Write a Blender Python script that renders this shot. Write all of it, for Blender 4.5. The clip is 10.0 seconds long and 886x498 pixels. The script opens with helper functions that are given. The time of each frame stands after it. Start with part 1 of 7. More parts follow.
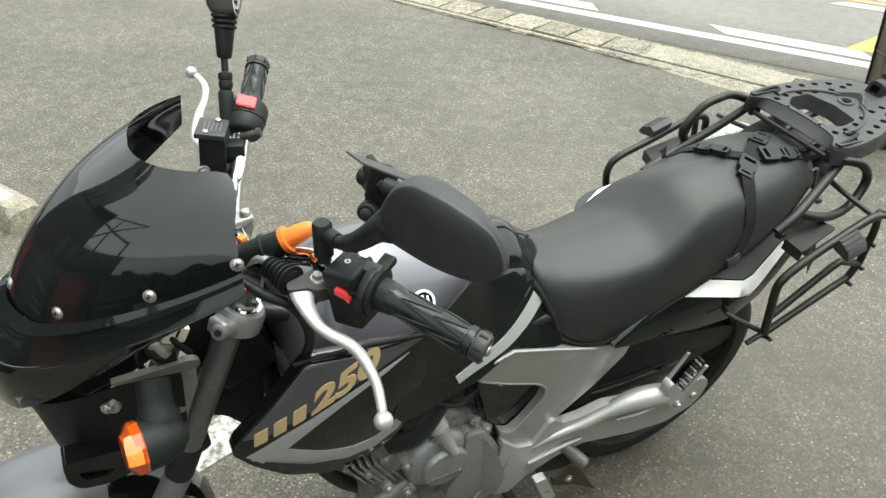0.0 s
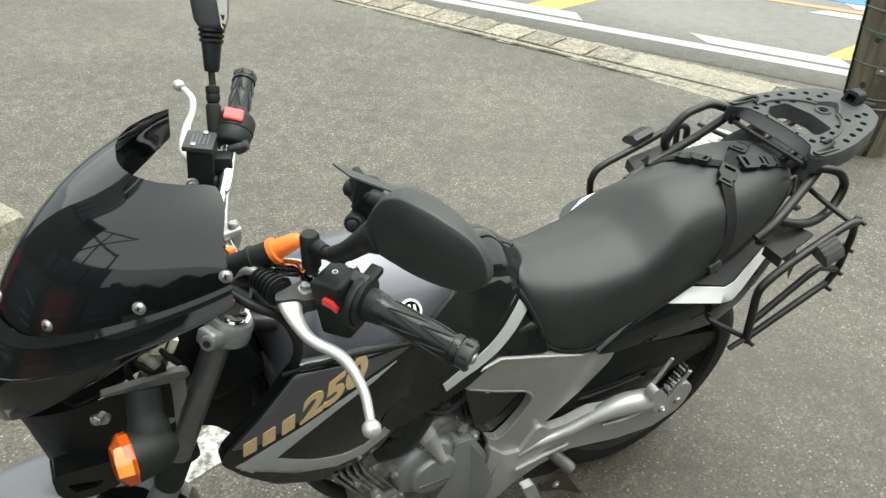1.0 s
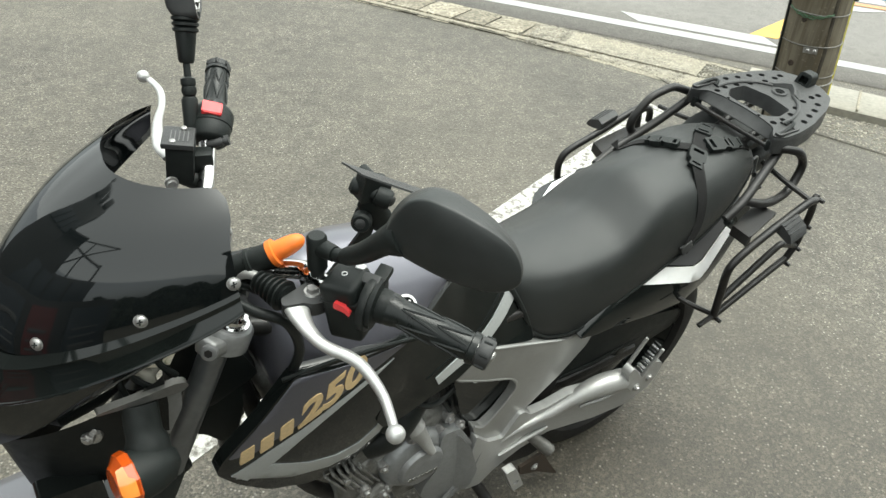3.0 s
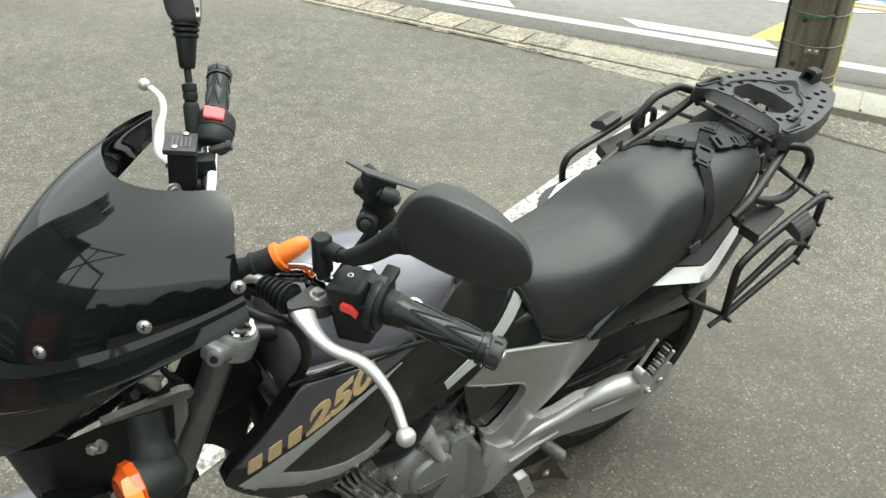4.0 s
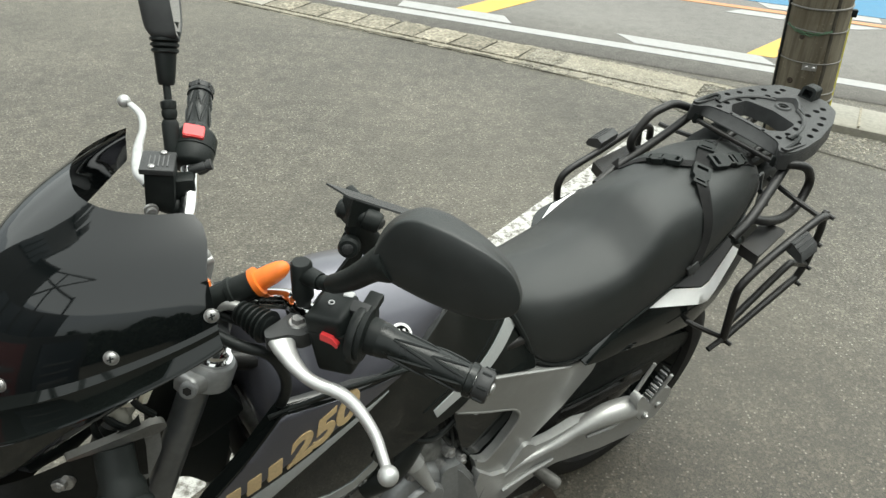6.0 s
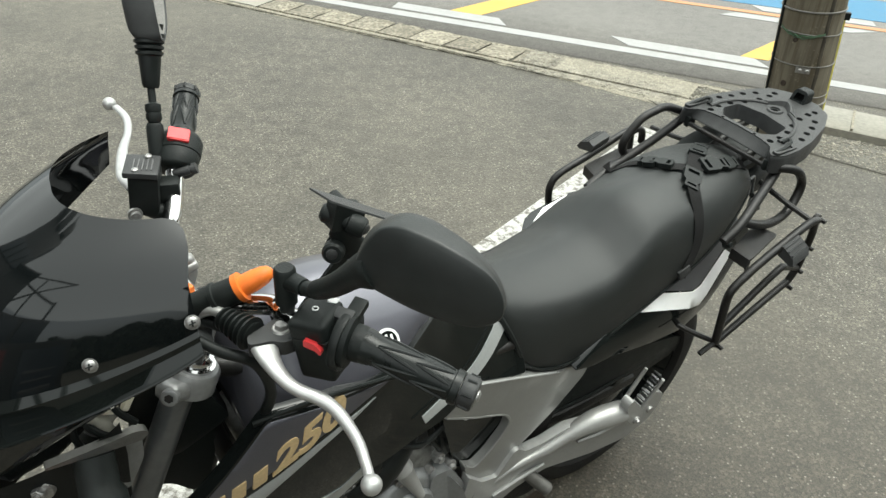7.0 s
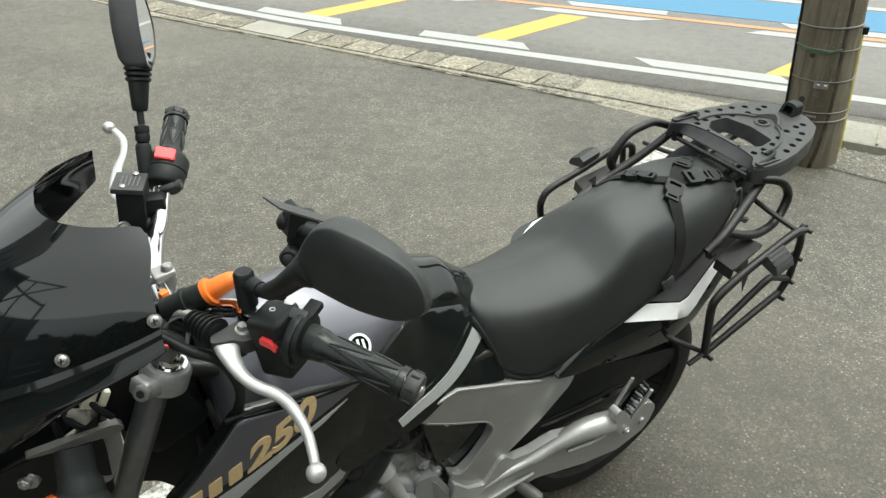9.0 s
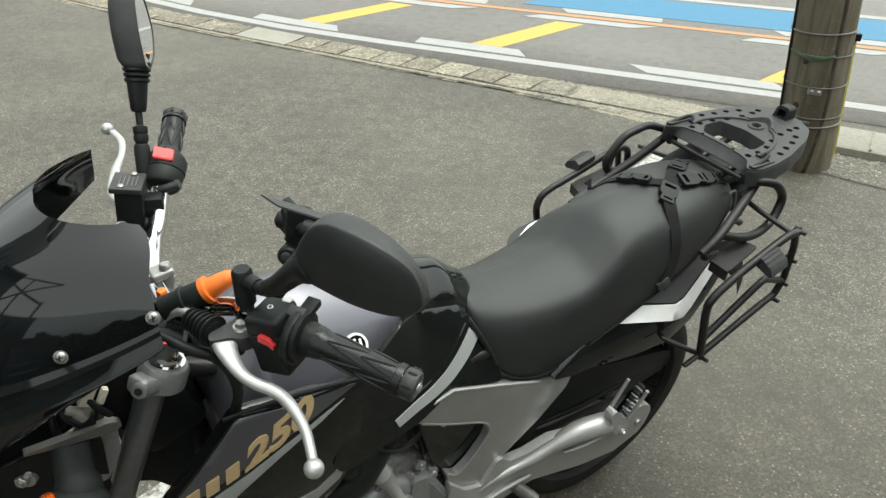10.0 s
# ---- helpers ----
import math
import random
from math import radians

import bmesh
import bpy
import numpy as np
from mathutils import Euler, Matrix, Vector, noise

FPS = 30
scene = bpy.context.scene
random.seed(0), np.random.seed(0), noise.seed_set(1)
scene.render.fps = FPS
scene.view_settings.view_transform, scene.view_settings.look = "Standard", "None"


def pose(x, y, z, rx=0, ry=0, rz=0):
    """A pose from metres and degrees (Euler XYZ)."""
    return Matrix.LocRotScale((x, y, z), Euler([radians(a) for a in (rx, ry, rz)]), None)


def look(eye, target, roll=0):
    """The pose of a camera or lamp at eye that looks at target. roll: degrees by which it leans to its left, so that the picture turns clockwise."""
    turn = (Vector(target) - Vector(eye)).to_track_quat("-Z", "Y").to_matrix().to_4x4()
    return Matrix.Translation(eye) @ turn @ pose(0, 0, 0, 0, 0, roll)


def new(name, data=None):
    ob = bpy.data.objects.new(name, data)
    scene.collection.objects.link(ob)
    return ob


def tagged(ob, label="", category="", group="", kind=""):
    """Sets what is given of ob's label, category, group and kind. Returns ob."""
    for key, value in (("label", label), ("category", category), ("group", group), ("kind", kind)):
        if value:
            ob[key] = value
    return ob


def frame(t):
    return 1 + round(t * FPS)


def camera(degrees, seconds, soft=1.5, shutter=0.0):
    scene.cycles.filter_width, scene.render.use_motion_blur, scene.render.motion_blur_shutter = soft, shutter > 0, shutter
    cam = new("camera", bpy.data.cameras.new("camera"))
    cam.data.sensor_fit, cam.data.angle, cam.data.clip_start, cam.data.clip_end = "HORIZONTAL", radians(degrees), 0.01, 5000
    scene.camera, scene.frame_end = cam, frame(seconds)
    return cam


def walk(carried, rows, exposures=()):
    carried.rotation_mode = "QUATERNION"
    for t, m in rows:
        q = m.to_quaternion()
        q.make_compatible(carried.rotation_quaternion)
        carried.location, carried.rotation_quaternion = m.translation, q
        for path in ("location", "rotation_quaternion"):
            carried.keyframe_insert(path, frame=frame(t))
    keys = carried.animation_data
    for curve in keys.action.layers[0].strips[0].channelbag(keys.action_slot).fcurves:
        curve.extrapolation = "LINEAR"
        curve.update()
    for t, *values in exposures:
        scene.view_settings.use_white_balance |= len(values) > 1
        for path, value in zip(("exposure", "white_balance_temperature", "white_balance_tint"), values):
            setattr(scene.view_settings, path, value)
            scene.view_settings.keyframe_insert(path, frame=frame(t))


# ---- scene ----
cam = camera(62.9, 10.0, soft=1.45)
PATH = [
    (0, (0.486, 0.43, 1.626), (0.062, 2.004, 0.468), 1.1),
    (0.5, (0.486, 0.428, 1.634), (0.077, 2.01, 0.481), 1.3),
    (1, (0.492, 0.418, 1.639), (0.097, 2.013, 0.499), 1.3),
    (1.5, (0.491, 0.409, 1.646), (0.121, 2.011, 0.507), 1.2),
    (2, (0.431, 0.416, 1.652), (0.154, 2.019, 0.489), 2.9),
    (2.5, (0.379, 0.424, 1.653), (0.185, 2.021, 0.465), 4.4),
    (4, (0.367, 0.427, 1.622), (0.167, 2.047, 0.466), 2.2),
    (4.5, (0.371, 0.44, 1.622), (0.163, 2.071, 0.482), 2.0),
    (5, (0.372, 0.452, 1.616), (0.164, 2.092, 0.489), 2.0),
    (6.5, (0.38, 0.484, 1.607), (0.188, 2.128, 0.484), 2.6),
    (7, (0.387, 0.488, 1.606), (0.199, 2.135, 0.487), 2.6),
    (7.5, (0.398, 0.486, 1.603), (0.208, 2.141, 0.495), 2.6),
    (8, (0.432, 0.477, 1.607), (0.213, 2.135, 0.511), 1.8),
    (8.5, (0.495, 0.454, 1.613), (0.211, 2.118, 0.54), 0.3),
    (9, (0.52, 0.446, 1.616), (0.206, 2.112, 0.554), -0.2),
    (9.5, (0.518, 0.446, 1.613), (0.205, 2.117, 0.559), -0.1),
    (10, (0.521, 0.433, 1.609), (0.216, 2.111, 0.565), -0.0),
]
walk(cam, [(t, look(eye, target, roll)) for t, eye, target, roll in PATH],
     [(0, 0.36, 6500, 0), (0.5, 0.31, 6500, 0), (1, 0.28, 6500, 0), (1.5, 0.295, 6500, 0), (2.5, 0.19, 6500, 0), (3.8, 0.36, 6500, 0), (4, 0.31, 6500, 0), (4.5, 0.0, 6500, 0), (5, -0.02, 6500, 0), (7.5, 0.02, 6500, 0), (8.5, 0.05, 6500, 0), (10, -0.12, 6500, 0)])

# ---- light: bright overcast sky ----
world = bpy.data.worlds.new("overcast_sky")
scene.world = world
world.use_nodes = True
wn, wl = world.node_tree.nodes, world.node_tree.links
sky = wn.new("ShaderNodeTexSky")
sky.sky_type = "NISHITA"
sky.sun_disc = False
sky.sun_elevation, sky.sun_rotation = radians(72), radians(61.5)
sky.air_density, sky.dust_density, sky.ozone_density = 1.0, 6.0, 1.0
haze = wn.new("ShaderNodeHueSaturation")
haze.inputs["Saturation"].default_value = 0.22
wl.new(sky.outputs["Color"], haze.inputs["Color"])
wl.new(haze.outputs["Color"], wn["Background"].inputs["Color"])
wn["Background"].inputs["Strength"].default_value = 0.34
sun_lamp = new("sun", bpy.data.lights.new("sun", "SUN"))
sun_lamp.data.energy, sun_lamp.data.angle, sun_lamp.data.color = 2.3, radians(170), (1.0, 0.97, 0.92)
sun_lamp.matrix_world = look((2.9, 1.55, 10), (0, 0, 0))


# ---- materials ----
def mat(name, base, rough=0.5, metal=0.0, coat=0.0, var=0.0, scale=40.0, bump=0.0, bscale=200.0, spec=0.5, stain=None, stain_scale=3.0, stain_amount=0.5, sheen=0.0, per_object=0.0):
    """A painted, moulded or cast surface: fine grain, wider stains and a fine relief."""
    m = bpy.data.materials.new(name)
    m.use_nodes = True
    n, l = m.node_tree.nodes, m.node_tree.links
    p = n["Principled BSDF"]
    p.inputs["Base Color"].default_value = (*base, 1)
    p.inputs["Roughness"].default_value, p.inputs["Metallic"].default_value = rough, metal
    p.inputs["Coat Weight"].default_value, p.inputs["Coat Roughness"].default_value = coat, 0.04
    p.inputs["Specular IOR Level"].default_value = spec
    p.inputs["Sheen Weight"].default_value = sheen
    co = n.new("ShaderNodeTexCoord")
    out = None
    if var or stain:
        a = n.new("ShaderNodeTexNoise")
        a.inputs["Scale"].default_value, a.inputs["Detail"].default_value = scale, 6
        l.new(co.outputs["Object"], a.inputs["Vector"])
        r = n.new("ShaderNodeMapRange")
        r.inputs["From Min"].default_value, r.inputs["From Max"].default_value = 0.3, 0.7
        r.inputs["To Min"].default_value, r.inputs["To Max"].default_value = 1 - var, 1 + var
        l.new(a.outputs["Fac"], r.inputs["Value"])
        mx = n.new("ShaderNodeMix")
        mx.data_type, mx.blend_type = "RGBA", "MULTIPLY"
        mx.inputs["Factor"].default_value = 1.0
        mx.inputs["A"].default_value = (*base, 1)
        l.new(r.outputs["Result"], mx.inputs["B"])
        out = mx.outputs["Result"]
        rr = n.new("ShaderNodeMapRange")
        rr.inputs["From Min"].default_value, rr.inputs["From Max"].default_value = 0.3, 0.7
        rr.inputs["To Min"].default_value, rr.inputs["To Max"].default_value = max(rough - 0.25 * var, 0.02), min(rough + 0.25 * var, 1)
        l.new(a.outputs["Fac"], rr.inputs["Value"])
        l.new(rr.outputs["Result"], p.inputs["Roughness"])
    if stain:
        b = n.new("ShaderNodeTexNoise")
        b.inputs["Scale"].default_value, b.inputs["Detail"].default_value, b.inputs["Roughness"].default_value = stain_scale, 8, 0.65
        l.new(co.outputs["Object"], b.inputs["Vector"])
        rb = n.new("ShaderNodeMapRange")
        rb.inputs["From Min"].default_value, rb.inputs["From Max"].default_value = 0.42, 0.68
        rb.inputs["To Max"].default_value = stain_amount
        l.new(b.outputs["Fac"], rb.inputs["Value"])
        ms = n.new("ShaderNodeMix")
        ms.data_type = "RGBA"
        ms.inputs["B"].default_value = (*stain, 1)
        l.new(rb.outputs["Result"], ms.inputs["Factor"])
        l.new(out, ms.inputs["A"])
        out = ms.outputs["Result"]
    if per_object:
        oi = n.new("ShaderNodeObjectInfo")
        ro = n.new("ShaderNodeMapRange")
        ro.inputs["To Min"].default_value, ro.inputs["To Max"].default_value = 1 - per_object, 1 + per_object
        l.new(oi.outputs["Random"], ro.inputs["Value"])
        mo = n.new("ShaderNodeMix")
        mo.data_type, mo.blend_type = "RGBA", "MULTIPLY"
        mo.inputs["Factor"].default_value = 1.0
        l.new(out, mo.inputs["A"])
        l.new(ro.outputs["Result"], mo.inputs["B"])
        out = mo.outputs["Result"]
    if out:
        l.new(out, p.inputs["Base Color"])
    if bump:
        c = n.new("ShaderNodeTexNoise")
        c.inputs["Scale"].default_value, c.inputs["Detail"].default_value = bscale, 4
        l.new(co.outputs["Object"], c.inputs["Vector"])
        bu = n.new("ShaderNodeBump")
        bu.inputs["Strength"].default_value, bu.inputs["Distance"].default_value = bump, 0.002
        l.new(c.outputs["Fac"], bu.inputs["Height"])
        l.new(bu.outputs["Normal"], p.inputs["Normal"])
    return m


def asphalt(name, dark, light, scale, stains=0.6, chip=0.42, sparkle=0.0, patch=None):
    """Worn asphalt: pale chips in a dark binder, wide greasy and dusty stains, coarse relief."""
    m = bpy.data.materials.new(name)
    m.use_nodes = True
    n, l = m.node_tree.nodes, m.node_tree.links
    p = n["Principled BSDF"]
    p.inputs["Roughness"].default_value = 0.62
    p.inputs["Specular IOR Level"].default_value = 0.5
    co = n.new("ShaderNodeTexCoord")

    def vor(s):
        v = n.new("ShaderNodeTexVoronoi")
        v.inputs["Scale"].default_value = s
        l.new(co.outputs["Object"], v.inputs["Vector"])
        return v

    def noi(s, d=6):
        v = n.new("ShaderNodeTexNoise")
        v.inputs["Scale"].default_value, v.inputs["Detail"].default_value = s, d
        l.new(co.outputs["Object"], v.inputs["Vector"])
        return v

    def rng(sock, a, b, c, d):
        r = n.new("ShaderNodeMapRange")
        for key, value in zip(("From Min", "From Max", "To Min", "To Max"), (a, b, c, d)):
            r.inputs[key].default_value = value
        l.new(sock, r.inputs["Value"])
        return r.outputs["Result"]

    def mix(fac, a, b, blend="MIX"):
        x = n.new("ShaderNodeMix")
        x.data_type, x.blend_type = "RGBA", blend
        for key, value in (("Factor", fac), ("A", a), ("B", b)):
            if isinstance(value, bpy.types.NodeSocket):
                l.new(value, x.inputs[key])
            else:
                x.inputs[key].default_value = value if key == "Factor" else (*value, 1)
        return x.outputs["Result"]

    chips, fine = vor(scale), vor(scale * 2.7)
    bw = n.new("ShaderNodeRGBToBW")
    l.new(chips.outputs["Color"], bw.inputs["Color"])
    bw2 = n.new("ShaderNodeRGBToBW")
    l.new(fine.outputs["Color"], bw2.inputs["Color"])
    pale = tuple(min(1, 2.4 * v) for v in light)
    col = mix(rng(bw2.outputs["Val"], 0.25, 0.8, 0, 1), dark, light)
    col = mix(rng(bw.outputs["Val"], 0.60, 0.90, 0, chip), col, pale)
    col = mix(rng(bw.outputs["Val"], 0.34, 0.16, 0, 0.5), col, tuple(0.55 * v for v in dark))
    if sparkle:
        big = vor(88)
        bw3 = n.new("ShaderNodeRGBToBW")
        l.new(big.outputs["Color"], bw3.inputs["Color"])
        near = rng(big.outputs["Distance"], 0.12, 0.36, 1, 0)
        some = rng(bw3.outputs["Val"], 0.62, 0.80, 0, sparkle)
        both = n.new("ShaderNodeMath")
        both.operation = "MULTIPLY"
        l.new(near, both.inputs[0])
        l.new(some, both.inputs[1])
        col = mix(both.outputs["Value"], col, (0.46, 0.44, 0.38))
    col = mix(rng(noi(11, 7).outputs["Fac"], 0.42, 0.68, 0, 0.5), col, tuple(0.70 * v for v in dark))
    col = mix(rng(noi(1.3, 8).outputs["Fac"], 0.4, 0.7, 0, stains), col, tuple(0.62 * v for v in dark))
    col = mix(rng(noi(0.45, 5).outputs["Fac"], 0.45, 0.75, 0, 0.35), col, tuple(1.25 * v for v in light))
    # one wide darker area round patch (x, y, radius) with a wavy edge
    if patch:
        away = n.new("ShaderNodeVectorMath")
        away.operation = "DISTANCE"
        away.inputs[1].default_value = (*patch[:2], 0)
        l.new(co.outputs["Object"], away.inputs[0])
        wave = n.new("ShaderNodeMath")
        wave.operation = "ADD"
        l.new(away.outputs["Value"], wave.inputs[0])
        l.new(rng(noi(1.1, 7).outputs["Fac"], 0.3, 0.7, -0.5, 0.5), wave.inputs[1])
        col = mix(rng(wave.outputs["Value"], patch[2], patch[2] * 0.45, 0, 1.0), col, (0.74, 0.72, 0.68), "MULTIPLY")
    l.new(col, p.inputs["Base Color"])
    bu = n.new("ShaderNodeBump")
    bu.inputs["Strength"].default_value, bu.inputs["Distance"].default_value = 0.4, 0.005
    l.new(chips.outputs["Distance"], bu.inputs["Height"])
    l.new(bu.outputs["Normal"], p.inputs["Normal"])
    return m


def road_paint(name, base, worn, amount):
    """Thick road paint with worn, dirty places where the asphalt shows."""
    m = mat(name, base, 0.7, 0, 0, 0.06, 30, 0.4, 160, 0.4, worn, 9.0, amount)
    return m


def flaked_paint(name, base, worn, thr):
    """Old line paint that has flaked off in chips down to the asphalt."""
    m = bpy.data.materials.new(name)
    m.use_nodes = True
    n, l = m.node_tree.nodes, m.node_tree.links
    p = n["Principled BSDF"]
    p.inputs["Roughness"].default_value = 0.8
    co = n.new("ShaderNodeTexCoord")
    a = n.new("ShaderNodeTexNoise")
    a.inputs["Scale"].default_value, a.inputs["Detail"].default_value, a.inputs["Roughness"].default_value = 28, 9, 0.74
    l.new(co.outputs["Object"], a.inputs["Vector"])
    r = n.new("ShaderNodeMapRange")
    r.inputs["From Min"].default_value, r.inputs["From Max"].default_value = thr, thr + 0.12
    l.new(a.outputs["Fac"], r.inputs["Value"])
    mx = n.new("ShaderNodeMix")
    mx.data_type = "RGBA"
    mx.inputs["A"].default_value, mx.inputs["B"].default_value = (*base, 1), (*worn, 1)
    l.new(r.outputs["Result"], mx.inputs["Factor"])
    l.new(mx.outputs["Result"], p.inputs["Base Color"])
    bu = n.new("ShaderNodeBump")
    bu.inputs["Strength"].default_value, bu.inputs["Distance"].default_value = 0.5, 0.002
    l.new(r.outputs["Result"], bu.inputs["Height"])
    l.new(bu.outputs["Normal"], p.inputs["Normal"])
    return m


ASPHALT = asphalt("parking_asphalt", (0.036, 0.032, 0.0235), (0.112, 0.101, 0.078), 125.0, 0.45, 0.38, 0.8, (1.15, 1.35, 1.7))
ROAD = asphalt("road_asphalt", (0.098, 0.092, 0.082), (0.147, 0.139, 0.125), 130.0, 0.22, 0.15)
CONCRETE = mat("gutter_concrete", (0.216, 0.197, 0.153), 0.9, 0, 0, 0.65, 45, 1.0, 110, 0.3, (0.12, 0.108, 0.085), 9.0, 0.8, 0, 0.22)
PALE_CONCRETE = mat("pale_concrete", (0.235, 0.226, 0.195), 0.9, 0, 0, 0.15, 50, 0.6, 140, 0.3, (0.33, 0.31, 0.26), 5.0, 0.5)
DIRT = mat("joint_dirt", (0.075, 0.07, 0.055), 0.95, 0, 0, 0.35, 60, 0.8, 120, 0.2)
DARK_SILVER = mat("dark_silver_paint", (0.080, 0.079, 0.083), 0.5, 0.2, 0.0, 0.08, 500)
DULL_STEEL = mat("dull_grey_steel", (0.13, 0.128, 0.12), 0.5, 0.5, 0, 0.2, 60, 0.3, 300, 0.5, (0.07, 0.06, 0.05), 12.0, 0.4)
PEBBLE = mat("exposed_aggregate", (0.242, 0.222, 0.174), 0.9, 0, 0, 0.45, 90, 1.0, 90, 0.3, (0.16, 0.15, 0.12), 20.0, 0.6)


APRON = mat("worn_apron_concrete", (0.120, 0.114, 0.098), 0.9, 0, 0, 0.5, 70, 1.0, 90, 0.3, (0.085, 0.08, 0.066), 9.0, 0.6)
GRAVEL = mat("set_gravel", (0.25, 0.235, 0.195), 0.85, 0, 0, 0.5, 25, 0.4, 200, 0.3)


def streaked(name, base, dark, rust):
    """Old pole: stains that run down it, pale scuffs and fine grit."""
    m = bpy.data.materials.new(name)
    m.use_nodes = True
    n, l = m.node_tree.nodes, m.node_tree.links
    p = n["Principled BSDF"]
    p.inputs["Roughness"].default_value = 0.85
    p.inputs["Specular IOR Level"].default_value = 0.25
    co = n.new("ShaderNodeTexCoord")
    mp = n.new("ShaderNodeMapping")
    mp.inputs["Scale"].default_value = (1, 1, 0.07)
    l.new(co.outputs["Object"], mp.inputs["Vector"])
    col = None
    for vec, scale, lo, hi, tone in ((mp.outputs["Vector"], 22, 0.46, 0.62, dark), (mp.outputs["Vector"], 55, 0.52, 0.68, rust), (co.outputs["Object"], 7, 0.50, 0.75, rust), (co.outputs["Object"], 60, 0.62, 0.72, tuple(1.5 * v for v in base))):
        t = n.new("ShaderNodeTexNoise")
        t.inputs["Scale"].default_value, t.inputs["Detail"].default_value = scale, 6
        l.new(vec, t.inputs["Vector"])
        r = n.new("ShaderNodeMapRange")
        r.inputs["From Min"].default_value, r.inputs["From Max"].default_value, r.inputs["To Max"].default_value = lo, hi, 0.75
        l.new(t.outputs["Fac"], r.inputs["Value"])
        x = n.new("ShaderNodeMix")
        x.data_type = "RGBA"
        l.new(r.outputs["Result"], x.inputs["Factor"])
        if col is None:
            x.inputs["A"].default_value = (*base, 1)
        else:
            l.new(col, x.inputs["A"])
        x.inputs["B"].default_value = (*tone, 1)
        col = x.outputs["Result"]
    l.new(col, p.inputs["Base Color"])
    bu = n.new("ShaderNodeBump")
    bu.inputs["Strength"].default_value, bu.inputs["Distance"].default_value = 0.4, 0.003
    l.new(t.outputs["Fac"], bu.inputs["Height"])
    l.new(bu.outputs["Normal"], p.inputs["Normal"])
    return m


POLE = streaked("weathered_pole", (0.150, 0.132, 0.098), (0.062, 0.052, 0.036), (0.095, 0.078, 0.050))
WHITE_LINE = road_paint("white_road_paint", (0.295, 0.295, 0.288), (0.235, 0.235, 0.225), 0.4)
YELLOW_LINE = road_paint("yellow_road_paint", (0.48, 0.31, 0.065), (0.37, 0.27, 0.10), 0.35)
ORANGE_LINE = road_paint("orange_road_paint", (0.40, 0.20, 0.095), (0.31, 0.19, 0.11), 0.4)
BLUE_LANE = road_paint("blue_road_paint", (0.042, 0.155, 0.265), (0.07, 0.16, 0.235), 0.4)
OLD_LINE = flaked_paint("flaked_white_line", (0.44, 0.435, 0.41), (0.115, 0.107, 0.092), 0.470)

GLOSS = mat("gloss_black_paint", (0.0060, 0.0074, 0.0070), 0.06, 0, 0.60, 0.25, 12, 0.015, 30, 0.05)
SMOKE = mat("smoked_acrylic", (0.0040, 0.0050, 0.0052), 0.03, 0, 0.25, 0.2, 8, 0, 100, 0.45)
TANK = mat("midnight_metallic_paint", (0.115, 0.115, 0.134), 0.40, 0.65, 0.4, 0.12, 900)
MATTE = mat("matt_black_plastic", (0.0092, 0.0115, 0.0108), 0.50, 0, 0, 0.25, 60, 0.25, 900, 0.25)
SATIN = mat("satin_black_plastic", (0.0060, 0.0073, 0.0070), 0.42, 0, 0, 0.25, 60, 0.2, 900, 0.14)
GREYBLACK = mat("grained_black_plastic", (0.033, 0.034, 0.034), 0.48, 0, 0, 0.2, 40, 0.25, 1400, 0.35)
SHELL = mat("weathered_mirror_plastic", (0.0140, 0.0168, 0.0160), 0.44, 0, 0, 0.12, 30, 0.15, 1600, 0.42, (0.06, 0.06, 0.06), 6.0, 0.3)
RUBBER = mat("black_rubber", (0.0088, 0.0106, 0.0101), 0.42, 0, 0, 0.3, 40, 0.2, 500, 0.3)
GRIP = mat("shiny_grip_rubber", (0.0090, 0.0110, 0.0104), 0.30, 0, 0, 0.2, 60, 0.1, 700, 0.3)
TYRE = mat("tyre_rubber", (0.014, 0.0135, 0.013), 0.8, 0, 0, 0.25, 30, 0.4, 300, 0.2, (0.035, 0.033, 0.028), 7.0, 0.5)
VINYL = mat("black_seat_vinyl", (0.0118, 0.0142, 0.0138), 0.47, 0, 0, 0.12, 30, 0.35, 1500, 0.52, (0.022, 0.023, 0.022), 5.0, 0.4)
WEB = mat("black_webbing", (0.010, 0.010, 0.010), 0.85, 0, 0, 0.2, 300, 0.6, 1500, 0.25)
STEELBLACK = mat("black_powder_coat", (0.010, 0.010, 0.010), 0.42, 0, 0.1, 0.2, 60, 0.35, 700, 0.3, (0.035, 0.028, 0.02), 12.0, 0.25)
SILVER = mat("silver_painted_plastic", (0.295, 0.296, 0.286), 0.36, 0.5, 0.3, 0.06, 500, 0.05, 300, 0.5, (0.17, 0.165, 0.15), 6.0, 0.35)
CAST = mat("cast_aluminium", (0.37, 0.37, 0.36), 0.42, 0.5, 0, 0.05, 120, 0.12, 700, 0.5, (0.22, 0.21, 0.19), 7.0, 0.25)
GREYCAST = mat("grey_painted_casting", (0.215, 0.220, 0.222), 0.38, 0.45, 0, 0.10, 120, 0.25, 400, 0.5, (0.15, 0.145, 0.135), 9.0, 0.4)
ENGINE = mat("engine_aluminium", (0.215, 0.214, 0.202), 0.48, 0.5, 0, 0.25, 90, 0.7, 300, 0.5, (0.06, 0.055, 0.045), 16.0, 0.8)
FORKTUBE = mat("dark_fork_metal", (0.125, 0.13, 0.132), 0.30, 0.6, 0.3, 0.1, 60)
POLISHED = mat("satin_lever_alloy", (0.47, 0.47, 0.46), 0.36, 0.6, 0, 0.08, 80, 0.1, 600)
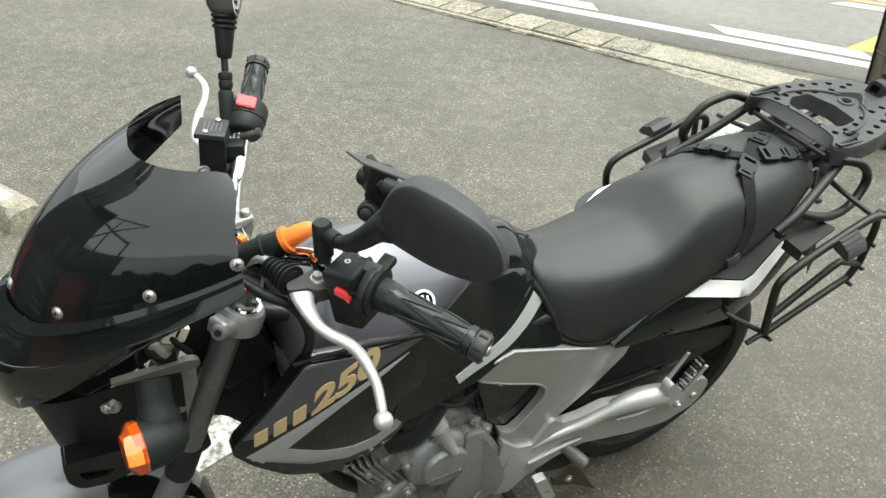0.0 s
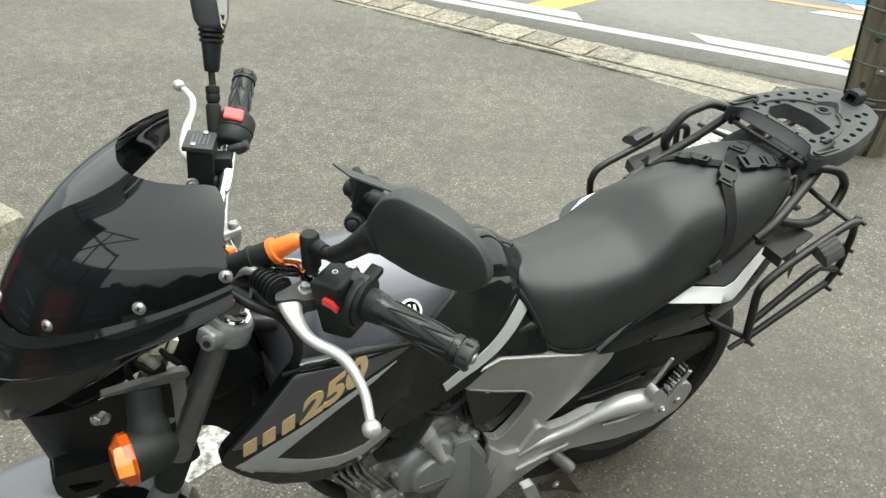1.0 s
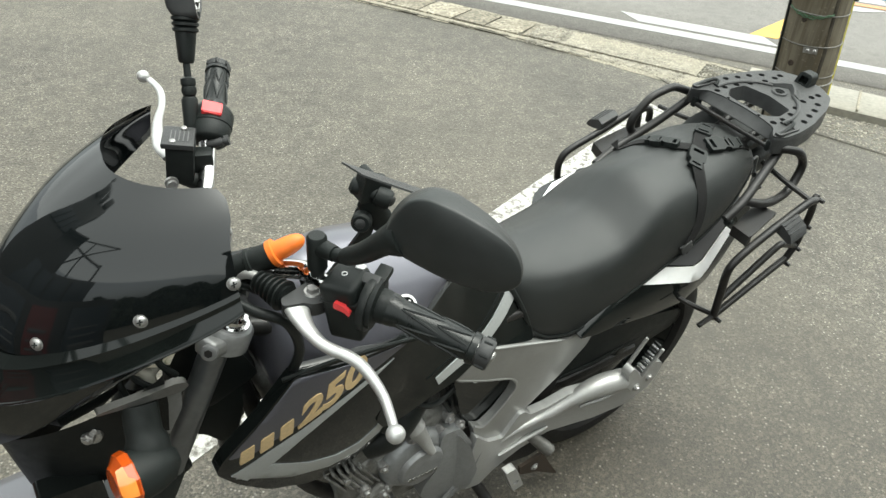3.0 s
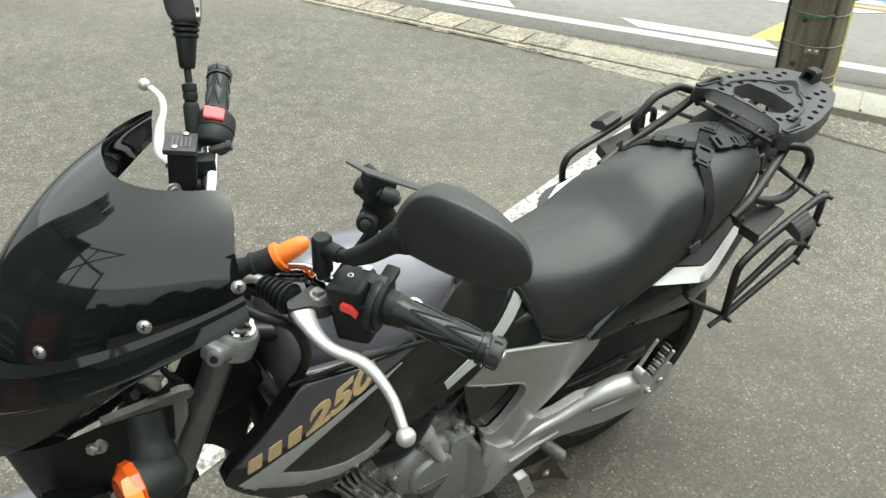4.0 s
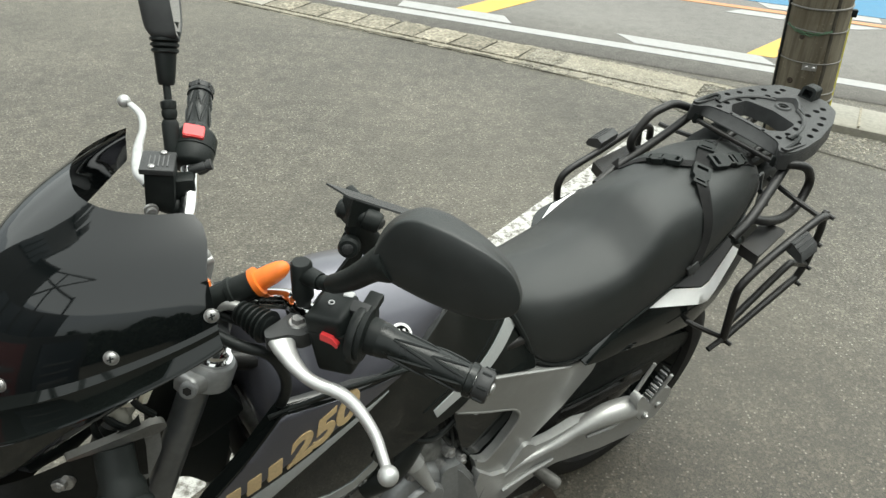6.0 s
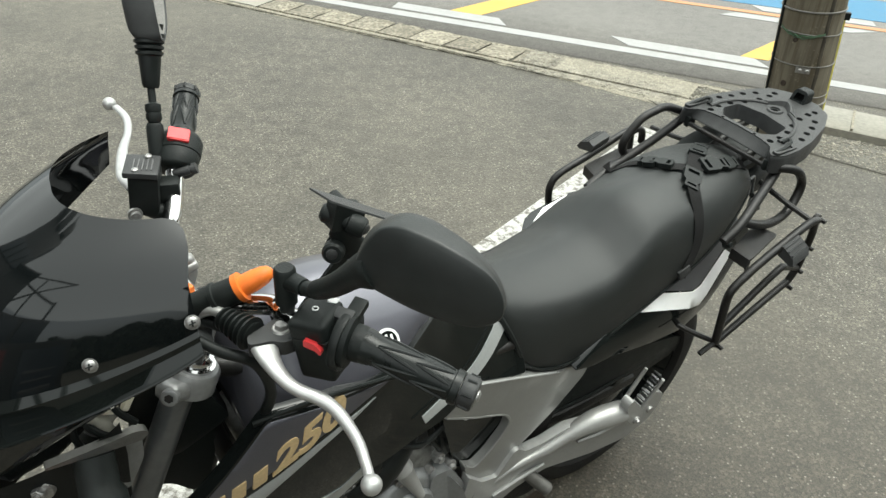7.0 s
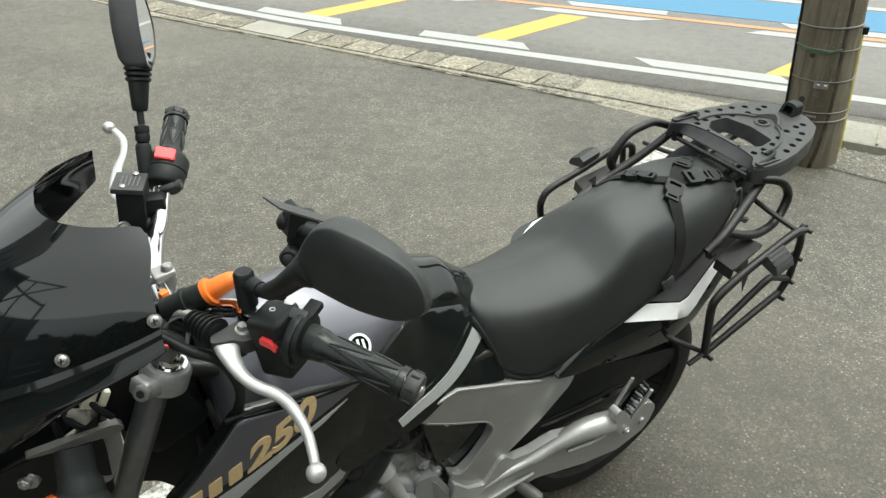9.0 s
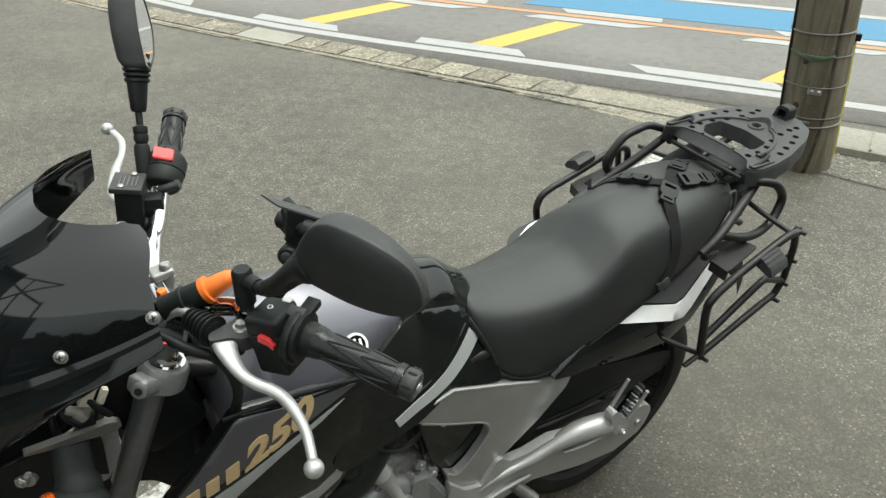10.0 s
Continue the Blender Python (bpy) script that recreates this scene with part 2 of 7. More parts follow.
CHROME = mat("chrome_plating", (0.62, 0.62, 0.62), 0.08, 1.0, 0, 0.05, 60)
BOLT = mat("zinc_bolt", (0.36, 0.355, 0.345), 0.42, 0.8, 0, 0.2, 200)
WHITE_STRIPE = mat("white_decal", (0.88, 0.88, 0.87), 0.3, 0, 0.6, 0.04, 40, 0, 100, 0.5, (0.55, 0.54, 0.50), 8.0, 0.25)
SILVER_STRIPE = mat("silver_decal", (0.38, 0.395, 0.39), 0.35, 0.3, 0.6, 0.06, 300)
GOLD = mat("gold_decal", (0.60, 0.44, 0.235), 0.4, 0.2, 0.4, 0.1, 200)
ORANGE_LENS = mat("amber_lens", (0.40, 0.060, 0.006), 0.22, 0, 0.4, 0.15, 30)
AMBER_LIGHT = mat("clear_amber_lens", (0.56, 0.19, 0.035), 0.12, 0, 1.0, 0.15, 40)
ORANGE_PLASTIC = mat("orange_plastic", (0.72, 0.16, 0.018), 0.5, 0, 0, 0.08, 60, 0.2, 400)
RED = mat("red_switch_plastic", (0.70, 0.045, 0.05), 0.4, 0, 0, 0.1, 60)
RED_WIRE = mat("red_wire", (0.45, 0.03, 0.05), 0.5)
TAR = mat("old_tar_streak", (0.040, 0.035, 0.026), 0.8, 0, 0, 0.5, 40, 0.4, 200, 0.3, (0.085, 0.073, 0.053), 14.0, 0.7)
RUSTY = mat("rusted_steel", (0.040, 0.028, 0.019), 0.75, 0.2, 0, 0.4, 90, 0.5, 300)
FENDER = mat("silver_grey_paint", (0.15, 0.15, 0.165), 0.45, 0.4, 0.3, 0.06, 600)
MIRROR_GLASS = mat("mirror_glass", (0.85, 0.86, 0.86), 0.02, 1.0)
CREAM = mat("cream_connector_plastic", (0.72, 0.68, 0.55), 0.5, 0, 0, 0.1, 60)
WHITE_PRINT = mat("pale_print", (0.55, 0.55, 0.55), 0.6)
DIM_PRINT = mat("dim_print", (0.10, 0.10, 0.10), 0.6)
YELLOW_STRIP = mat("yellow_plastic_strip", (0.42, 0.37, 0.05), 0.5, 0, 0, 0.2, 30, 0.2, 200)
WIRE = mat("galvanised_wire", (0.17, 0.165, 0.15), 0.6, 0.4, 0, 0.2, 60)
GREEN_WIRE = mat("green_wire", (0.06, 0.12, 0.065), 0.6)
FACADE = mat("dark_shop_front", (0.022, 0.020, 0.020), 0.5, 0, 0, 0.3, 3, 0.1, 30)
SIGN_RED = mat("red_fascia", (0.13, 0.018, 0.018), 0.5, 0, 0, 0.15, 4)
SHOP_BLUE = mat("blue_grey_panel", (0.028, 0.034, 0.044), 0.4, 0, 0, 0.15, 4)


# ---- mesh helpers ----
def V(*a):
    return Vector(a)


def spline(pts, n=6, closed=False):
    """Points on a smooth curve through pts."""
    pts = [Vector(p) for p in pts]
    k = len(pts)
    if k < 3:
        return pts
    out = []
    for i in range(k if closed else k - 1):
        g = (lambda j: pts[j % k]) if closed else (lambda j: pts[min(max(j, 0), k - 1)])
        p0, p1, p2, p3 = g(i - 1), g(i), g(i + 1), g(i + 2)
        for s in range(n):
            t = s / n
            out.append(0.5 * ((2 * p1) + (p2 - p0) * t + (2 * p0 - 5 * p1 + 4 * p2 - p3) * t * t + (3 * p1 - p0 - 3 * p2 + p3) * t ** 3))
    if not closed:
        out.append(pts[-1])
    return out


def skin(bm, rings, closed=True, cap=True, loop=False):
    """Joins rings of points with quads."""
    vs = [[bm.verts.new(p) for p in r] for r in rings]
    n = len(vs[0])
    pairs = list(zip(vs, vs[1:])) + ([(vs[-1], vs[0])] if loop else [])
    for a, b in pairs:
        for i in range(n if closed else n - 1):
            j = (i + 1) % n
            bm.faces.new((a[i], a[j], b[j], b[i]))
    if cap and closed and not loop:
        bm.faces.new(vs[0][::-1])
        bm.faces.new(vs[-1])
    return bm


def ring_at(c, ax, side, r, n, flat=1.0):
    ax = ax.normalized()
    side = (side - ax * side.dot(ax)).normalized()
    up = ax.cross(side)
    return [c + side * (r * math.cos(2 * math.pi * i / n)) + up * (r * flat * math.sin(2 * math.pi * i / n)) for i in range(n)]


def tube(bm, pts, r, n=10, closed=False, flat=1.0, hint=(0.13, 0.21, 1.0)):
    """A round bar along pts; r is one radius or one for each point."""
    pts = [Vector(p) for p in pts]
    k = len(pts)
    rings = []
    side = Vector(hint)
    for i, p in enumerate(pts):
        a = pts[(i + 1) % k] if closed or i < k - 1 else pts[i]
        b = pts[(i - 1) % k] if closed or i > 0 else pts[i]
        ax = (a - b).normalized()
        side = side - ax * side.dot(ax)
        if side.length < 1e-4:
            side = ax.orthogonal()
        side.normalize()
        rings.append(ring_at(p, ax, side, r[i] if isinstance(r, (list, tuple)) else r, n, flat))
    return skin(bm, rings, True, not closed, closed)


def lathe(bm, p0, p1, profile, n=20, flat=1.0, hint=(0.13, 0.21, 1.0)):
    """Turned piece between p0 and p1; profile: (share of the length, radius)."""
    p0, p1 = Vector(p0), Vector(p1)
    ax = p1 - p0
    side = Vector(hint)
    side = side - ax.normalized() * side.dot(ax.normalized())
    return skin(bm, [ring_at(p0 + ax * s, ax, side, max(r, 1e-4), n, flat) for s, r in profile])


def box(bm, c, size, rot=(0, 0, 0), bevel=0.003, seg=2):
    m = Matrix.Translation(c) @ Euler([radians(a) for a in rot]).to_matrix().to_4x4() @ Matrix.Diagonal((*size, 1))
    made = bmesh.ops.create_cube(bm, size=1.0, matrix=m)
    if bevel:
        edges = list({e for v in made["verts"] for e in v.link_edges})
        bmesh.ops.bevel(bm, geom=edges, offset=bevel, segments=seg, affect="EDGES", profile=0.6)
    return bm


def blob(bm, c, size, rot=(0, 0, 0), u=24, v=14):
    m = Matrix.Translation(c) @ Euler([radians(a) for a in rot]).to_matrix().to_4x4() @ Matrix.Diagonal((*size, 1))
    bmesh.ops.create_uvsphere(bm, u_segments=u, v_segments=v, radius=1.0, matrix=m)
    return bm


def inside(p, poly):
    hit = False
    for (x0, y0), (x1, y1) in zip(poly, poly[1:] + poly[:1]):
        if (y0 > p[1]) != (y1 > p[1]) and p[0] < (x1 - x0) * (p[1] - y0) / (y1 - y0) + x0:
            hit = not hit
    return hit


def rounded(poly, r=0.01, n=4):
    """A polygon with its corners rounded."""
    out, k = [], len(poly)
    for i in range(k):
        p, a, b = V(*poly[i]), V(*poly[i - 1]), V(*poly[(i + 1) % k])
        ra, rb = min(r, 0.45 * (a - p).length), min(r, 0.45 * (b - p).length)
        s, e = p + (a - p).normalized() * ra, p + (b - p).normalized() * rb
        for j in range(n + 1):
            t = j / n
            q = s * (1 - t) ** 2 + p * 2 * t * (1 - t) + e * t * t
            out.append((q.x, q.y))
    return out


def circle(x, y, r, n=12):
    return [(x + r * math.cos(2 * math.pi * i / n), y + r * math.sin(2 * math.pi * i / n)) for i in range(n)]


def slab(bm, outer, holes, lower, upper, fill=0.0):
    """A plate with holes: outer and holes are outlines in two coordinates; lower and upper map them to places."""
    from mathutils.geometry import delaunay_2d_cdt
    pts, edges = [], []
    for poly in [outer] + list(holes):
        s = len(pts)
        pts += [V(*p) for p in poly]
        edges += [(s + i, s + (i + 1) % len(poly)) for i in range(len(poly))]
    if fill:
        xs, ys = [p[0] for p in outer], [p[1] for p in outer]
        x = min(xs) + fill / 2
        while x < max(xs):
            y = min(ys) + fill / 2
            while y < max(ys):
                if inside((x, y), outer) and not any(inside((x, y), h) for h in holes):
                    pts.append(V(x, y))
                y += fill
            x += fill
    vs, es, fs = delaunay_2d_cdt(pts, edges, [], 1, 1e-6)[:3]
    keep = []
    for f in fs:
        c = sum((vs[i] for i in f), V(0, 0)) / len(f)
        if inside(c, outer) and not any(inside(c, h) for h in holes):
            keep.append(f)
    top = [bm.verts.new(upper(*v)) for v in vs]
    bot = [bm.verts.new(lower(*v)) for v in vs]
    count = {}
    for f in keep:
        f = list(f)
        bm.faces.new([top[i] for i in f])
        bm.faces.new([bot[i] for i in f][::-1])
        for i, j in zip(f, f[1:] + f[:1]):
            count[(i, j)] = count.get((i, j), 0) + 1
    for i, j in count:
        if (j, i) not in count:
            bm.faces.new((top[j], top[i], bot[i], bot[j]))
    loose = [v for v in bm.verts if not v.link_faces]
    bmesh.ops.delete(bm, geom=loose, context="VERTS")
    return bm


def mesh_of(name, bm, material, angle=38):
    bmesh.ops.remove_doubles(bm, verts=bm.verts, dist=1e-5)
    bmesh.ops.recalc_face_normals(bm, faces=bm.faces)
    me = bpy.data.meshes.new(name)
    bm.to_mesh(me)
    bm.free()
    me.polygons.foreach_set("use_smooth", [True] * len(me.polygons))
    me.set_sharp_from_angle(angle=radians(angle))
    me.materials.append(material)
    return me


def part(name, bm, material, parent, label="", angle=38):
    ob = new(name, mesh_of(name, bm, material, angle))
    ob.parent = parent
    if label:
        tagged(ob, label)
    return ob


def thing(name, bm, material, label, category, kind="", group="", angle=38):
    return tagged(new(name, mesh_of(name, bm, material, angle)), label, category, group, kind)


def B():
    return bmesh.new()


# ---- ground, road, gutter ----
RA = radians(-14.8)
RU, RV = V(math.cos(RA), math.sin(RA)), V(-math.sin(RA), math.cos(RA))


def road_at(u, v, z):
    """A place on the road: u along it, v across it from the near edge of the white line; the road bends a little."""
    v = v + 0.04 * max(0.0, -1.0 - u) ** 2
    p = V(0.0, 5.69) + RU * u + RV * v
    return (p.x, p.y, z)


def strip(bm, u0, u1, v0, v1, z, slant=0.0, n=10, thick=0.003, end0=0.0, end1=0.0):
    """A painted strip; slant shifts its far edge along the road, end0 and end1 cut its ends aslant."""
    rings = []
    for i in range(n + 1):
        s = i / n
        a, b = u0 + (u1 - u0) * s, u0 + end0 + slant + (u1 - u0 + end1 - end0) * s
        rings.append([road_at(a, v0, z), road_at(b, v1, z), road_at(b, v1, z - thick), road_at(a, v0, z - thick)])
    return skin(bm, rings)


bm = B()
bmesh.ops.create_grid(bm, x_segments=60, y_segments=60, size=6.0, matrix=Matrix.Translation((0, 3, 0)))
for v in bm.verts:
    d = (V(v.co.x, v.co.y) - V(0.2, 2.2)).length
    w = min(1.0, max(0.0, (d - 1.4) / 2.0))
    v.co.z += w * 0.006 * noise.noise(v.co * 0.9) - 0.003 * w
rim = [e for e in bm.edges if e.is_boundary]
far = bmesh.ops.extrude_edge_only(bm, edges=rim)
for v in [g for g in far["geom"] if isinstance(g, bmesh.types.BMVert)]:
    d = V(v.co.x, v.co.y - 3)
    s = 900.0 / max(abs(d.x), abs(d.y))
    v.co = (d.x * s, 3 + d.y * s, -0.004)
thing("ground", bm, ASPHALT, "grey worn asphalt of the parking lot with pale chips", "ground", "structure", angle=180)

bm = B()
rings = []
for i in range(61):
    u = -60 + 2 * i
    rings.append([road_at(u, v, 0.006) for v in (-0.22, 0.6, 1.6, 3.0, 5.5)] + [road_at(u, 5.5, -0.05), road_at(u, -0.22, -0.05)])
skin(bm, rings)
thing("road", bm, ROAD, "smooth grey asphalt road with coloured lane markings", "road", "structure", angle=180)


def marking(name, bm, material, label, group=""):
    return thing(name, bm, material, label, "road marking", "structure", group)


marking("edge_line", strip(B(), -30, 30, 0.014, 0.128, 0.0095, n=60), WHITE_LINE, "solid white edge line painted along the road")
marking("orange_line", strip(B(), -30, 30, 1.49, 1.57, 0.0095, n=60), ORANGE_LINE, "thin orange line painted along the road")
marking("blue_lane", strip(B(), -0.47, 30, 1.78, 2.49, 0.0090, n=60, end0=0.2), BLUE_LANE, "sky-blue painted cycle lane on the road")
marking("far_line", strip(B(), -30, 30, 2.53, 2.65, 0.0095, n=60), WHITE_LINE, "solid white line beyond the blue lane")
for u in (-6.0, -4.2, -2.45, -0.80, 1.03, 2.85, 4.7):
    marking("white_dash", strip(B(), u, u + 0.93, 0.17, 0.325, 0.0095, end0=-0.02 if u < 1 else -0.16, end1=-0.11), WHITE_LINE, "thick white dash beside the edge line", "white dashes")
    marking("yellow_bar", strip(B(), u + (0.42 if u < 1 else 0.73), u + (0.67 if u < 1 else 0.91), 0.33, 1.27, 0.0090, slant=0.40, n=2), YELLOW_LINE, "yellow slanting hatch bar on the road", "yellow bars")
    marking("white_dash", strip(B(), u + 0.50, u + 1.45, 1.32, 1.45, 0.0095, end0=0.12, end1=0.22), WHITE_LINE, "white dash beside the orange line", "white dashes")
    marking("white_dash", strip(B(), u + 0.82, u + 1.66, 1.61, 1.76, 0.0095, end0=-0.10, end1=-0.02), WHITE_LINE, "white dash at the edge of the blue lane", "white dashes")

# gutter of concrete blocks between the parking lot and the road
GA = radians(-20.2)
GU, GV = V(math.cos(GA), math.sin(GA)), V(-math.sin(GA), math.cos(GA))


def gutter_at(u, v, z):
    v = v + 0.012 * max(0.0, -1.5 - u) ** 2
    p = V(0.0, 5.30) + GU * u + GV * v
    return V(p.x, p.y, z)


bm = B()
skin(bm, [[gutter_at(-30 + 2 * i, v, z) for v, z in ((-0.185, 0.004), (0.185, 0.004), (0.185, -0.05), (-0.185, -0.05))] for i in range(31)])
gutter = thing("gutter", bm, DIRT, "old concrete gutter between parking lot and road", "gutter", "structure")


def gutter_block(u, length, material, wide=0.118, top=0.014, skew=0.0):
    bm = B()
    j = 0.0065
    rows = []
    for s, dz in ((0, -0.006), (0.05, 0), (0.5, -0.001), (0.95, 0), (1, -0.006)):
        uu = u + j + (length - 2 * j) * s
        across = [(-wide, -0.02)] + [(-wide + 0.008 + (2 * wide - 0.016) * k / 5, dz + 0.0008 * k) for k in range(6)] + [(wide, -0.02)]
        rows.append([gutter_at(uu + skew * v / wide + 0.006 * noise.noise((uu * 17, v * 40, 5.0)), v, top + h + 0.003 * noise.noise((uu * 23, v * 31, 1.0))) for v, h in across])
    skin(bm, rows, closed=False)
    return part("block", bm, material, gutter)


random.seed(4)
u = -6.0
while u < 1.35:
    pale = -2.55 < u < -2.05
    rough = u > 0.40
    step = 0.56 if pale else 0.90 if rough else 0.262 + random.uniform(-0.025, 0.025)
    if pale:
        gutter_block(u, step, PALE_CONCRETE, 0.14, 0.017)
    else:
        gutter_block(u, step, PEBBLE if rough else CONCRETE, 0.130 + random.uniform(-0.006, 0.003), 0.0125 + random.uniform(0, 0.003), random.uniform(0.0, 0.02))
    u += step
# border strip on both sides of the blocks
def ragged(u, v, s):
    return v + 0.026 * noise.noise((u * 5, s, 0.0)) + 0.016 * noise.noise((u * 23, s, 3.0))


for v0, v1 in ((-0.19, -0.130), (0.130, 0.19)):
    bm = B()
    lip = 0.030
    rows = []
    for i in range(240):
        q = -8 + i * 0.0406
        a, b = (ragged(q, v0 - 0.12 * max(0.0, q - 0.45), 1), v1) if v0 < 0 else (v0, ragged(q, v1, 2))
        h = 0.005 + 0.003 * noise.noise((q * 13, v0, 7.0))
        la, lb = (lip, 0.006) if v0 < 0 else (0.006, lip)
        za, zb = (0.0, h) if v0 < 0 else (h, 0.0)
        rows.append([gutter_at(q, a, za), gutter_at(q, a + la, h), gutter_at(q, (a + b) / 2 + 0.01 * noise.noise((q * 19, v0, 2.0)), h + 0.001), gutter_at(q, b - lb, h + 0.002), gutter_at(q, b, zb)])
    skin(bm, rows, closed=False)
    part("border", bm, PEBBLE, gutter, "rough concrete border strip")

# raised kerb beyond the pole and the pebbly apron round its foot
bm = B()
prof = ((-0.20, -0.02), (-0.195, 0.042), (-0.18, 0.052), (0.10, 0.056), (0.12, 0.045), (0.125, -0.02))
skin(bm, [[gutter_at(1.72 + 0.29 * i, v, z) for v, z in prof] for i in range(40)])
kerb = thing("kerb", bm, PALE_CONCRETE, "raised pale concrete kerb stone beside the utility pole", "kerb", "structure")
bm = B()
box(bm, gutter_at(2.32, -0.04, 0.0525), (0.012, 0.30, 0.012), (0, 0, math.degrees(GA)), 0)
part("joint", bm, PEBBLE, kerb, "dark open joint in the kerb")

bm = B()
apron = [(1.15, -0.22), (1.15, 0.10), (1.72, 0.12), (1.74, -0.20), (6.0, -0.21), (6.0, -0.56), (3.2, -0.50), (2.5, -0.55), (2.1, -0.49), (1.75, -0.52), (1.58, -0.43), (1.42, -0.38), (1.28, -0.28)]
slab(bm, apron, [], lambda x, y: gutter_at(x, y, -0.02), lambda x, y: gutter_at(x, y, 0.0035 + 0.003 * noise.noise((x * 9, y * 9, 0))), 0.06)
thing("apron", bm, APRON, "exposed pebble concrete apron round the pole", "apron", "structure", angle=180)
random.seed(8)
bm = B()
bmesh.ops.create_icosphere(bm, subdivisions=1, radius=1.0)
stone = [v.co.copy() for v in bm.verts]
stone_faces = [[v.index for v in f.verts] for f in bm.faces]
bm.free()
verts, faces = [], []


def pebble(u, v, z, s):
    m = Matrix.Translation(gutter_at(u, v, z)) @ Euler((0, 0, random.uniform(0, 6))).to_matrix().to_4x4() @ Matrix.Diagonal((s, s * random.uniform(0.6, 1), s * 0.58, 1))
    faces.extend([[k + len(verts) for k in f] for f in stone_faces])
    verts.extend([m @ c for c in stone])


for i in range(6000):
    x, y = random.uniform(1.15, 3.2), random.uniform(-0.56, 0.12)
    if inside((x, y), apron):
        pebble(x, y, 0.0045, random.uniform(0.0035, 0.0095) * (1 if y > -0.42 else 0.7))
for i in range(6000):
    x, y = random.uniform(0.36, 1.40), random.uniform(-0.22, 0.18)
    pebble(x, y, 0.0150 if abs(y) < 0.125 else 0.006, random.uniform(0.003, 0.0075))
me = bpy.data.meshes.new("pebbles")
me.from_pydata(verts, [], faces)
me.materials.append(GRAVEL)
pebbles = new("pebbles", me)
tagged(pebbles, "small grey pebbles set in the concrete", "pebbles", kind="stuff")

# worn parking line that runs under the motorcycle
def ground_line(name, pts, w, material, label):
    c = spline([V(x, y, 0) for x, y in pts], 20)
    bm = B()
    rows = []
    for i, p in enumerate(c):
        d = (c[min(i + 1, len(c) - 1)] - c[max(i - 1, 0)]).normalized()
        s = V(-d.y, d.x, 0) * w / 2
        rows.append([(p.x - s.x, p.y - s.y, -0.004), (p.x - s.x, p.y - s.y, 0.0035), (p.x + s.x, p.y + s.y, 0.0035), (p.x + s.x, p.y + s.y, -0.004)])
    skin(bm, rows)
    marking(name, bm, material, label)


ground_line("parking_line", [(-0.97, 0.70), (-0.482, 1.54), (0.375, 2.99), (1.075, 4.19)], 0.14, OLD_LINE, "flaked white parking line on the asphalt")

# wheel stop of a neighbouring bay
bm = B()
prof = [(-0.075, 0.0), (-0.06, 0.085), (-0.045, 0.10), (0.045, 0.10), (0.06, 0.085), (0.075, 0.0)]
d, s = V(math.cos(radians(163)), math.sin(radians(163))), V(-math.sin(radians(163)), math.cos(radians(163)))
skin(bm, [[(-1.75 + d.x * t + s.x * a, 2.315 + d.y * t + s.y * a, z * k) for a, z in prof] for t, k in ((-0.02, 0.75), (0.0, 1), (0.6, 1), (0.62, 0.75))])
wheel_stop = thing("wheel_stop", bm, PEBBLE, "weathered grey concrete wheel stop on the asphalt", "wheel stop")
bm = B()
box(bm, (-1.75 + d.x * 0.12, 2.315 + d.y * 0.12, 0.098), (0.10, 0.05, 0.008), (0, 0, 163), 0.003)
part("reflector", bm, WHITE_PRINT, wheel_stop, "grey reflector plate")

# ---- utility pole ----
PX, PY = 1.755, 4.23
LEANX = radians(-5.0)


def pole_at(a, r, z):
    """On the pole's skin: angle in degrees, radius, height; the pole leans a little."""
    return V(PX + r * math.cos(radians(a)) + z * math.tan(LEANX), PY + r * math.sin(radians(a)), z)


def pole_r(z):
    return 0.146 - 0.0075 * z


bm = B()
skin(bm, [[pole_at(360 * i / 40, pole_r(z), z) for i in range(40)] for z in (-0.1, 0.0, 0.4, 0.8, 1.5, 3.0, 5.0, 7.5)])
pole = thing("utility_pole", bm, POLE, "stained brown-grey concrete utility pole leaning slightly", "utility pole")


def pole_band(z, r, material, label, tilt=0.0):
    bm = B()
    tube(bm, [pole_at(a, pole_r(z) + r * 0.6, z + tilt * math.cos(radians(a))) for a in range(0, 360, 12)], r, 8, True)
    return part("band", bm, material, pole, label)


for z in (0.245, 0.70):
    pole_band(z, 0.0045, WIRE, "galvanised wire band", 0.008)
for z in (0.29, 0.445):
    pole_band(z, 0.0028, WIRE, "thin wire band", 0.004)
pole_band(0.595, 0.0030, WIRE, "thin wire band")
bm = B()
for sag, off in ((0.018, 0.0), (0.030, 2.0), (0.024, 5.0)):
    tube(bm, [pole_at(-165 + 4 * k, pole_r(0.6) + 0.004 + 0.002 * math.sin(k + off), 0.605 - sag * math.sin(math.pi * k / 22) + 0.003 * math.sin(1.7 * k + off)) for k in range(23)], 0.0022, 6)
part("green_twine", bm, GREEN_WIRE, pole, "sagging green twine")
bm = B()
rings = []
for z in (0.05, 0.3, 0.65):
    rings.append([pole_at(a, pole_r(z) + dr, z) for a, dr in ((-9, 0.003), (-6, 0.012), (-3, 0.012), (0, 0.003))])
skin(bm, rings)
part("guard_strip", bm, YELLOW_STRIP, pole, "yellow plastic edge strip")
bm = B()
box(bm, pole_at(-6, pole_r(0.66) + 0.012, 0.665), (0.03, 0.03, 0.035), (0, 0, -6), 0.004)
part("strip_cap", bm, MATTE, pole, "black end cap of the strip")
bm = B()
for a in (-96, -108):
    lathe(bm, pole_at(a, pole_r(0.42), 0.425), pole_at(a, pole_r(0.42) + 0.012, 0.425), ((0, 0.009), (0.7, 0.009), (1, 0.006)), 10)
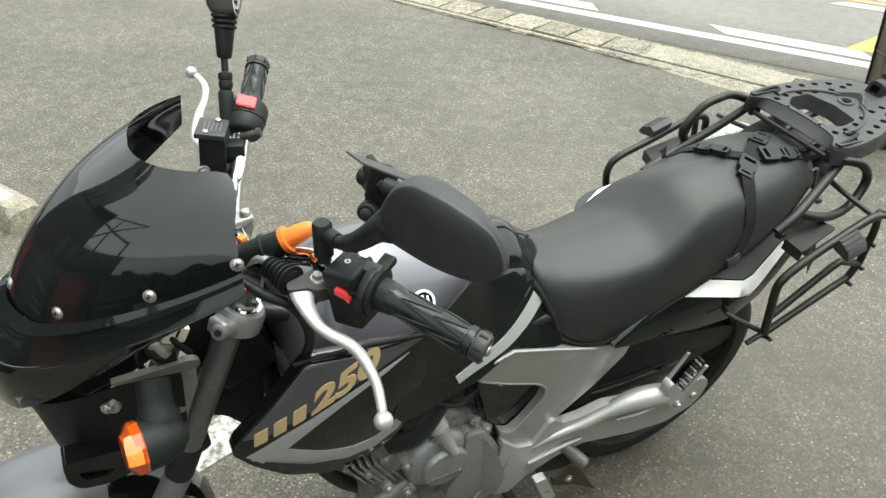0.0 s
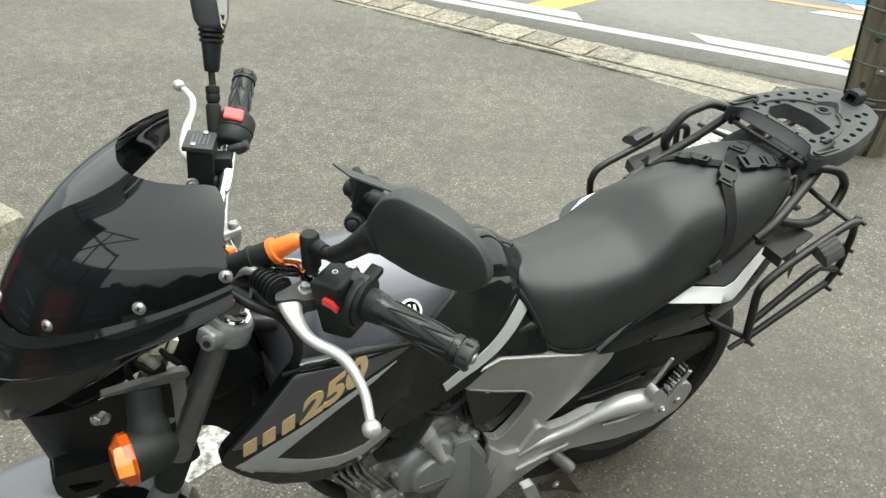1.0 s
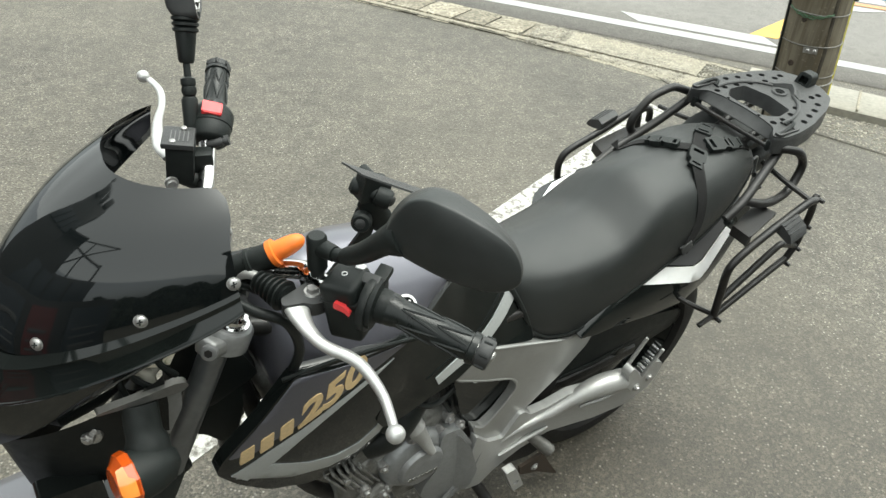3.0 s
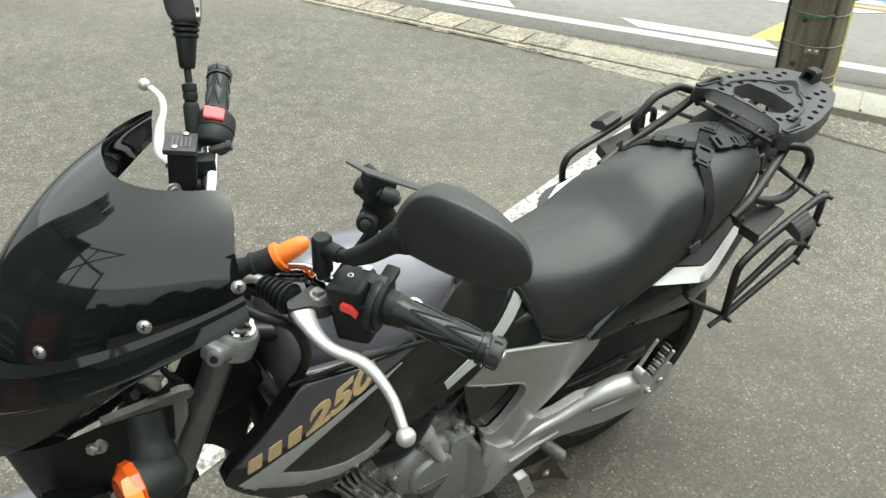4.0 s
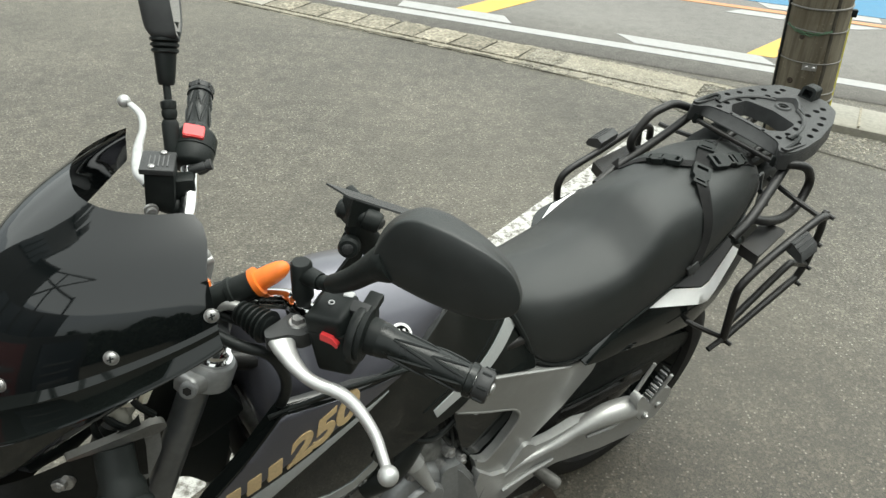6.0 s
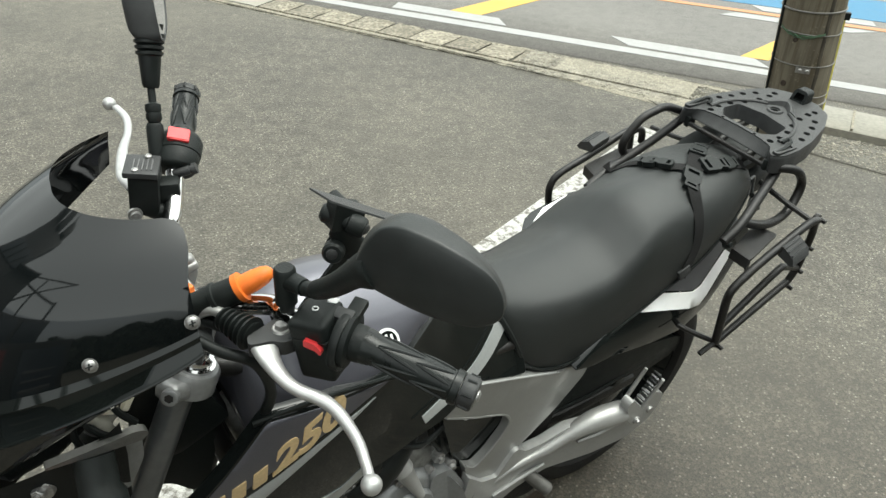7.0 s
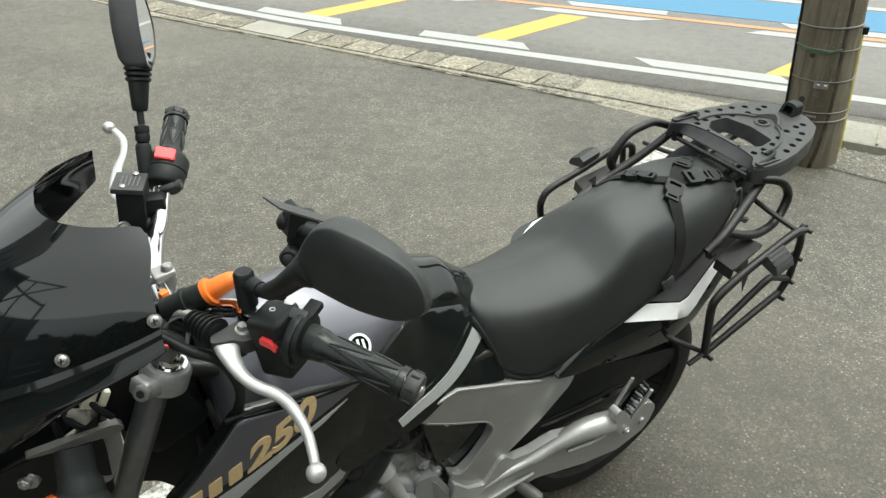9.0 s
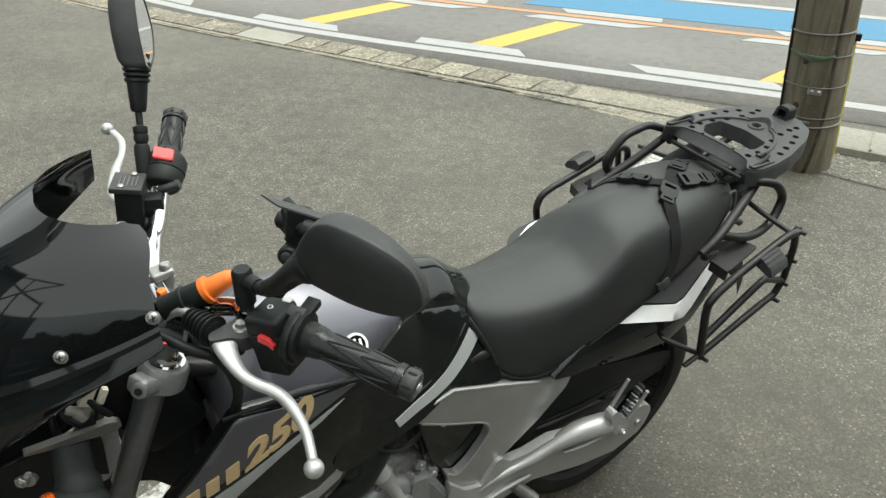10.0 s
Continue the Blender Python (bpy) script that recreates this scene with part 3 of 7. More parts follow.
skin(bm, [[pole_at(a, pole_r(0.42) + dr, 0.425 + dz) for dz, dr in ((-0.014, 0.001), (-0.014, 0.004), (0.014, 0.004), (0.014, 0.001))] for a in (-116, -108, -100, -90)])
part("tag", bm, BOLT, pole, "small bolted metal tag")
for a, z, r in ((-133, 0.345, 0.015), (-128, 0.562, 0.012)):
    bm = B()
    lathe(bm, pole_at(a, pole_r(z) - 0.004, z), pole_at(a, pole_r(z) + 0.004, z), ((0, r), (0.7, r), (1, r * 0.6), (0.8, r * 0.4)), 12)
    part("rusty_plug", bm, RUSTY, pole, "rusted plug in the concrete")
bm = B()
rings = []
for k in range(25):
    z = 0.04 * k if k < 20 else 0.8 + 0.55 * (k - 20)
    at = -74 - 24 * max(0.0, (0.42 - z) / 0.42) ** 1.3 + 1.5 * math.sin(9 * z)
    rings.append([pole_at(at + k2, pole_r(z) + dr, z) for k2, dr in ((-4.5, -0.0008), (-3.2, 0.0012), (3.2, 0.0012), (4.5, -0.0008))])
skin(bm, rings)
part("tar_streak", bm, TAR, pole, "dark tar streak down the pole", 180)
bm = B()
box(bm, pole_at(-112, pole_r(0.27) + 0.004, 0.268), (0.05, 0.008, 0.012), (0, 0, -22), 0.002)
part("tag", bm, WIRE, pole, "small metal tag")
bm = B()
rings = []
for z in (0.0, 0.3, 0.8, 2.0):
    rings.append([pole_at(-172 + k, pole_r(z) + dr, z) for k, dr in ((-2.2, 0.001), (-1.2, 0.010), (1.2, 0.010), (2.2, 0.001))])
skin(bm, rings)
part("cable", bm, MATTE, pole, "black cable along the pole")

# ---- shop front in front of the parking bays: behind the camera, seen in the reflections ----
BIKE = pose(0.6468, 2.0260, 0.0, 0, 0, 223.5) @ pose(0, 0, 0, -5.0, 0, 0)
FRONT = pose(0.6468, 2.0260, 0.0, 0, 0, 223.5)


def shop_box(name, c, size, material, label, parent=None):
    bm = B()
    box(bm, c, size, (0, 0, 0), 0.01)
    if parent is None:
        ob = thing(name, bm, material, label, "building", "structure")
        ob.matrix_world = FRONT
        return ob
    return part(name, bm, material, parent, label)


shop = shop_box("shop_front", (5.5, -2.9, 3.4), (0.6, 2.5, 6.8), FACADE, "dark narrow building beyond the parking bays")
shop_box("annex", (5.5, -0.85, 2.1), (0.6, 1.6, 4.2), FACADE, "lower dark annex", shop)
shop_box("annex_roof", (5.35, -0.85, 4.24), (1.0, 1.75, 0.10), FACADE, "flat roof edge", shop)
shop_box("low_wing", (5.5, 1.0, 1.3), (0.6, 2.1, 2.6), FACADE, "low dark wing", shop)
shop_box("fascia", (5.14, 0.2, 1.05), (0.1, 3.6, 0.5), SIGN_RED, "dull red fascia", shop)
for k in range(4):
    shop_box("panel", (5.15, -1.3 + 0.95 * k, 2.0), (0.06, 0.80, 1.0), SHOP_BLUE, "dark blue-grey window panel", shop)
    shop_box("panel", (5.15, -3.7 + 0.6 * k, 4.6), (0.06, 0.45, 1.2), SHOP_BLUE, "dark blue-grey window panel", shop)
for k in range(3):
    shop_box("parapet", (5.4, -3.8 + 0.8 * k, 6.9 + 0.12 * k), (0.5, 0.5, 0.5), FACADE, "stepped parapet block", shop)
# steel sign frame on the low wing
for pts in ([(5.5, 0.0, 2.6), (5.5, 0.0, 4.6)], [(5.5, 1.9, 2.6), (5.5, 1.9, 3.5)], [(5.5, -0.1, 4.55), (5.5, 2.1, 4.75)], [(5.5, 0.0, 4.0), (5.5, 1.9, 3.4)], [(5.5, 0.0, 3.1), (5.5, 2.1, 4.75)], [(5.5, 0.7, 2.6), (5.5, 0.7, 4.6)]):
    bm = B()
    tube(bm, pts, 0.05, 6)
    part("sign_frame", bm, FACADE, shop, "dark steel sign frame")

# low dark block with red boards, added unseen to darken the screen's reflection
shop_box("low_block", (3.3, -0.5, 0.65), (0.5, 4.2, 1.3), FACADE, "low dark block added for the reflections", shop)
for k in range(5):
    shop_box("board", (3.03, -2.2 + 0.85 * k, 0.75), (0.03, 0.60, 0.85), SIGN_RED if k % 2 else SHOP_BLUE, "hanging board", shop)
    for j in range(3):
        shop_box("print_bar", (3.01, -2.2 + 0.85 * k, 0.5 + 0.2 * j), (0.012, 0.42, 0.05), DIM_PRINT, "plain dim bar", shop)

# long wall added unseen behind the camera to shade the near side and reflections
RENDER_WALL = mat("dark_shade_wall", (0.062, 0.056, 0.047), 0.85, 0, 0, 0.2, 6, 0.3, 40, 0.3, (0.05, 0.05, 0.045), 1.5, 0.5)
added_wall = shop_box("shade_wall", (-1.35, 3.4, 1.35), (7.3, 0.3, 2.7), RENDER_WALL, "long dark wall added out of view as shade")
shop_box("eave", (-1.35, 3.2, 2.76), (7.5, 0.8, 0.12), FACADE, "dark eave of the added wall", added_wall)
for k in range(3):
    shop_box("window", (-3.6 + 2.2 * k, 3.23, 1.4), (1.2, 0.06, 1.2), SHOP_BLUE, "dark panel on the added wall", added_wall)

# hedge on the other side of the parking lot, seen only in the reflections
LEAF = mat("dark_leaf", (0.022, 0.032, 0.014), 0.6, 0, 0, 0.3, 2)


def hedge(az0, az1, d, h):
    """A clipped hedge along an arc: many small leaves round a dark core."""
    random.seed(31)
    bm = B()
    skin(bm, [[(math.cos(radians(a)) * (d + r), math.sin(radians(a)) * (d + r), z) for r, z in ((-0.3, -0.05), (-0.35, h * 0.7), (0.0, h * 0.85), (0.35, h * 0.7), (0.3, -0.05))] for a in range(az0, az1 + 1, 5)])
    ob = thing("hedge", bm, LEAF, "dark clipped hedge at the edge of the lot", "hedge")
    ob.matrix_world = FRONT
    verts, faces = [], []
    for i in range(16000):
        a = radians(random.uniform(az0, az1))
        top = h * (1 + 0.10 * math.sin(17 * a) + 0.07 * math.sin(41 * a + 1))
        z = random.uniform(0.0, 1.0) ** 0.7 * top
        r = d - 0.6 + random.uniform(0, 0.4) + 0.25 * (z / top) ** 4
        p = V(math.cos(a) * r, math.sin(a) * r, z)
        e = Euler((random.uniform(0, 6), random.uniform(0, 6), random.uniform(0, 6))).to_matrix()
        s = random.uniform(0.06, 0.13)
        k = len(verts)
        verts += [p + e @ V(-s, 0, 0), p + e @ V(0, -s * 0.5, 0), p + e @ V(s, 0, 0), p + e @ V(0, s * 0.5, 0.02)]
        faces.append((k, k + 1, k + 2, k + 3))
    me = bpy.data.meshes.new("leaves")
    me.from_pydata(verts, [], faces)
    me.materials.append(LEAF)
    leaves = new("leaves", me)
    leaves.parent = ob


hedge(26, 74, 8.0, 1.75)

# ---- the motorcycle ----
bike = tagged(new("motorcycle"), "black motorcycle with smoked screen and rear racks on its side stand", "motorcycle")
bike.matrix_world = BIKE


# wheels
def wheel(name, x, z, R, w, spokes, yc):
    bm = B()
    rings = []
    prof = [(-w, R - 0.075), (-w * 1.02, R - 0.045), (-w * 0.88, R - 0.02), (-w * 0.5, R - 0.004), (0, R), (w * 0.5, R - 0.004), (w * 0.88, R - 0.02), (w * 1.02, R - 0.045), (w, R - 0.075), (w * 0.7, R - 0.085), (-w * 0.7, R - 0.085)]
    for i in range(64):
        a = 2 * math.pi * i / 64
        rings.append([(x + r * math.cos(a), y, z + r * math.sin(a)) for y, r in prof])
    skin(bm, rings, True, False, True)
    tyre = part("tyre", bm, TYRE, bike, "worn black road tyre")
    bm = B()
    rings = []
    for i in range(48):
        a = 2 * math.pi * i / 48
        rings.append([(x + r * math.cos(a), y, z + r * math.sin(a)) for y, r in ((-w * 0.75, R - 0.078), (-w * 0.8, R - 0.095), (0, R - 0.115), (w * 0.8, R - 0.095), (w * 0.75, R - 0.078))])
    skin(bm, rings, False, False, True)
    rim = part("rim", bm, GLOSS, bike, "black cast alloy rim")
    bm = B()
    lathe(bm, (x, -0.06, z), (x, 0.06, z), ((0, 0.03), (0.05, 0.045), (0.5, 0.035), (0.95, 0.045), (1, 0.03)), 20)
    for k in range(spokes):
        a = 2 * math.pi * (k + 0.2) / spokes
        tube(bm, [(x + r * math.cos(a), 0, z + r * math.sin(a)) for r in (0.03, 0.1, R - 0.10)], [0.02, 0.016, 0.014], 8)
    part("spokes", bm, GLOSS, rim)
    for ob in (tyre, rim):
        ob.location.y = yc


wheel("rear", 0.105, 0.325, 0.315, 0.066, 5, 0.07)
wheel("front", 1.462, 0.280, 0.270, 0.052, 5, 0.02)

# swing arm, chain guard, frame tubes, shock
for s in (1, -1):
    bm = B()
    tube(bm, [(0.52, s * 0.09, 0.37), (0.30, s * 0.115, 0.35), (0.04, s * 0.115, 0.33)], [0.026, 0.03, 0.024], 10, False, 0.7)
    part("swing_arm", bm, STEELBLACK, bike)
    bm = B()
    tube(bm, spline([(1.06, s * 0.03, 0.86), (0.80, s * 0.10, 0.80), (0.56, s * 0.09, 0.70), (0.52, s * 0.08, 0.45), (0.55, s * 0.08, 0.25)], 6), 0.017, 10)
    part("frame_tube", bm, STEELBLACK, bike)
    bm = B()
    tube(bm, spline([(0.55, s * 0.12, 0.70), (0.25, s * 0.115, 0.70), (-0.15, s * 0.11, 0.76)], 6), 0.013, 10)
    part("seat_rail", bm, STEELBLACK, bike)
    bm = B()
    tube(bm, spline([(1.07, s * 0.02, 0.80), (1.02, s * 0.06, 0.55), (0.93, s * 0.07, 0.33), (0.75, s * 0.08, 0.18)], 6), 0.016, 10)
    part("down_tube", bm, STEELBLACK, bike)
bm = B()
lathe(bm, (0.42, 0, 0.42), (0.36, 0, 0.68), ((0, 0.02), (0.1, 0.035), (0.9, 0.035), (1, 0.02)), 16)
part("shock_absorber", bm, STEELBLACK, bike)
# broad black guard beside the chain, between the side panel and the wheel
bm = B()
slab(bm, rounded([(0.50, 0.62), (0.30, 0.56), (0.19, 0.490), (0.03, 0.448), (-0.10, 0.420), (-0.155, 0.380), (-0.150, 0.345), (-0.06, 0.330), (0.06, 0.300), (0.20, 0.258), (0.34, 0.240), (0.46, 0.27), (0.54, 0.42)], 0.02), [], lambda x, z: (x, 0.108, z), lambda x, z: (x, 0.118 + 0.010 * math.exp(-((z - 0.400) / 0.05) ** 2), z), 0.03)
guard = part("chain_guard", bm, MATTE, bike, "broad black plastic chain guard", 60)
bm = B()
tube(bm, [(0.44, 0.124, 0.395), (0.20, 0.127, 0.372), (-0.10, 0.122, 0.372)], [0.006, 0.009, 0.006], 8, False, 0.5)
part("guard_ridge", bm, MATTE, guard)
# rear inner mudguard and under-seat boxes
bm = B()
rings = []
for x, z, w in ((0.36, 0.52, 0.10), (0.25, 0.66, 0.115), (0.10, 0.70, 0.12), (-0.10, 0.715, 0.11), (-0.26, 0.70, 0.10), (-0.36, 0.62, 0.09), (-0.42, 0.50, 0.085)):
    rings.append([(x, -w, z - 0.06), (x, -w, z), (x, 0, z + 0.015), (x, w, z), (x, w, z - 0.06), (x + 0.004, w - 0.008, z - 0.012), (x + 0.004, 0, z - 0.002), (x + 0.004, -w + 0.008, z - 0.012)])
skin(bm, rings)
part("rear_mudguard", bm, MATTE, bike, "black plastic rear mudguard", 60)
bm = B()
box(bm, (0.42, 0.0, 0.60), (0.26, 0.19, 0.22), (0, 12, 0), 0.03)
part("airbox", bm, MATTE, bike)
bm = B()
slab(bm, rounded([(0.20, 0.66), (-0.02, 0.62), (-0.18, 0.66), (-0.14, 0.53), (0.04, 0.44), (0.16, 0.50)], 0.02), [circle(0.075, 0.595, 0.024), rounded([(-0.02, 0.595), (-0.10, 0.625), (-0.09, 0.585), (-0.02, 0.565)], 0.01)], lambda x, z: (x, 0.105, z), lambda x, z: (x, 0.112, z))
part("tail_bracket", bm, STEELBLACK, bike, "pressed black steel rack bracket with holes")
for x, z in ((-0.06, 0.545), (-0.125, 0.605)):
    bm = B()
    lathe(bm, (x, 0.11, z), (x, 0.128, z), ((0, 0.012), (0.6, 0.012), (0.62, 0.008), (1, 0.007)), 8)
    part("bolt", bm, BOLT, bike)

# ---- engine ----
engine = None
bm = B()
box(bm, (0.70, 0, 0.36), (0.40, 0.24, 0.26), (0, -6, 0), 0.04, 3)
engine = part("engine", bm, ENGINE, bike, "dirty bare-aluminium engine block")
bm = B()
lathe(bm, (0.80, 0.0, 0.44), (0.90, 0.0, 0.62), ((0, 0.085), (1, 0.085)), 24)
part("cylinder", bm, ENGINE, engine)
for k in range(7):
    bm = B()
    c = V(0.80, 0, 0.44).lerp(V(0.90, 0, 0.62), 0.12 + 0.13 * k)
    box(bm, c, (0.19, 0.20, 0.006), (0, 29, 0), 0.003)
    part("cooling_fin", bm, ENGINE, engine)
bm = B()
box(bm, (0.915, 0.0, 0.655), (0.20, 0.19, 0.09), (0, 29, 0), 0.025, 3)
part("cylinder_head", bm, ENGINE, engine)
# generator cover with its round cap, and the sprocket cover
bm = B()
lathe(bm, (0.738, 0.09, 0.378), (0.738, 0.150, 0.378), ((0, 0.082), (0.55, 0.082), (0.8, 0.076), (0.95, 0.066), (1.0, 0.055)), 40)
cover = part("generator_cover", bm, GREYCAST, engine, "round grey generator cover")
bm = B()
lathe(bm, (0.734, 0.145, 0.374), (0.734, 0.163, 0.374), ((0, 0.056), (0.5, 0.056), (0.9, 0.051), (1, 0.044)), 36)
part("cover_cap", bm, GREYCAST, cover, "smooth round cap on the cover")
for k in range(7):
    bm = B()
    box(bm, (0.768 - 0.011 * k, 0.1645, 0.358 - 0.001 * k), (0.008, 0.002, 0.010), (0, 10, 0), 0)
    part("cast_mark", bm, ENGINE, cover)
for a in range(20, 380, 60):
    bm = B()
    x, z = 0.738 + 0.084 * math.cos(radians(a)), 0.378 + 0.084 * math.sin(radians(a))
    lathe(bm, (x, 0.10, z), (x, 0.145, z), ((0, 0.013), (0.85, 0.011), (0.86, 0.007), (1, 0.006)), 10)
    part("cover_bolt", bm, BOLT, cover)
bm = B()
lathe(bm, (0.758, 0.120, 0.520), (0.719, 0.165, 0.428), ((0, 0.022), (0.3, 0.023), (0.33, 0.020), (0.75, 0.013), (1, 0.009)), 20)
part("breather_cone", bm, CAST, engine, "bright conical casting on the crankcase")
bm = B()
lathe(bm, (0.790, 0.080, 0.560), (0.755, 0.125, 0.512), ((0, 0.050), (0.2, 0.056), (0.5, 0.056), (0.55, 0.046), (0.8, 0.046), (1, 0.030)), 24)
part("rubber_ring", bm, RUBBER, engine, "thick black rubber ring")
bm = B()
blob(bm, (0.815, 0.135, 0.556), (0.022, 0.012, 0.028), (0, 20, 0), 16, 10)
part("oval_plug", bm, RUBBER, engine)
for k in range(6):
    bm = B()
    box(bm, (0.845 + 0.016 * k, 0.118, 0.40 + 0.006 * k), (0.005, 0.03, 0.10), (0, 28, 0), 0.002)
    part("case_rib", bm, ENGINE, engine)
bm = B()
poly = rounded([(0.682, 0.440), (0.640, 0.440), (0.608, 0.382), (0.575, 0.275), (0.59, 0.19), (0.66, 0.18), (0.725, 0.24), (0.72, 0.285), (0.681, 0.362), (0.69, 0.40)], 0.014)
slab(bm, poly, [], lambda x, z: (x, 0.10, z), lambda x, z: (x, 0.168 - 1.5 * (x - 0.63) ** 2 - 0.6 * (z - 0.28) ** 2, z), 0.02)
spr = part("sprocket_cover", bm, GREYCAST, engine, "angular grey-painted sprocket cover")
bm = B()
slab(bm, rounded([(0.672, 0.425), (0.645, 0.428), (0.618, 0.380), (0.588, 0.278), (0.60, 0.215), (0.655, 0.205), (0.708, 0.252), (0.705, 0.282), (0.668, 0.355)], 0.012), [], lambda x, z: (x, 0.15, z), lambda x, z: (x, 0.180 - 0.9 * max(0.0, x - 0.63) - 0.5 * (z - 0.30) ** 2, z), 0.02)
part("raised_face", bm, GREYCAST, spr)
for k in range(3):
    bm = B()
    tube(bm, [(0.575 + 0.03 * k, 0.166, 0.33 - 0.045 * k), (0.60 + 0.035 * k, 0.170, 0.245 - 0.02 * k), (0.65 + 0.02 * k, 0.166, 0.19)], 0.004, 6)
    part("rib", bm, GREYCAST, spr)
for x, y, z, sx, sz in ((0.86, 0.11, 0.40, 0.10, 0.10), (0.93, 0.09, 0.46, 0.09, 0.08), (0.84, 0.12, 0.30, 0.12, 0.08), (0.66, 0.10, 0.455, 0.09, 0.06)):
    bm = B()
    box(bm, (x, y - 0.012, z), (sx * 0.8, 0.06, sz * 0.7), (0, 25, 0), 0.016, 3)
    part("crankcase_lug", bm, ENGINE, engine)
for x, y, z in ((0.815, 0.15, 0.315), (0.86, 0.15, 0.36), (0.90, 0.135, 0.42), (0.94, 0.125, 0.475), (0.795, 0.155, 0.265), (0.655, 0.14, 0.46), (0.63, 0.15, 0.43)):
    bm = B()
    lathe(bm, (x, y - 0.04, z), (x, y, z), ((0, 0.014), (0.8, 0.013), (0.82, 0.008), (1, 0.007)), 10)
    part("case_bolt", bm, BOLT, engine)
bm = B()
tube(bm, spline([(0.68, 0.05, 0.58), (0.75, 0.115, 0.565), (0.80, 0.12, 0.50), (0.84, 0.10, 0.47)], 6), 0.034, 16)
part("intake_boot", bm, RUBBER, engine, "black rubber intake boot")
for pts in ([(0.66, 0.09, 0.60), (0.675, 0.12, 0.53), (0.65, 0.12, 0.47), (0.68, 0.10, 0.43)], [(0.80, 0.13, 0.62), (0.74, 0.15, 0.58), (0.69, 0.14, 0.56), (0.64, 0.13, 0.58)], [(0.66, 0.10, 0.56), (0.645, 0.115, 0.50), (0.64, 0.11, 0.44)]):
    bm = B()
    tube(bm, spline(pts, 6), 0.006, 8)
    part("hose", bm, RUBBER, engine)
bm = B()
lathe(bm, (0.605, 0.125, 0.565), (0.612, 0.142, 0.572), ((0, 0.009), (1, 0.007)), 8)
part("plug", bm, WHITE_PRINT, engine)
bm = B()
tube(bm, spline([(0.93, -0.05, 0.60), (1.05, -0.07, 0.52), (1.03, -0.10, 0.30), (0.85, -0.12, 0.17), (0.4, -0.13, 0.18), (0.1, -0.17, 0.30), (-0.2, -0.18, 0.36)], 6), [0.024] * 13 + [0.026] * 12 + [0.05] * 12, 12)
part("exhaust_pipe", bm, STEELBLACK, bike)

# ---- silver side panel, footpeg hanger, pegs, stand ----
def side_y(x, z):
    return 0.156 - 0.35 * (x - 0.5) ** 2


PANEL = [(0.702, 0.634), (0.603, 0.674), (0.49, 0.632), (0.381, 0.580), (0.255, 0.548), (0.276, 0.500), (0.36, 0.447), (0.457, 0.392), (0.452, 0.362), (0.55, 0.326), (0.589, 0.358), (0.606, 0.424), (0.578, 0.405), (0.548, 0.430), (0.512, 0.480), (0.504, 0.510), (0.527, 0.543), (0.60, 0.578), (0.668, 0.612)]
INNER = [(0.602, 0.421), (0.578, 0.405), (0.548, 0.430), (0.512, 0.480), (0.504, 0.510), (0.527, 0.543), (0.60, 0.578), (0.668, 0.612)]
bm = B()
slab(bm, rounded(PANEL, 0.009, 3), [], lambda x, z: (x, side_y(x, z) - 0.016, z), lambda x, z: (x, side_y(x, z) + 0.004, z), 0.03)
panel = part("side_panel", bm, SILVER, bike, "silver-grey plastic side panel")
bm = B()
tube(bm, [(x, side_y(x, z) + 0.002, z) for x, z in PANEL[:5]], 0.0045, 8)
part("raised_edge", bm, SILVER, panel)
bm = B()
tube(bm, [(p.x, side_y(p.x, p.y) + 0.002, p.y) for p in spline([V(x, z, 0) for x, z in INNER], 4)], 0.0035, 8)
part("inner_edge", bm, SILVER, panel)
bm = B()
slab(bm, rounded([(0.672, 0.61), (0.51, 0.545), (0.490, 0.50), (0.565, 0.39), (0.612, 0.40), (0.642, 0.50)], 0.02), [], lambda x, z: (x, 0.10, z), lambda x, z: (x, 0.138 + 0.003 * math.sin(30 * x), z), 0.03)
part("inner_cover", bm, GLOSS, bike, "glossy black cover behind the panel")
bm = B()
tube(bm, [(0.655, 0.140, 0.598), (0.60, 0.141, 0.572), (0.535, 0.142, 0.540)], 0.004, 8)
part("cover_edge", bm, GREYBLACK, bike)

HANG = [(0.600, 0.398), (0.560, 0.352), (0.517, 0.337), (0.480, 0.398), (0.466, 0.400), (0.440, 0.374), (0.399, 0.374), (0.335, 0.400), (0.262, 0.392), (0.170, 0.372), (0.136, 0.378), (0.084, 0.406), (0.050, 0.384), (0.043, 0.362), (0.052, 0.325), (0.070, 0.300), (0.145, 0.268), (0.239, 0.258), (0.366, 0.268), (0.451, 0.240), (0.518, 0.215), (0.56, 0.180), (0.605, 0.195), (0.600, 0.255), (0.608, 0.330)]

def hang_y(x, z):
    return 0.170 + 0.05 * max(0.0, min(1.0, (0.42 - x) / 0.3))


bm = B()
slab(bm, rounded(HANG, 0.007, 3), [], lambda x, z: (x, hang_y(x, z) - 0.022, z), lambda x, z: (x, hang_y(x, z), z), 0.03)
hanger = part("footpeg_hanger", bm, CAST, bike, "cast aluminium passenger footpeg hanger")
bm = B()
tube(bm, spline([(0.520, hang_y(0.52, 0) - 0.006, 0.322), (0.455, hang_y(0.455, 0) - 0.002, 0.336), (0.385, hang_y(0.385, 0) + 0.002, 0.352), (0.320, hang_y(0.32, 0) + 0.004, 0.384), (0.265, hang_y(0.265, 0) + 0.006, 0.402), (0.196, hang_y(0.196, 0) + 0.010, 0.404)], 4), [0.008] * 4 + [0.011] * 4 + [0.015] * 4 + [0.019, 0.021, 0.023, 0.025, 0.026, 0.027, 0.027, 0.027, 0.026], 16)
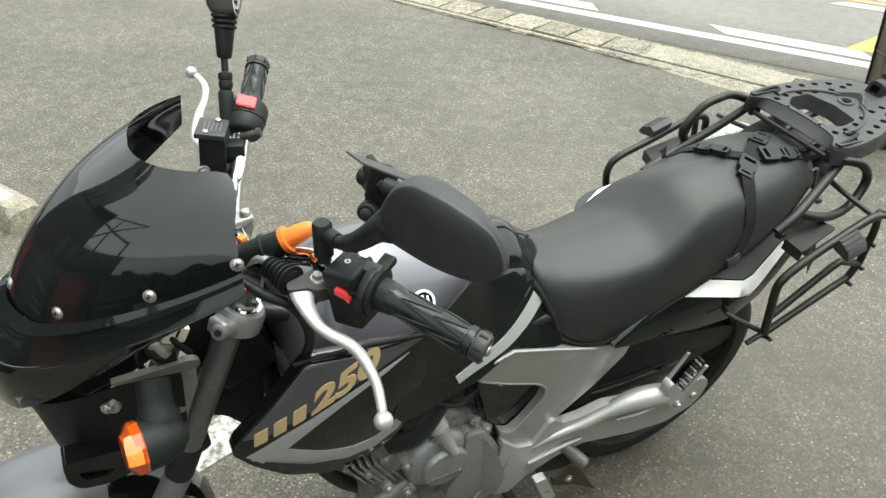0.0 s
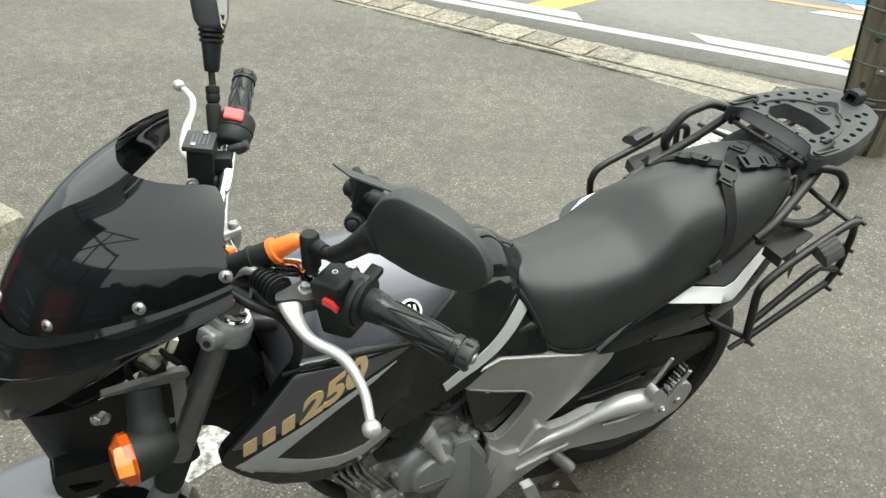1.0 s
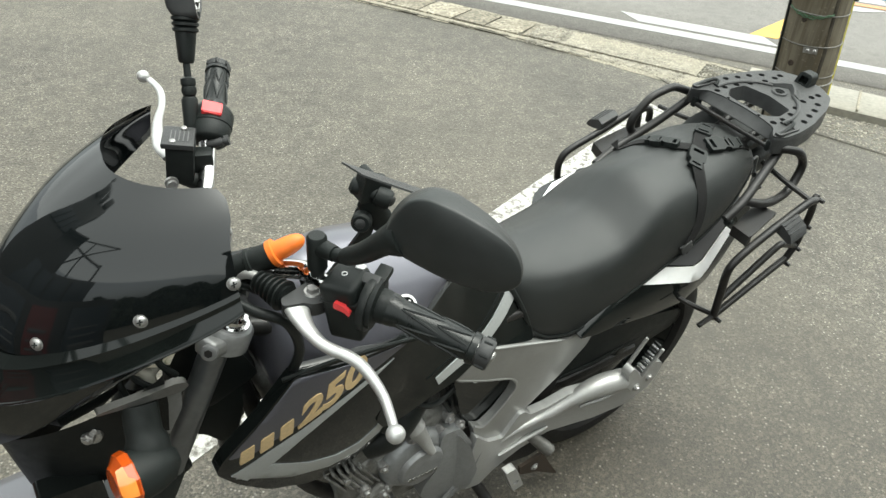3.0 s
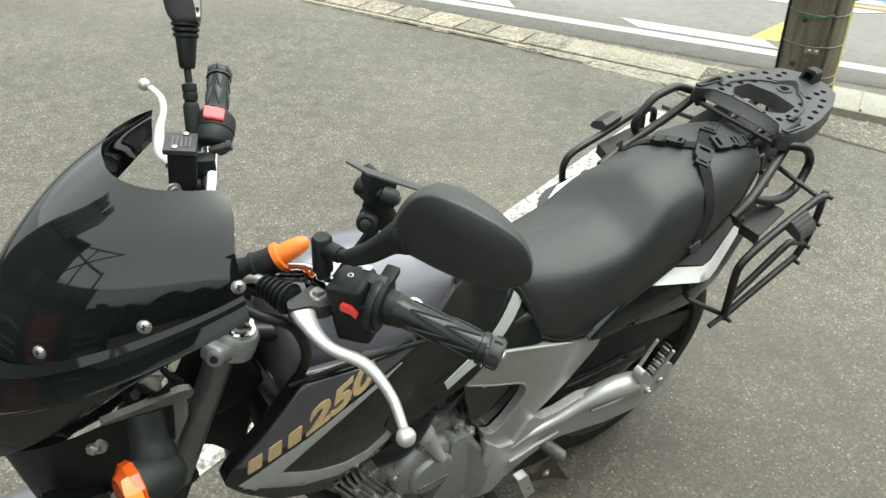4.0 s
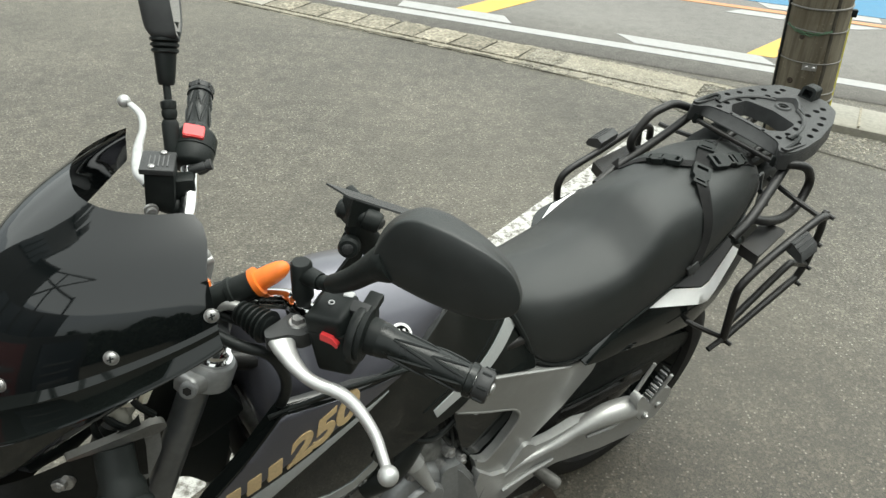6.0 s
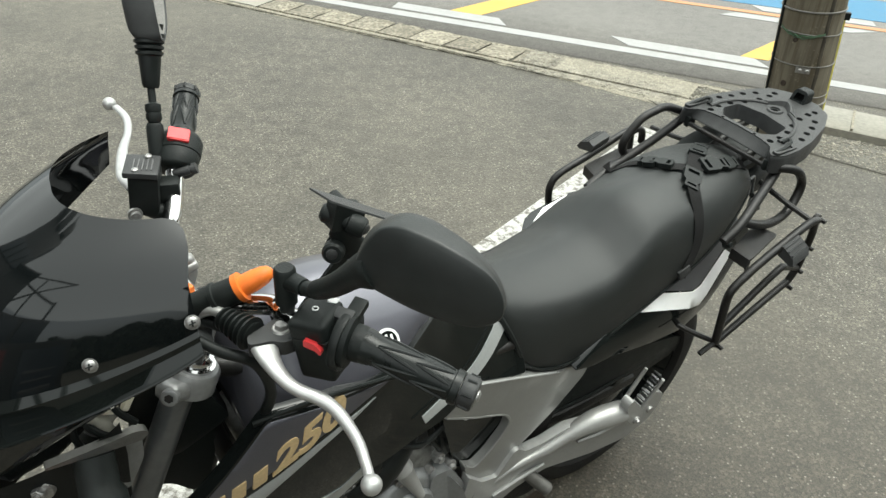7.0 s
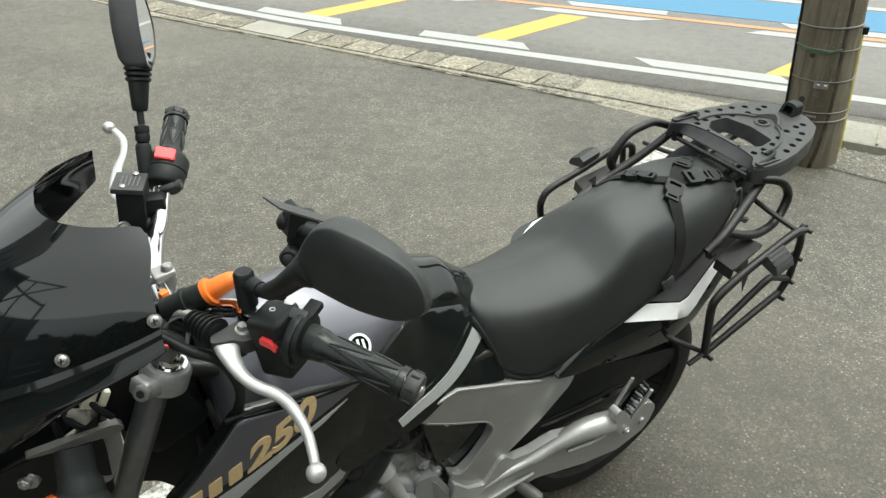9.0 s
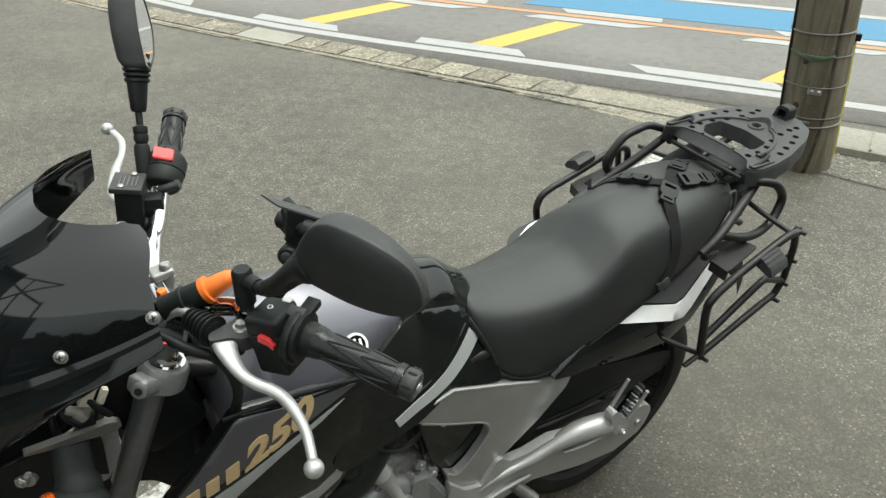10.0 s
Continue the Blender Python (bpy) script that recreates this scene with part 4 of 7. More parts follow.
part("hanger_arm", bm, CAST, hanger, "rounded bright hanger arm")
for pts in ([(0.300, 0.196, 0.340), (0.240, 0.204, 0.338), (0.165, 0.216, 0.356)], [(0.52, 0.172, 0.272), (0.45, 0.174, 0.286), (0.38, 0.180, 0.296)]):
    bm = B()
    tube(bm, pts, [0.004, 0.007, 0.004], 8)
    part("hanger_rib", bm, CAST, hanger)
bm = B()
lathe(bm, (0.085, 0.205, 0.345), (0.085, 0.226, 0.345), ((0, 0.017), (0.5, 0.017), (0.55, 0.010), (1, 0.009)), 18)
part("hanger_bolt", bm, BOLT, hanger)
# folded-up passenger peg
bm = B()
slab(bm, rounded([(0.214, 0.452), (0.200, 0.465), (0.142, 0.394), (0.136, 0.348), (0.160, 0.344), (0.196, 0.392)], 0.008), [circle(0.162, 0.372, 0.006)], lambda x, z: (x, 0.214, z), lambda x, z: (x, 0.238, z))
peg = part("passenger_peg", bm, CAST, bike, "folded aluminium passenger footpeg")
bm = B()
lathe(bm, (0.162, 0.232, 0.374), (0.162, 0.248, 0.374), ((0, 0.010), (0.7, 0.010), (0.72, 0.006), (1, 0.005)), 14)
part("pivot_pin", bm, BOLT, peg)
for pts in ([(0.196, 0.214, 0.448), (0.176, 0.214, 0.486), (0.156, 0.214, 0.523)], [(0.140, 0.226, 0.376), (0.122, 0.230, 0.424), (0.102, 0.234, 0.474)]):
    bm = B()
    tube(bm, pts, [0.0085, 0.008, 0.007], 8, False, 0.6)
    part("peg_rail", bm, CAST, peg)
for k in range(10):
    bm = B()
    f = k / 9
    box(bm, (0.152 - 0.036 * f, 0.220 + 0.004 * f, 0.404 + 0.086 * f), (0.012, 0.020, 0.0055), (0, -65, 0), 0.0015)
    part("peg_tooth", bm, RUBBER if k % 2 else GREYCAST, peg)
# side-stand side: peg rubber, bracket and side stand
bm = B()
lathe(bm, (0.43, 0.15, 0.285), (0.380, 0.215, 0.236), ((0, 0.013), (0.8, 0.017), (0.95, 0.016), (1, 0.011)), 16)
part("stand_stop", bm, DULL_STEEL, bike, "dark rubber stop")
bm = B()
slab(bm, rounded([(0.520, 0.243), (0.488, 0.243), (0.443, 0.136), (0.475, 0.132)], 0.008), [circle(0.474, 0.172, 0.008)], lambda x, z: (x, 0.19, z), lambda x, z: (x, 0.21, z))
part("stand_bracket", bm, CAST, bike, "small bright stand bracket")
bm = B()
tube(bm, spline([(0.56, 0.15, 0.17), (0.53, 0.23, 0.10), (0.49, 0.32, 0.03)], 5), [0.014] * 11, 10)
tube(bm, [(0.52, 0.31, 0.030), (0.46, 0.335, 0.030)], 0.016, 10, False, 0.4)
part("side_stand", bm, STEELBLACK, bike, "black steel side stand")
bm = B()
slab(bm, rounded([(0.46, 0.26), (0.40, 0.215), (0.31, 0.13), (0.37, 0.12), (0.46, 0.15)], 0.01), [], lambda x, z: (x, 0.13, z), lambda x, z: (x, 0.145, z))
part("stand_plate", bm, STEELBLACK, bike)

bm = B()
slab(bm, rounded([(0.449, 0.186), (0.420, 0.188), (0.376, 0.196), (0.338, 0.125), (0.284, 0.030), (0.374, 0.112), (0.440, 0.150)], 0.004), [], lambda x, z: (x, 0.182, z), lambda x, z: (x, 0.190, z))
stand_foot = part("stand_lug", bm, RUSTY, bike, "rust-brown steel stand lug")
bm = B()
lathe(bm, (0.395, 0.182, 0.152), (0.395, 0.197, 0.152), ((0, 0.011), (0.7, 0.011), (0.75, 0.007), (1, 0.006)), 12)
part("bolt", bm, BOLT, stand_foot)

# ---- fuel tank ----
TS = [(0.465, 0.096, 0.775, 0.70), (0.50, 0.122, 0.820, 0.69), (0.56, 0.142, 0.866, 0.675), (0.65, 0.153, 0.898, 0.67), (0.75, 0.163, 0.922, 0.67), (0.85, 0.163, 0.938, 0.68), (0.93, 0.150, 0.938, 0.70), (0.99, 0.125, 0.918, 0.72), (1.02, 0.10, 0.885, 0.74)]


def tank_section(x):
    for a, b in zip(TS, TS[1:]):
        if a[0] <= x <= b[0]:
            f = (x - a[0]) / (b[0] - a[0])
            f = f * f * (3 - 2 * f) * 0.4 + f * 0.6
            return [p + (q - p) * f for p, q in zip(a, b)]
    return list(TS[0] if x < TS[0][0] else TS[-1])


FLANK = [(0.48, 0.070, 0.775), (0.56, 0.081, 0.812), (0.65, 0.090, 0.842), (0.69, 0.107, 0.845), (0.756, 0.137, 0.822), (0.83, 0.162, 0.760), (0.88, 0.165, 0.72)]


def flank_y(x, z):
    """The upright flank below the tank's shoulder: knee recess, drawn in towards the rear."""
    x = min(max(x, FLANK[0][0]), FLANK[-1][0])
    for a, b in zip(FLANK, FLANK[1:]):
        if a[0] <= x <= b[0]:
            f = (x - a[0]) / (b[0] - a[0])
            y, top = a[1] + (b[1] - a[1]) * f, a[2] + (b[2] - a[2]) * f
            break
    k = max(0.0, min(1.0, (top - z) / (top - 0.63))) ** 0.85
    return y + (0.162 - y) * k


def tank_point(x, s):
    """On the tank's skin: s from -1 (right shoulder) over 0 (top) to 1 (left shoulder)."""
    _, w, top, _ = tank_section(x)
    return V(x, w * s, top - 0.125 * abs(s) ** 2.2 - 0.02 * abs(s))


bm = B()
rings = []
for i in range(41):
    x = 0.465 + 0.555 * i / 40
    _, w, top, bot = tank_section(x)
    side = top - 0.145
    low = [(w * 1.005, side - 0.02), (w * 0.98, side - 0.05), (w * 0.93, bot + 0.01), (w * 0.86, bot)]
    ring = [tank_point(x, -1 + k / 12) for k in range(25)]
    ring = [V(x, -y, z) for y, z in reversed(low)] + ring + [V(x, y, z) for y, z in low]
    for p in ring:
        room = flank_y(x, p.z) - 0.012
        if p.z < 0.845 and x < 0.86 and p.y > room:
            p.y = room
    rings.append(ring)
skin(bm, rings)
tank = part("fuel_tank", bm, TANK, bike, "glossy midnight metallic fuel tank", 60)
# round emblem on the tank's shoulder, drawn as plain shapes
ec = tank_point(0.790, 0.735)
en = ((tank_point(0.80, 0.735) - ec).cross(tank_point(0.790, 0.78) - ec)).normalized()
if en.z < 0:
    en = -en
ex = (V(1, 0, 0) - en * en.x).normalized()
ey = en.cross(ex)


def on_emblem(x, y, h):
    return ec + ex * x + ey * y + en * h


bm = B()
slab(bm, circle(0, 0, 0.0225, 32), [circle(0, 0, 0.0182, 32)], lambda x, y: on_emblem(x, y, 0.0), lambda x, y: on_emblem(x, y, 0.0035))
emblem = part("emblem", bm, WHITE_STRIPE, tank, "round white emblem")
for k in (-1, 0, 1):
    bm = B()
    slab(bm, rounded([(0.0095 * k - 0.0022, -0.013 + 0.003 * abs(k)), (0.0095 * k + 0.0022, -0.013 + 0.003 * abs(k)), (0.0095 * k + 0.0022, 0.014 - 0.004 * abs(k)), (0.0095 * k - 0.0022, 0.014 - 0.004 * abs(k))], 0.001), [], lambda x, y: on_emblem(x, y, 0.0), lambda x, y: on_emblem(x, y, 0.0032))
    part("emblem_mark", bm, WHITE_STRIPE, emblem)
bm = B()
slab(bm, circle(0, 0, 0.0195, 32), [], lambda x, y: on_emblem(x, y, -0.001), lambda x, y: on_emblem(x, y, 0.0022))
part("emblem_ground", bm, GLOSS, emblem)
bm = B()
lathe(bm, (0.715, 0.012, 0.895), (0.712, 0.012, 0.922), ((0, 0.044), (0.7, 0.042), (1, 0.036)), 32)
part("filler_cap", bm, CHROME, tank, "round chrome filler cap")
# tank flank, its dark reflection put in as black, with seam and silver stripe
bm = B()
slab(bm, rounded([(0.548, 0.808), (0.500, 0.735), (0.487, 0.690), (0.484, 0.640), (0.60, 0.670), (0.68, 0.636), (0.75, 0.621), (0.811, 0.600), (0.844, 0.597), (0.862, 0.63), (0.835, 0.715), (0.80, 0.788), (0.756, 0.823), (0.69, 0.846), (0.65, 0.843), (0.60, 0.826)], 0.012), [], lambda x, z: (x, flank_y(x, z) - 0.03, z), lambda x, z: (x, flank_y(x, z), z), 0.015)
side_cover = part("side_cover", bm, GLOSS, bike, "gloss cover and lower tank flank, dark reflection coloured in as black", 60)


def stripe(parent, pts, w0, w1, surf, material, label="", h=0.004):
    """A tapering band that follows a surface y = surf(x, z) through pts."""
    c = spline([V(x, z, 0) for x, z in pts], 10)
    left, right = [], []
    for i, p in enumerate(c):
        a, b = c[max(i - 1, 0)], c[min(i + 1, len(c) - 1)]
        d = (b - a).normalized()
        f = i / (len(c) - 1)
        w = (w0 + (w1 - w0) * f) / 2
        left.append((p.x - d.y * w, p.y + d.x * w))
        right.append((p.x + d.y * w, p.y - d.x * w))
    bm = B()
    skin(bm, [[(l[0], surf(*l) - 0.002, l[1]), (l[0], surf(*l) + h, l[1]), (r[0], surf(*r) + h, r[1]), (r[0], surf(*r) - 0.002, r[1])] for l, r in zip(left, right)])
    return part("stripe", bm, material, parent, label)


stripe(side_cover, [(0.529, 0.752), (0.560, 0.730), (0.583, 0.714), (0.613, 0.697), (0.649, 0.683), (0.687, 0.673), (0.729, 0.658)], 0.030, 0.020, flank_y, SILVER_STRIPE, "silver stripe", 0.002)
bm = B()
tube(bm, spline([(x, flank_y(x, z) - 0.0005, z) for x, z in ((0.545, 0.775), (0.559, 0.766), (0.586, 0.745), (0.609, 0.728), (0.638, 0.711), (0.675, 0.700), (0.712, 0.690), (0.754, 0.676))], 5), 0.0028, 8)
part("tank_seam", bm, GLOSS, side_cover, "rolled lower edge of the tank")

# ---- shroud beside the tank with its decals ----
def shroud_y(x, z):
    return 0.168 - 0.5 * (x - 0.92) ** 2 - 0.6 * (z - 0.74) ** 2


SHROUD = [(1.148, 0.655), (1.135, 0.69), (1.075, 0.765), (1.012, 0.842), (0.90, 0.826), (0.795, 0.815), (0.80, 0.72), (0.815, 0.61), (0.845, 0.535), (0.90, 0.475), (0.975, 0.470), (1.06, 0.53), (1.115, 0.60)]
bm = B()
slab(bm, rounded(SHROUD, 0.012, 3), [], lambda x, z: (x, shroud_y(x, z) - 0.025, z), lambda x, z: (x, shroud_y(x, z), z), 0.025)
shroud = part("tank_shroud", bm, GLOSS, bike, "pointed gloss black shroud with silver and gold decals", 60)


def decal(name, poly, material, label, h=0.0018, fill=0.02, parent=None, holes=()):
    bm = B()
    slab(bm, poly, holes, lambda x, z: (x, shroud_y(x, z) - 0.002, z), lambda x, z: (x, shroud_y(x, z) + h, z), fill)
    return part(name, bm, material, parent or shroud, label, 60)


decal("upper_field", rounded([(1.128, 0.692), (1.074, 0.760), (1.012, 0.836), (0.90, 0.820), (0.805, 0.811), (0.905, 0.775), (1.0, 0.735), (1.085, 0.692)], 0.006), TANK, "midnight metallic upper field")
decal("upper_stripe", [(0.835, 0.790), (0.88, 0.774), (0.95, 0.742), (1.06, 0.682), (1.125, 0.638), (1.10, 0.606), (1.055, 0.640), (0.955, 0.722), (0.88, 0.764)], SILVER_STRIPE, "silver stripe")
decal("lower_stripe", [(1.118, 0.624), (1.055, 0.634), (0.99, 0.588), (0.935, 0.566), (0.89, 0.572), (0.855, 0.605), (0.835, 0.645), (0.823, 0.628), (0.845, 0.570), (0.89, 0.530), (0.945, 0.525), (1.02, 0.555)], SILVER_STRIPE, "silver stripe")

# the number on the shroud and the plain marks before it
TD = (V(0.885, 0.797) - V(1.108, 0.676))
TD, TL = TD.normalized(), TD.length
TU = V(TD.y, -TD.x)
if TU.y < 0:
    TU = -TU


def on_shroud(a, b, h):
    p = V(1.112, 0.668) + TD * a + TU * b
    return (p.x, shroud_y(p.x, p.y) + h, p.y)


font = bpy.data.curves.new("number", "FONT")
font.body = "250"
font.size, font.extrude, font.shear, font.space_character, font.offset = 0.066, 0.0, 0.55, 0.98, 0.0022
font_ob = bpy.data.objects.new("number", font)
font_me = bpy.data.meshes.new_from_object(font_ob)
bm = B()
bm.from_mesh(font_me)
bpy.data.objects.remove(font_ob)
bpy.data.meshes.remove(font_me)
wide = max(v.co.x for v in bm.verts)
made = bmesh.ops.extrude_face_region(bm, geom=list(bm.faces))
up = {g for g in made["geom"] if isinstance(g, bmesh.types.BMVert)}
for v in bm.verts:
    a, b = v.co.x, v.co.y
    v.co = on_shroud(0.112 + a * 0.158 / wide, 0.0 + b * 0.92, 0.0035 if v in up else -0.001)
part("number", bm, GOLD, shroud, "gold number 250", 60)
for k, (a0, w) in enumerate(((0.0, 0.030), (0.037, 0.029), (0.074, 0.030))):
    h = 0.030
    s = 0.62
    def q(a, b):
        return (a0 + a * w + s * b * h, b * h)
    outline, holes = rounded([q(0.05, 0), q(0.90, 0), q(0.95, 1), q(0.10, 1)], 0.003), []
    bm = B()
    slab(bm, outline, holes, lambda x, y: on_shroud(x, y, -0.001), lambda x, y: on_shroud(x, y, 0.0035))
    part("mark", bm, GOLD, shroud, "gold mark")
# ridge between tank and shroud
bm = B()
tube(bm, spline([(1.03, 0.150, 0.835), (0.95, 0.160, 0.842), (0.87, 0.163, 0.832), (0.79, 0.165, 0.818)], 5), 0.006, 8, False, 0.6)
part("shroud_seam", bm, MATTE, bike)
# black saddle over the rear of the tank
bm = B()
rings = []
for k in range(17):
    ring = []
    for q in range(25):
        s = -1 + q / 12
        x = 0.47 + (0.165 + 0.115 * abs(s) ** 1.7) * k / 16
        p = tank_point(x, s) + V(0, 0.004 * s, 0.004)
        if p.z < 0.845:
            p.y = min(p.y, flank_y(x, p.z) - 0.006)
        ring.append(p)
    rings.append(ring)
skin(bm, rings, False, False)
part("tank_saddle", bm, GLOSS, tank, "gloss black saddle behind the tank", 60)
# far side: plain panel, cover and clutch cover
bm = B()
slab(bm, rounded(PANEL, 0.009, 3), [], lambda x, z: (x, 0.016 - side_y(x, z), z), lambda x, z: (x, -side_y(x, z), z), 0.05)
part("side_panel", bm, SILVER, bike, "silver-grey plastic side panel")
bm = B()
slab(bm, rounded([(0.560, 0.812), (0.487, 0.640), (0.60, 0.670), (0.83, 0.545), (0.86, 0.62), (0.80, 0.790), (0.675, 0.838)], 0.012), [], lambda x, z: (x, 0.02 - flank_y(x, z), z), lambda x, z: (x, -flank_y(x, z), z), 0.05)
part("side_cover", bm, GLOSS, bike, "gloss cover and lower tank flank, dark reflection coloured in as black", 60)
bm = B()
lathe(bm, (0.68, -0.09, 0.36), (0.68, -0.17, 0.36), ((0, 0.13), (0.6, 0.13), (0.9, 0.115), (1, 0.09)), 28)
part("clutch_cover", bm, GREYCAST, engine)
bm = B()
box(bm, (0.70, 0.0, 0.215), (0.34, 0.20, 0.10), (0, -3, 0), 0.03)
part("oil_sump", bm, ENGINE, engine)
# right-hand shroud, plain
bm = B()
slab(bm, rounded(SHROUD, 0.012, 3), [], lambda x, z: (x, 0.02 - shroud_y(x, z), z), lambda x, z: (x, -shroud_y(x, z), z), 0.04)
part("tank_shroud", bm, GLOSS, bike, "pointed gloss black shroud", 60)

# ---- seat ----
SEAT = [  # x, half width at the edge, top, edge height, lower edge, half width low
    (0.535, 0.060, 0.800, 0.785, 0.760, 0.060),
    (0.520, 0.095, 0.812, 0.780, 0.705, 0.112),
    (0.480, 0.110, 0.800, 0.765, 0.640, 0.138),
    (0.430, 0.122, 0.790, 0.755, 0.602, 0.150),
    (0.350, 0.134, 0.785, 0.750, 0.588, 0.157),
    (0.285, 0.140, 0.790, 0.756, 0.606, 0.158),
    (0.240, 0.141, 0.801, 0.767, 0.620, 0.158),
    (0.200, 0.139, 0.828, 0.792, 0.632, 0.157),
    (0.160, 0.133, 0.859, 0.820, 0.643, 0.156),
    (0.125, 0.128, 0.873, 0.833, 0.654, 0.154),
    (0.080, 0.124, 0.878, 0.838, 0.668, 0.152),
    (-0.020, 0.116, 0.880, 0.842, 0.698, 0.146),
    (-0.120, 0.105, 0.878, 0.842, 0.745, 0.130),
    (-0.200, 0.090, 0.872, 0.838, 0.795, 0.105),
    (-0.245, 0.070, 0.862, 0.832, 0.812, 0.080),
    (-0.258, 0.050, 0.850, 0.830, 0.816, 0.058),
]


def seat_section(x):
    for a, b in zip(SEAT, SEAT[1:]):
        if b[0] <= x <= a[0]:
            f = (x - a[0]) / (b[0] - a[0])
            return [p + (q - p) * f for p, q in zip(a, b)]
    return list(SEAT[0] if x > SEAT[0][0] else SEAT[-1])


def seat_ring(r):
    x, w, top, edge, low, wl = r
    half = [(0.0, top), (0.35 * w, top - 0.06 * (top - edge)), (0.65 * w, top - 0.28 * (top - edge)), (0.87 * w, top - 0.62 * (top - edge)), (w, edge), (w + 0.45 * (wl - w), edge - 0.20 * (edge - low)), (w + 0.85 * (wl - w), edge - 0.5 * (edge - low)), (wl, edge - 0.8 * (edge - low)), (wl * 0.985, low), (wl * 0.8, low - 0.004)]
    k = max(0.0, min(1.0, (x + 0.06) / 0.16)) * max(0.0, min(1.0, (0.535 - x) / 0.08))
    return [V(x, y, z) for y, z in half] + [V(x, -y, z - 0.48 * k * min(y, 0.11)) for y, z in reversed(half[1:])]


bm = B()
rows = [seat_ring(r) for r in SEAT]
cols = [spline([r[i] for r in rows], 4) for i in range(len(rows[0]))]
skin(bm, [[c[k] for c in cols] for k in range(len(cols[0]))])
seat = part("seat", bm, VINYL, bike, "stepped black vinyl dual seat", 75)
for s in (1, -1):
    bm = B()
    tube(bm, spline([(x, s * (wl + 0.001), edge - 0.93 * (edge - low)) for x, w, top, edge, low, wl in SEAT[2:-1]], 3), 0.003, 6)
    part("piping", bm, RUBBER, seat)
bm = B()
tube(bm, spline([(0.545, 0, 0.800), (0.540, 0.05, 0.792), (0.528, 0.098, 0.765), (0.500, 0.128, 0.700), (0.478, 0.142, 0.635)], 5) , 0.006, 8)
part("front_welt", bm, RUBBER, seat)

# ---- luggage straps lying across the rear of the seat ----
def seat_top(x, y):
    _, w, top, edge, low, wl = seat_section(x)
    s = abs(y) / w
    if s <= 1:
        k = max(0.0, min(1.0, (x + 0.06) / 0.16)) * max(0.0, min(1.0, (0.535 - x) / 0.08))
        return top - (top - edge) * s ** 2.6 - (0.48 * k * min(-y, 0.11) if y < 0 else 0.0)
    return edge - (edge - low) * min(1.0, (abs(y) - w) / max(wl - w, 0.01))


def band(bm, pts, w, t=0.0022):
    """A flat webbing band through pts (place, normal)."""
    rings = []
    for i, (p, nrm) in enumerate(pts):
        a, b = pts[max(i - 1, 0)][0], pts[min(i + 1, len(pts) - 1)][0]
        d = (b - a).normalized()
        s = d.cross(nrm).normalized() * w / 2
        u = nrm.normalized() * t
        rings.append([p - s, p - s + u, p + s + u, p + s])
    return skin(bm, rings)


def over_seat(x0, y0, x1, y1, n=14, lift=0.003):
    out = []
    for i in range(n + 1):
        f = i / n
        x, y = x0 + (x1 - x0) * f, y0 + (y1 - y0) * f
        z = seat_top(x, y)
        e = 0.006
        nrm = V(e, 0, seat_top(x + e, y) - z).cross(V(0, e, seat_top(x, y + e) - z))
        if nrm.z < 0:
            nrm = -nrm
        out.append((V(x, y, z + lift), nrm))
    return out


strap = tagged(new("luggage_strap"), "black webbing luggage strap with plastic buckles lying over the rear seat", "strap")
strap.matrix_world = BIKE


def buckle(parent, x, y, along, length=0.06, width=0.034):
    z = seat_top(x, y)
    c = V(x, y, z + 0.009)
    e = 0.01
    nrm = V(e, 0, seat_top(x + e, y) - z).cross(V(0, e, seat_top(x, y + e) - z)).normalized()
    if nrm.z < 0:
        nrm = -nrm
    d = V(*along, 0)
    d = (d - nrm * d.dot(nrm)).normalized()
    s = nrm.cross(d)
    m = Matrix((( d.x, s.x, nrm.x, c.x), (d.y, s.y, nrm.y, c.y), (d.z, s.z, nrm.z, c.z), (0, 0, 0, 1)))
    bm = B()
    slab(bm, rounded([(-length / 2, -width / 2), (length * 0.1, -width / 2), (length * 0.2, -width * 0.32), (length / 2, -width * 0.40), (length / 2, width * 0.40), (length * 0.2, width * 0.32), (length * 0.1, width / 2), (-length / 2, width / 2)], 0.004), [rounded([(-length * 0.38, -width * 0.32), (-length * 0.22, -width * 0.32), (-length * 0.22, width * 0.32), (-length * 0.38, width * 0.32)], 0.002), rounded([(length * 0.30, -width * 0.25), (length * 0.40, -width * 0.25), (length * 0.40, width * 0.25), (length * 0.30, width * 0.25)], 0.002)], lambda a, b: m @ V(a, b, -0.006), lambda a, b: m @ V(a, b, 0.006))
    part("buckle", bm, MATTE, parent, "black plastic buckle")


def strap_run(stops, n=8):
    out = []
    for (x0, y0), (x1, y1) in zip(stops, stops[1:]):
        out += over_seat(x0, y0, x1, y1, n)[(1 if out else 0):]
    return out


bm = B()
stops = [(p, n.normalized()) for p, n in strap_run([(-0.170, -0.026), (-0.120, -0.006)], 2)]
stops += [(V(*p), V(*n).normalized()) for p, n in (((-0.072, 0.023, 0.881), (0.02, 0.15, 0.98)), ((-0.014, 0.069, 0.873), (0, 0.35, 0.93)), ((0.005, 0.097, 0.859), (0.05, 0.6, 0.8)), ((0.010, 0.126, 0.815), (0, 0.9, 0.43)), ((0.010, 0.137, 0.765), (0, 0.97, 0.2)), ((0.030, 0.146, 0.725), (0, 0.99, 0.1)), ((0.046, 0.151, 0.700), (0, 0.99, 0.1)))]
where, lean = spline([p + n * 0.005 for p, n in stops], 6), spline([n for p, n in stops], 6)
band(bm, list(zip(where, lean)), 0.031)
part("webbing", bm, WEB, strap)
bm = B()
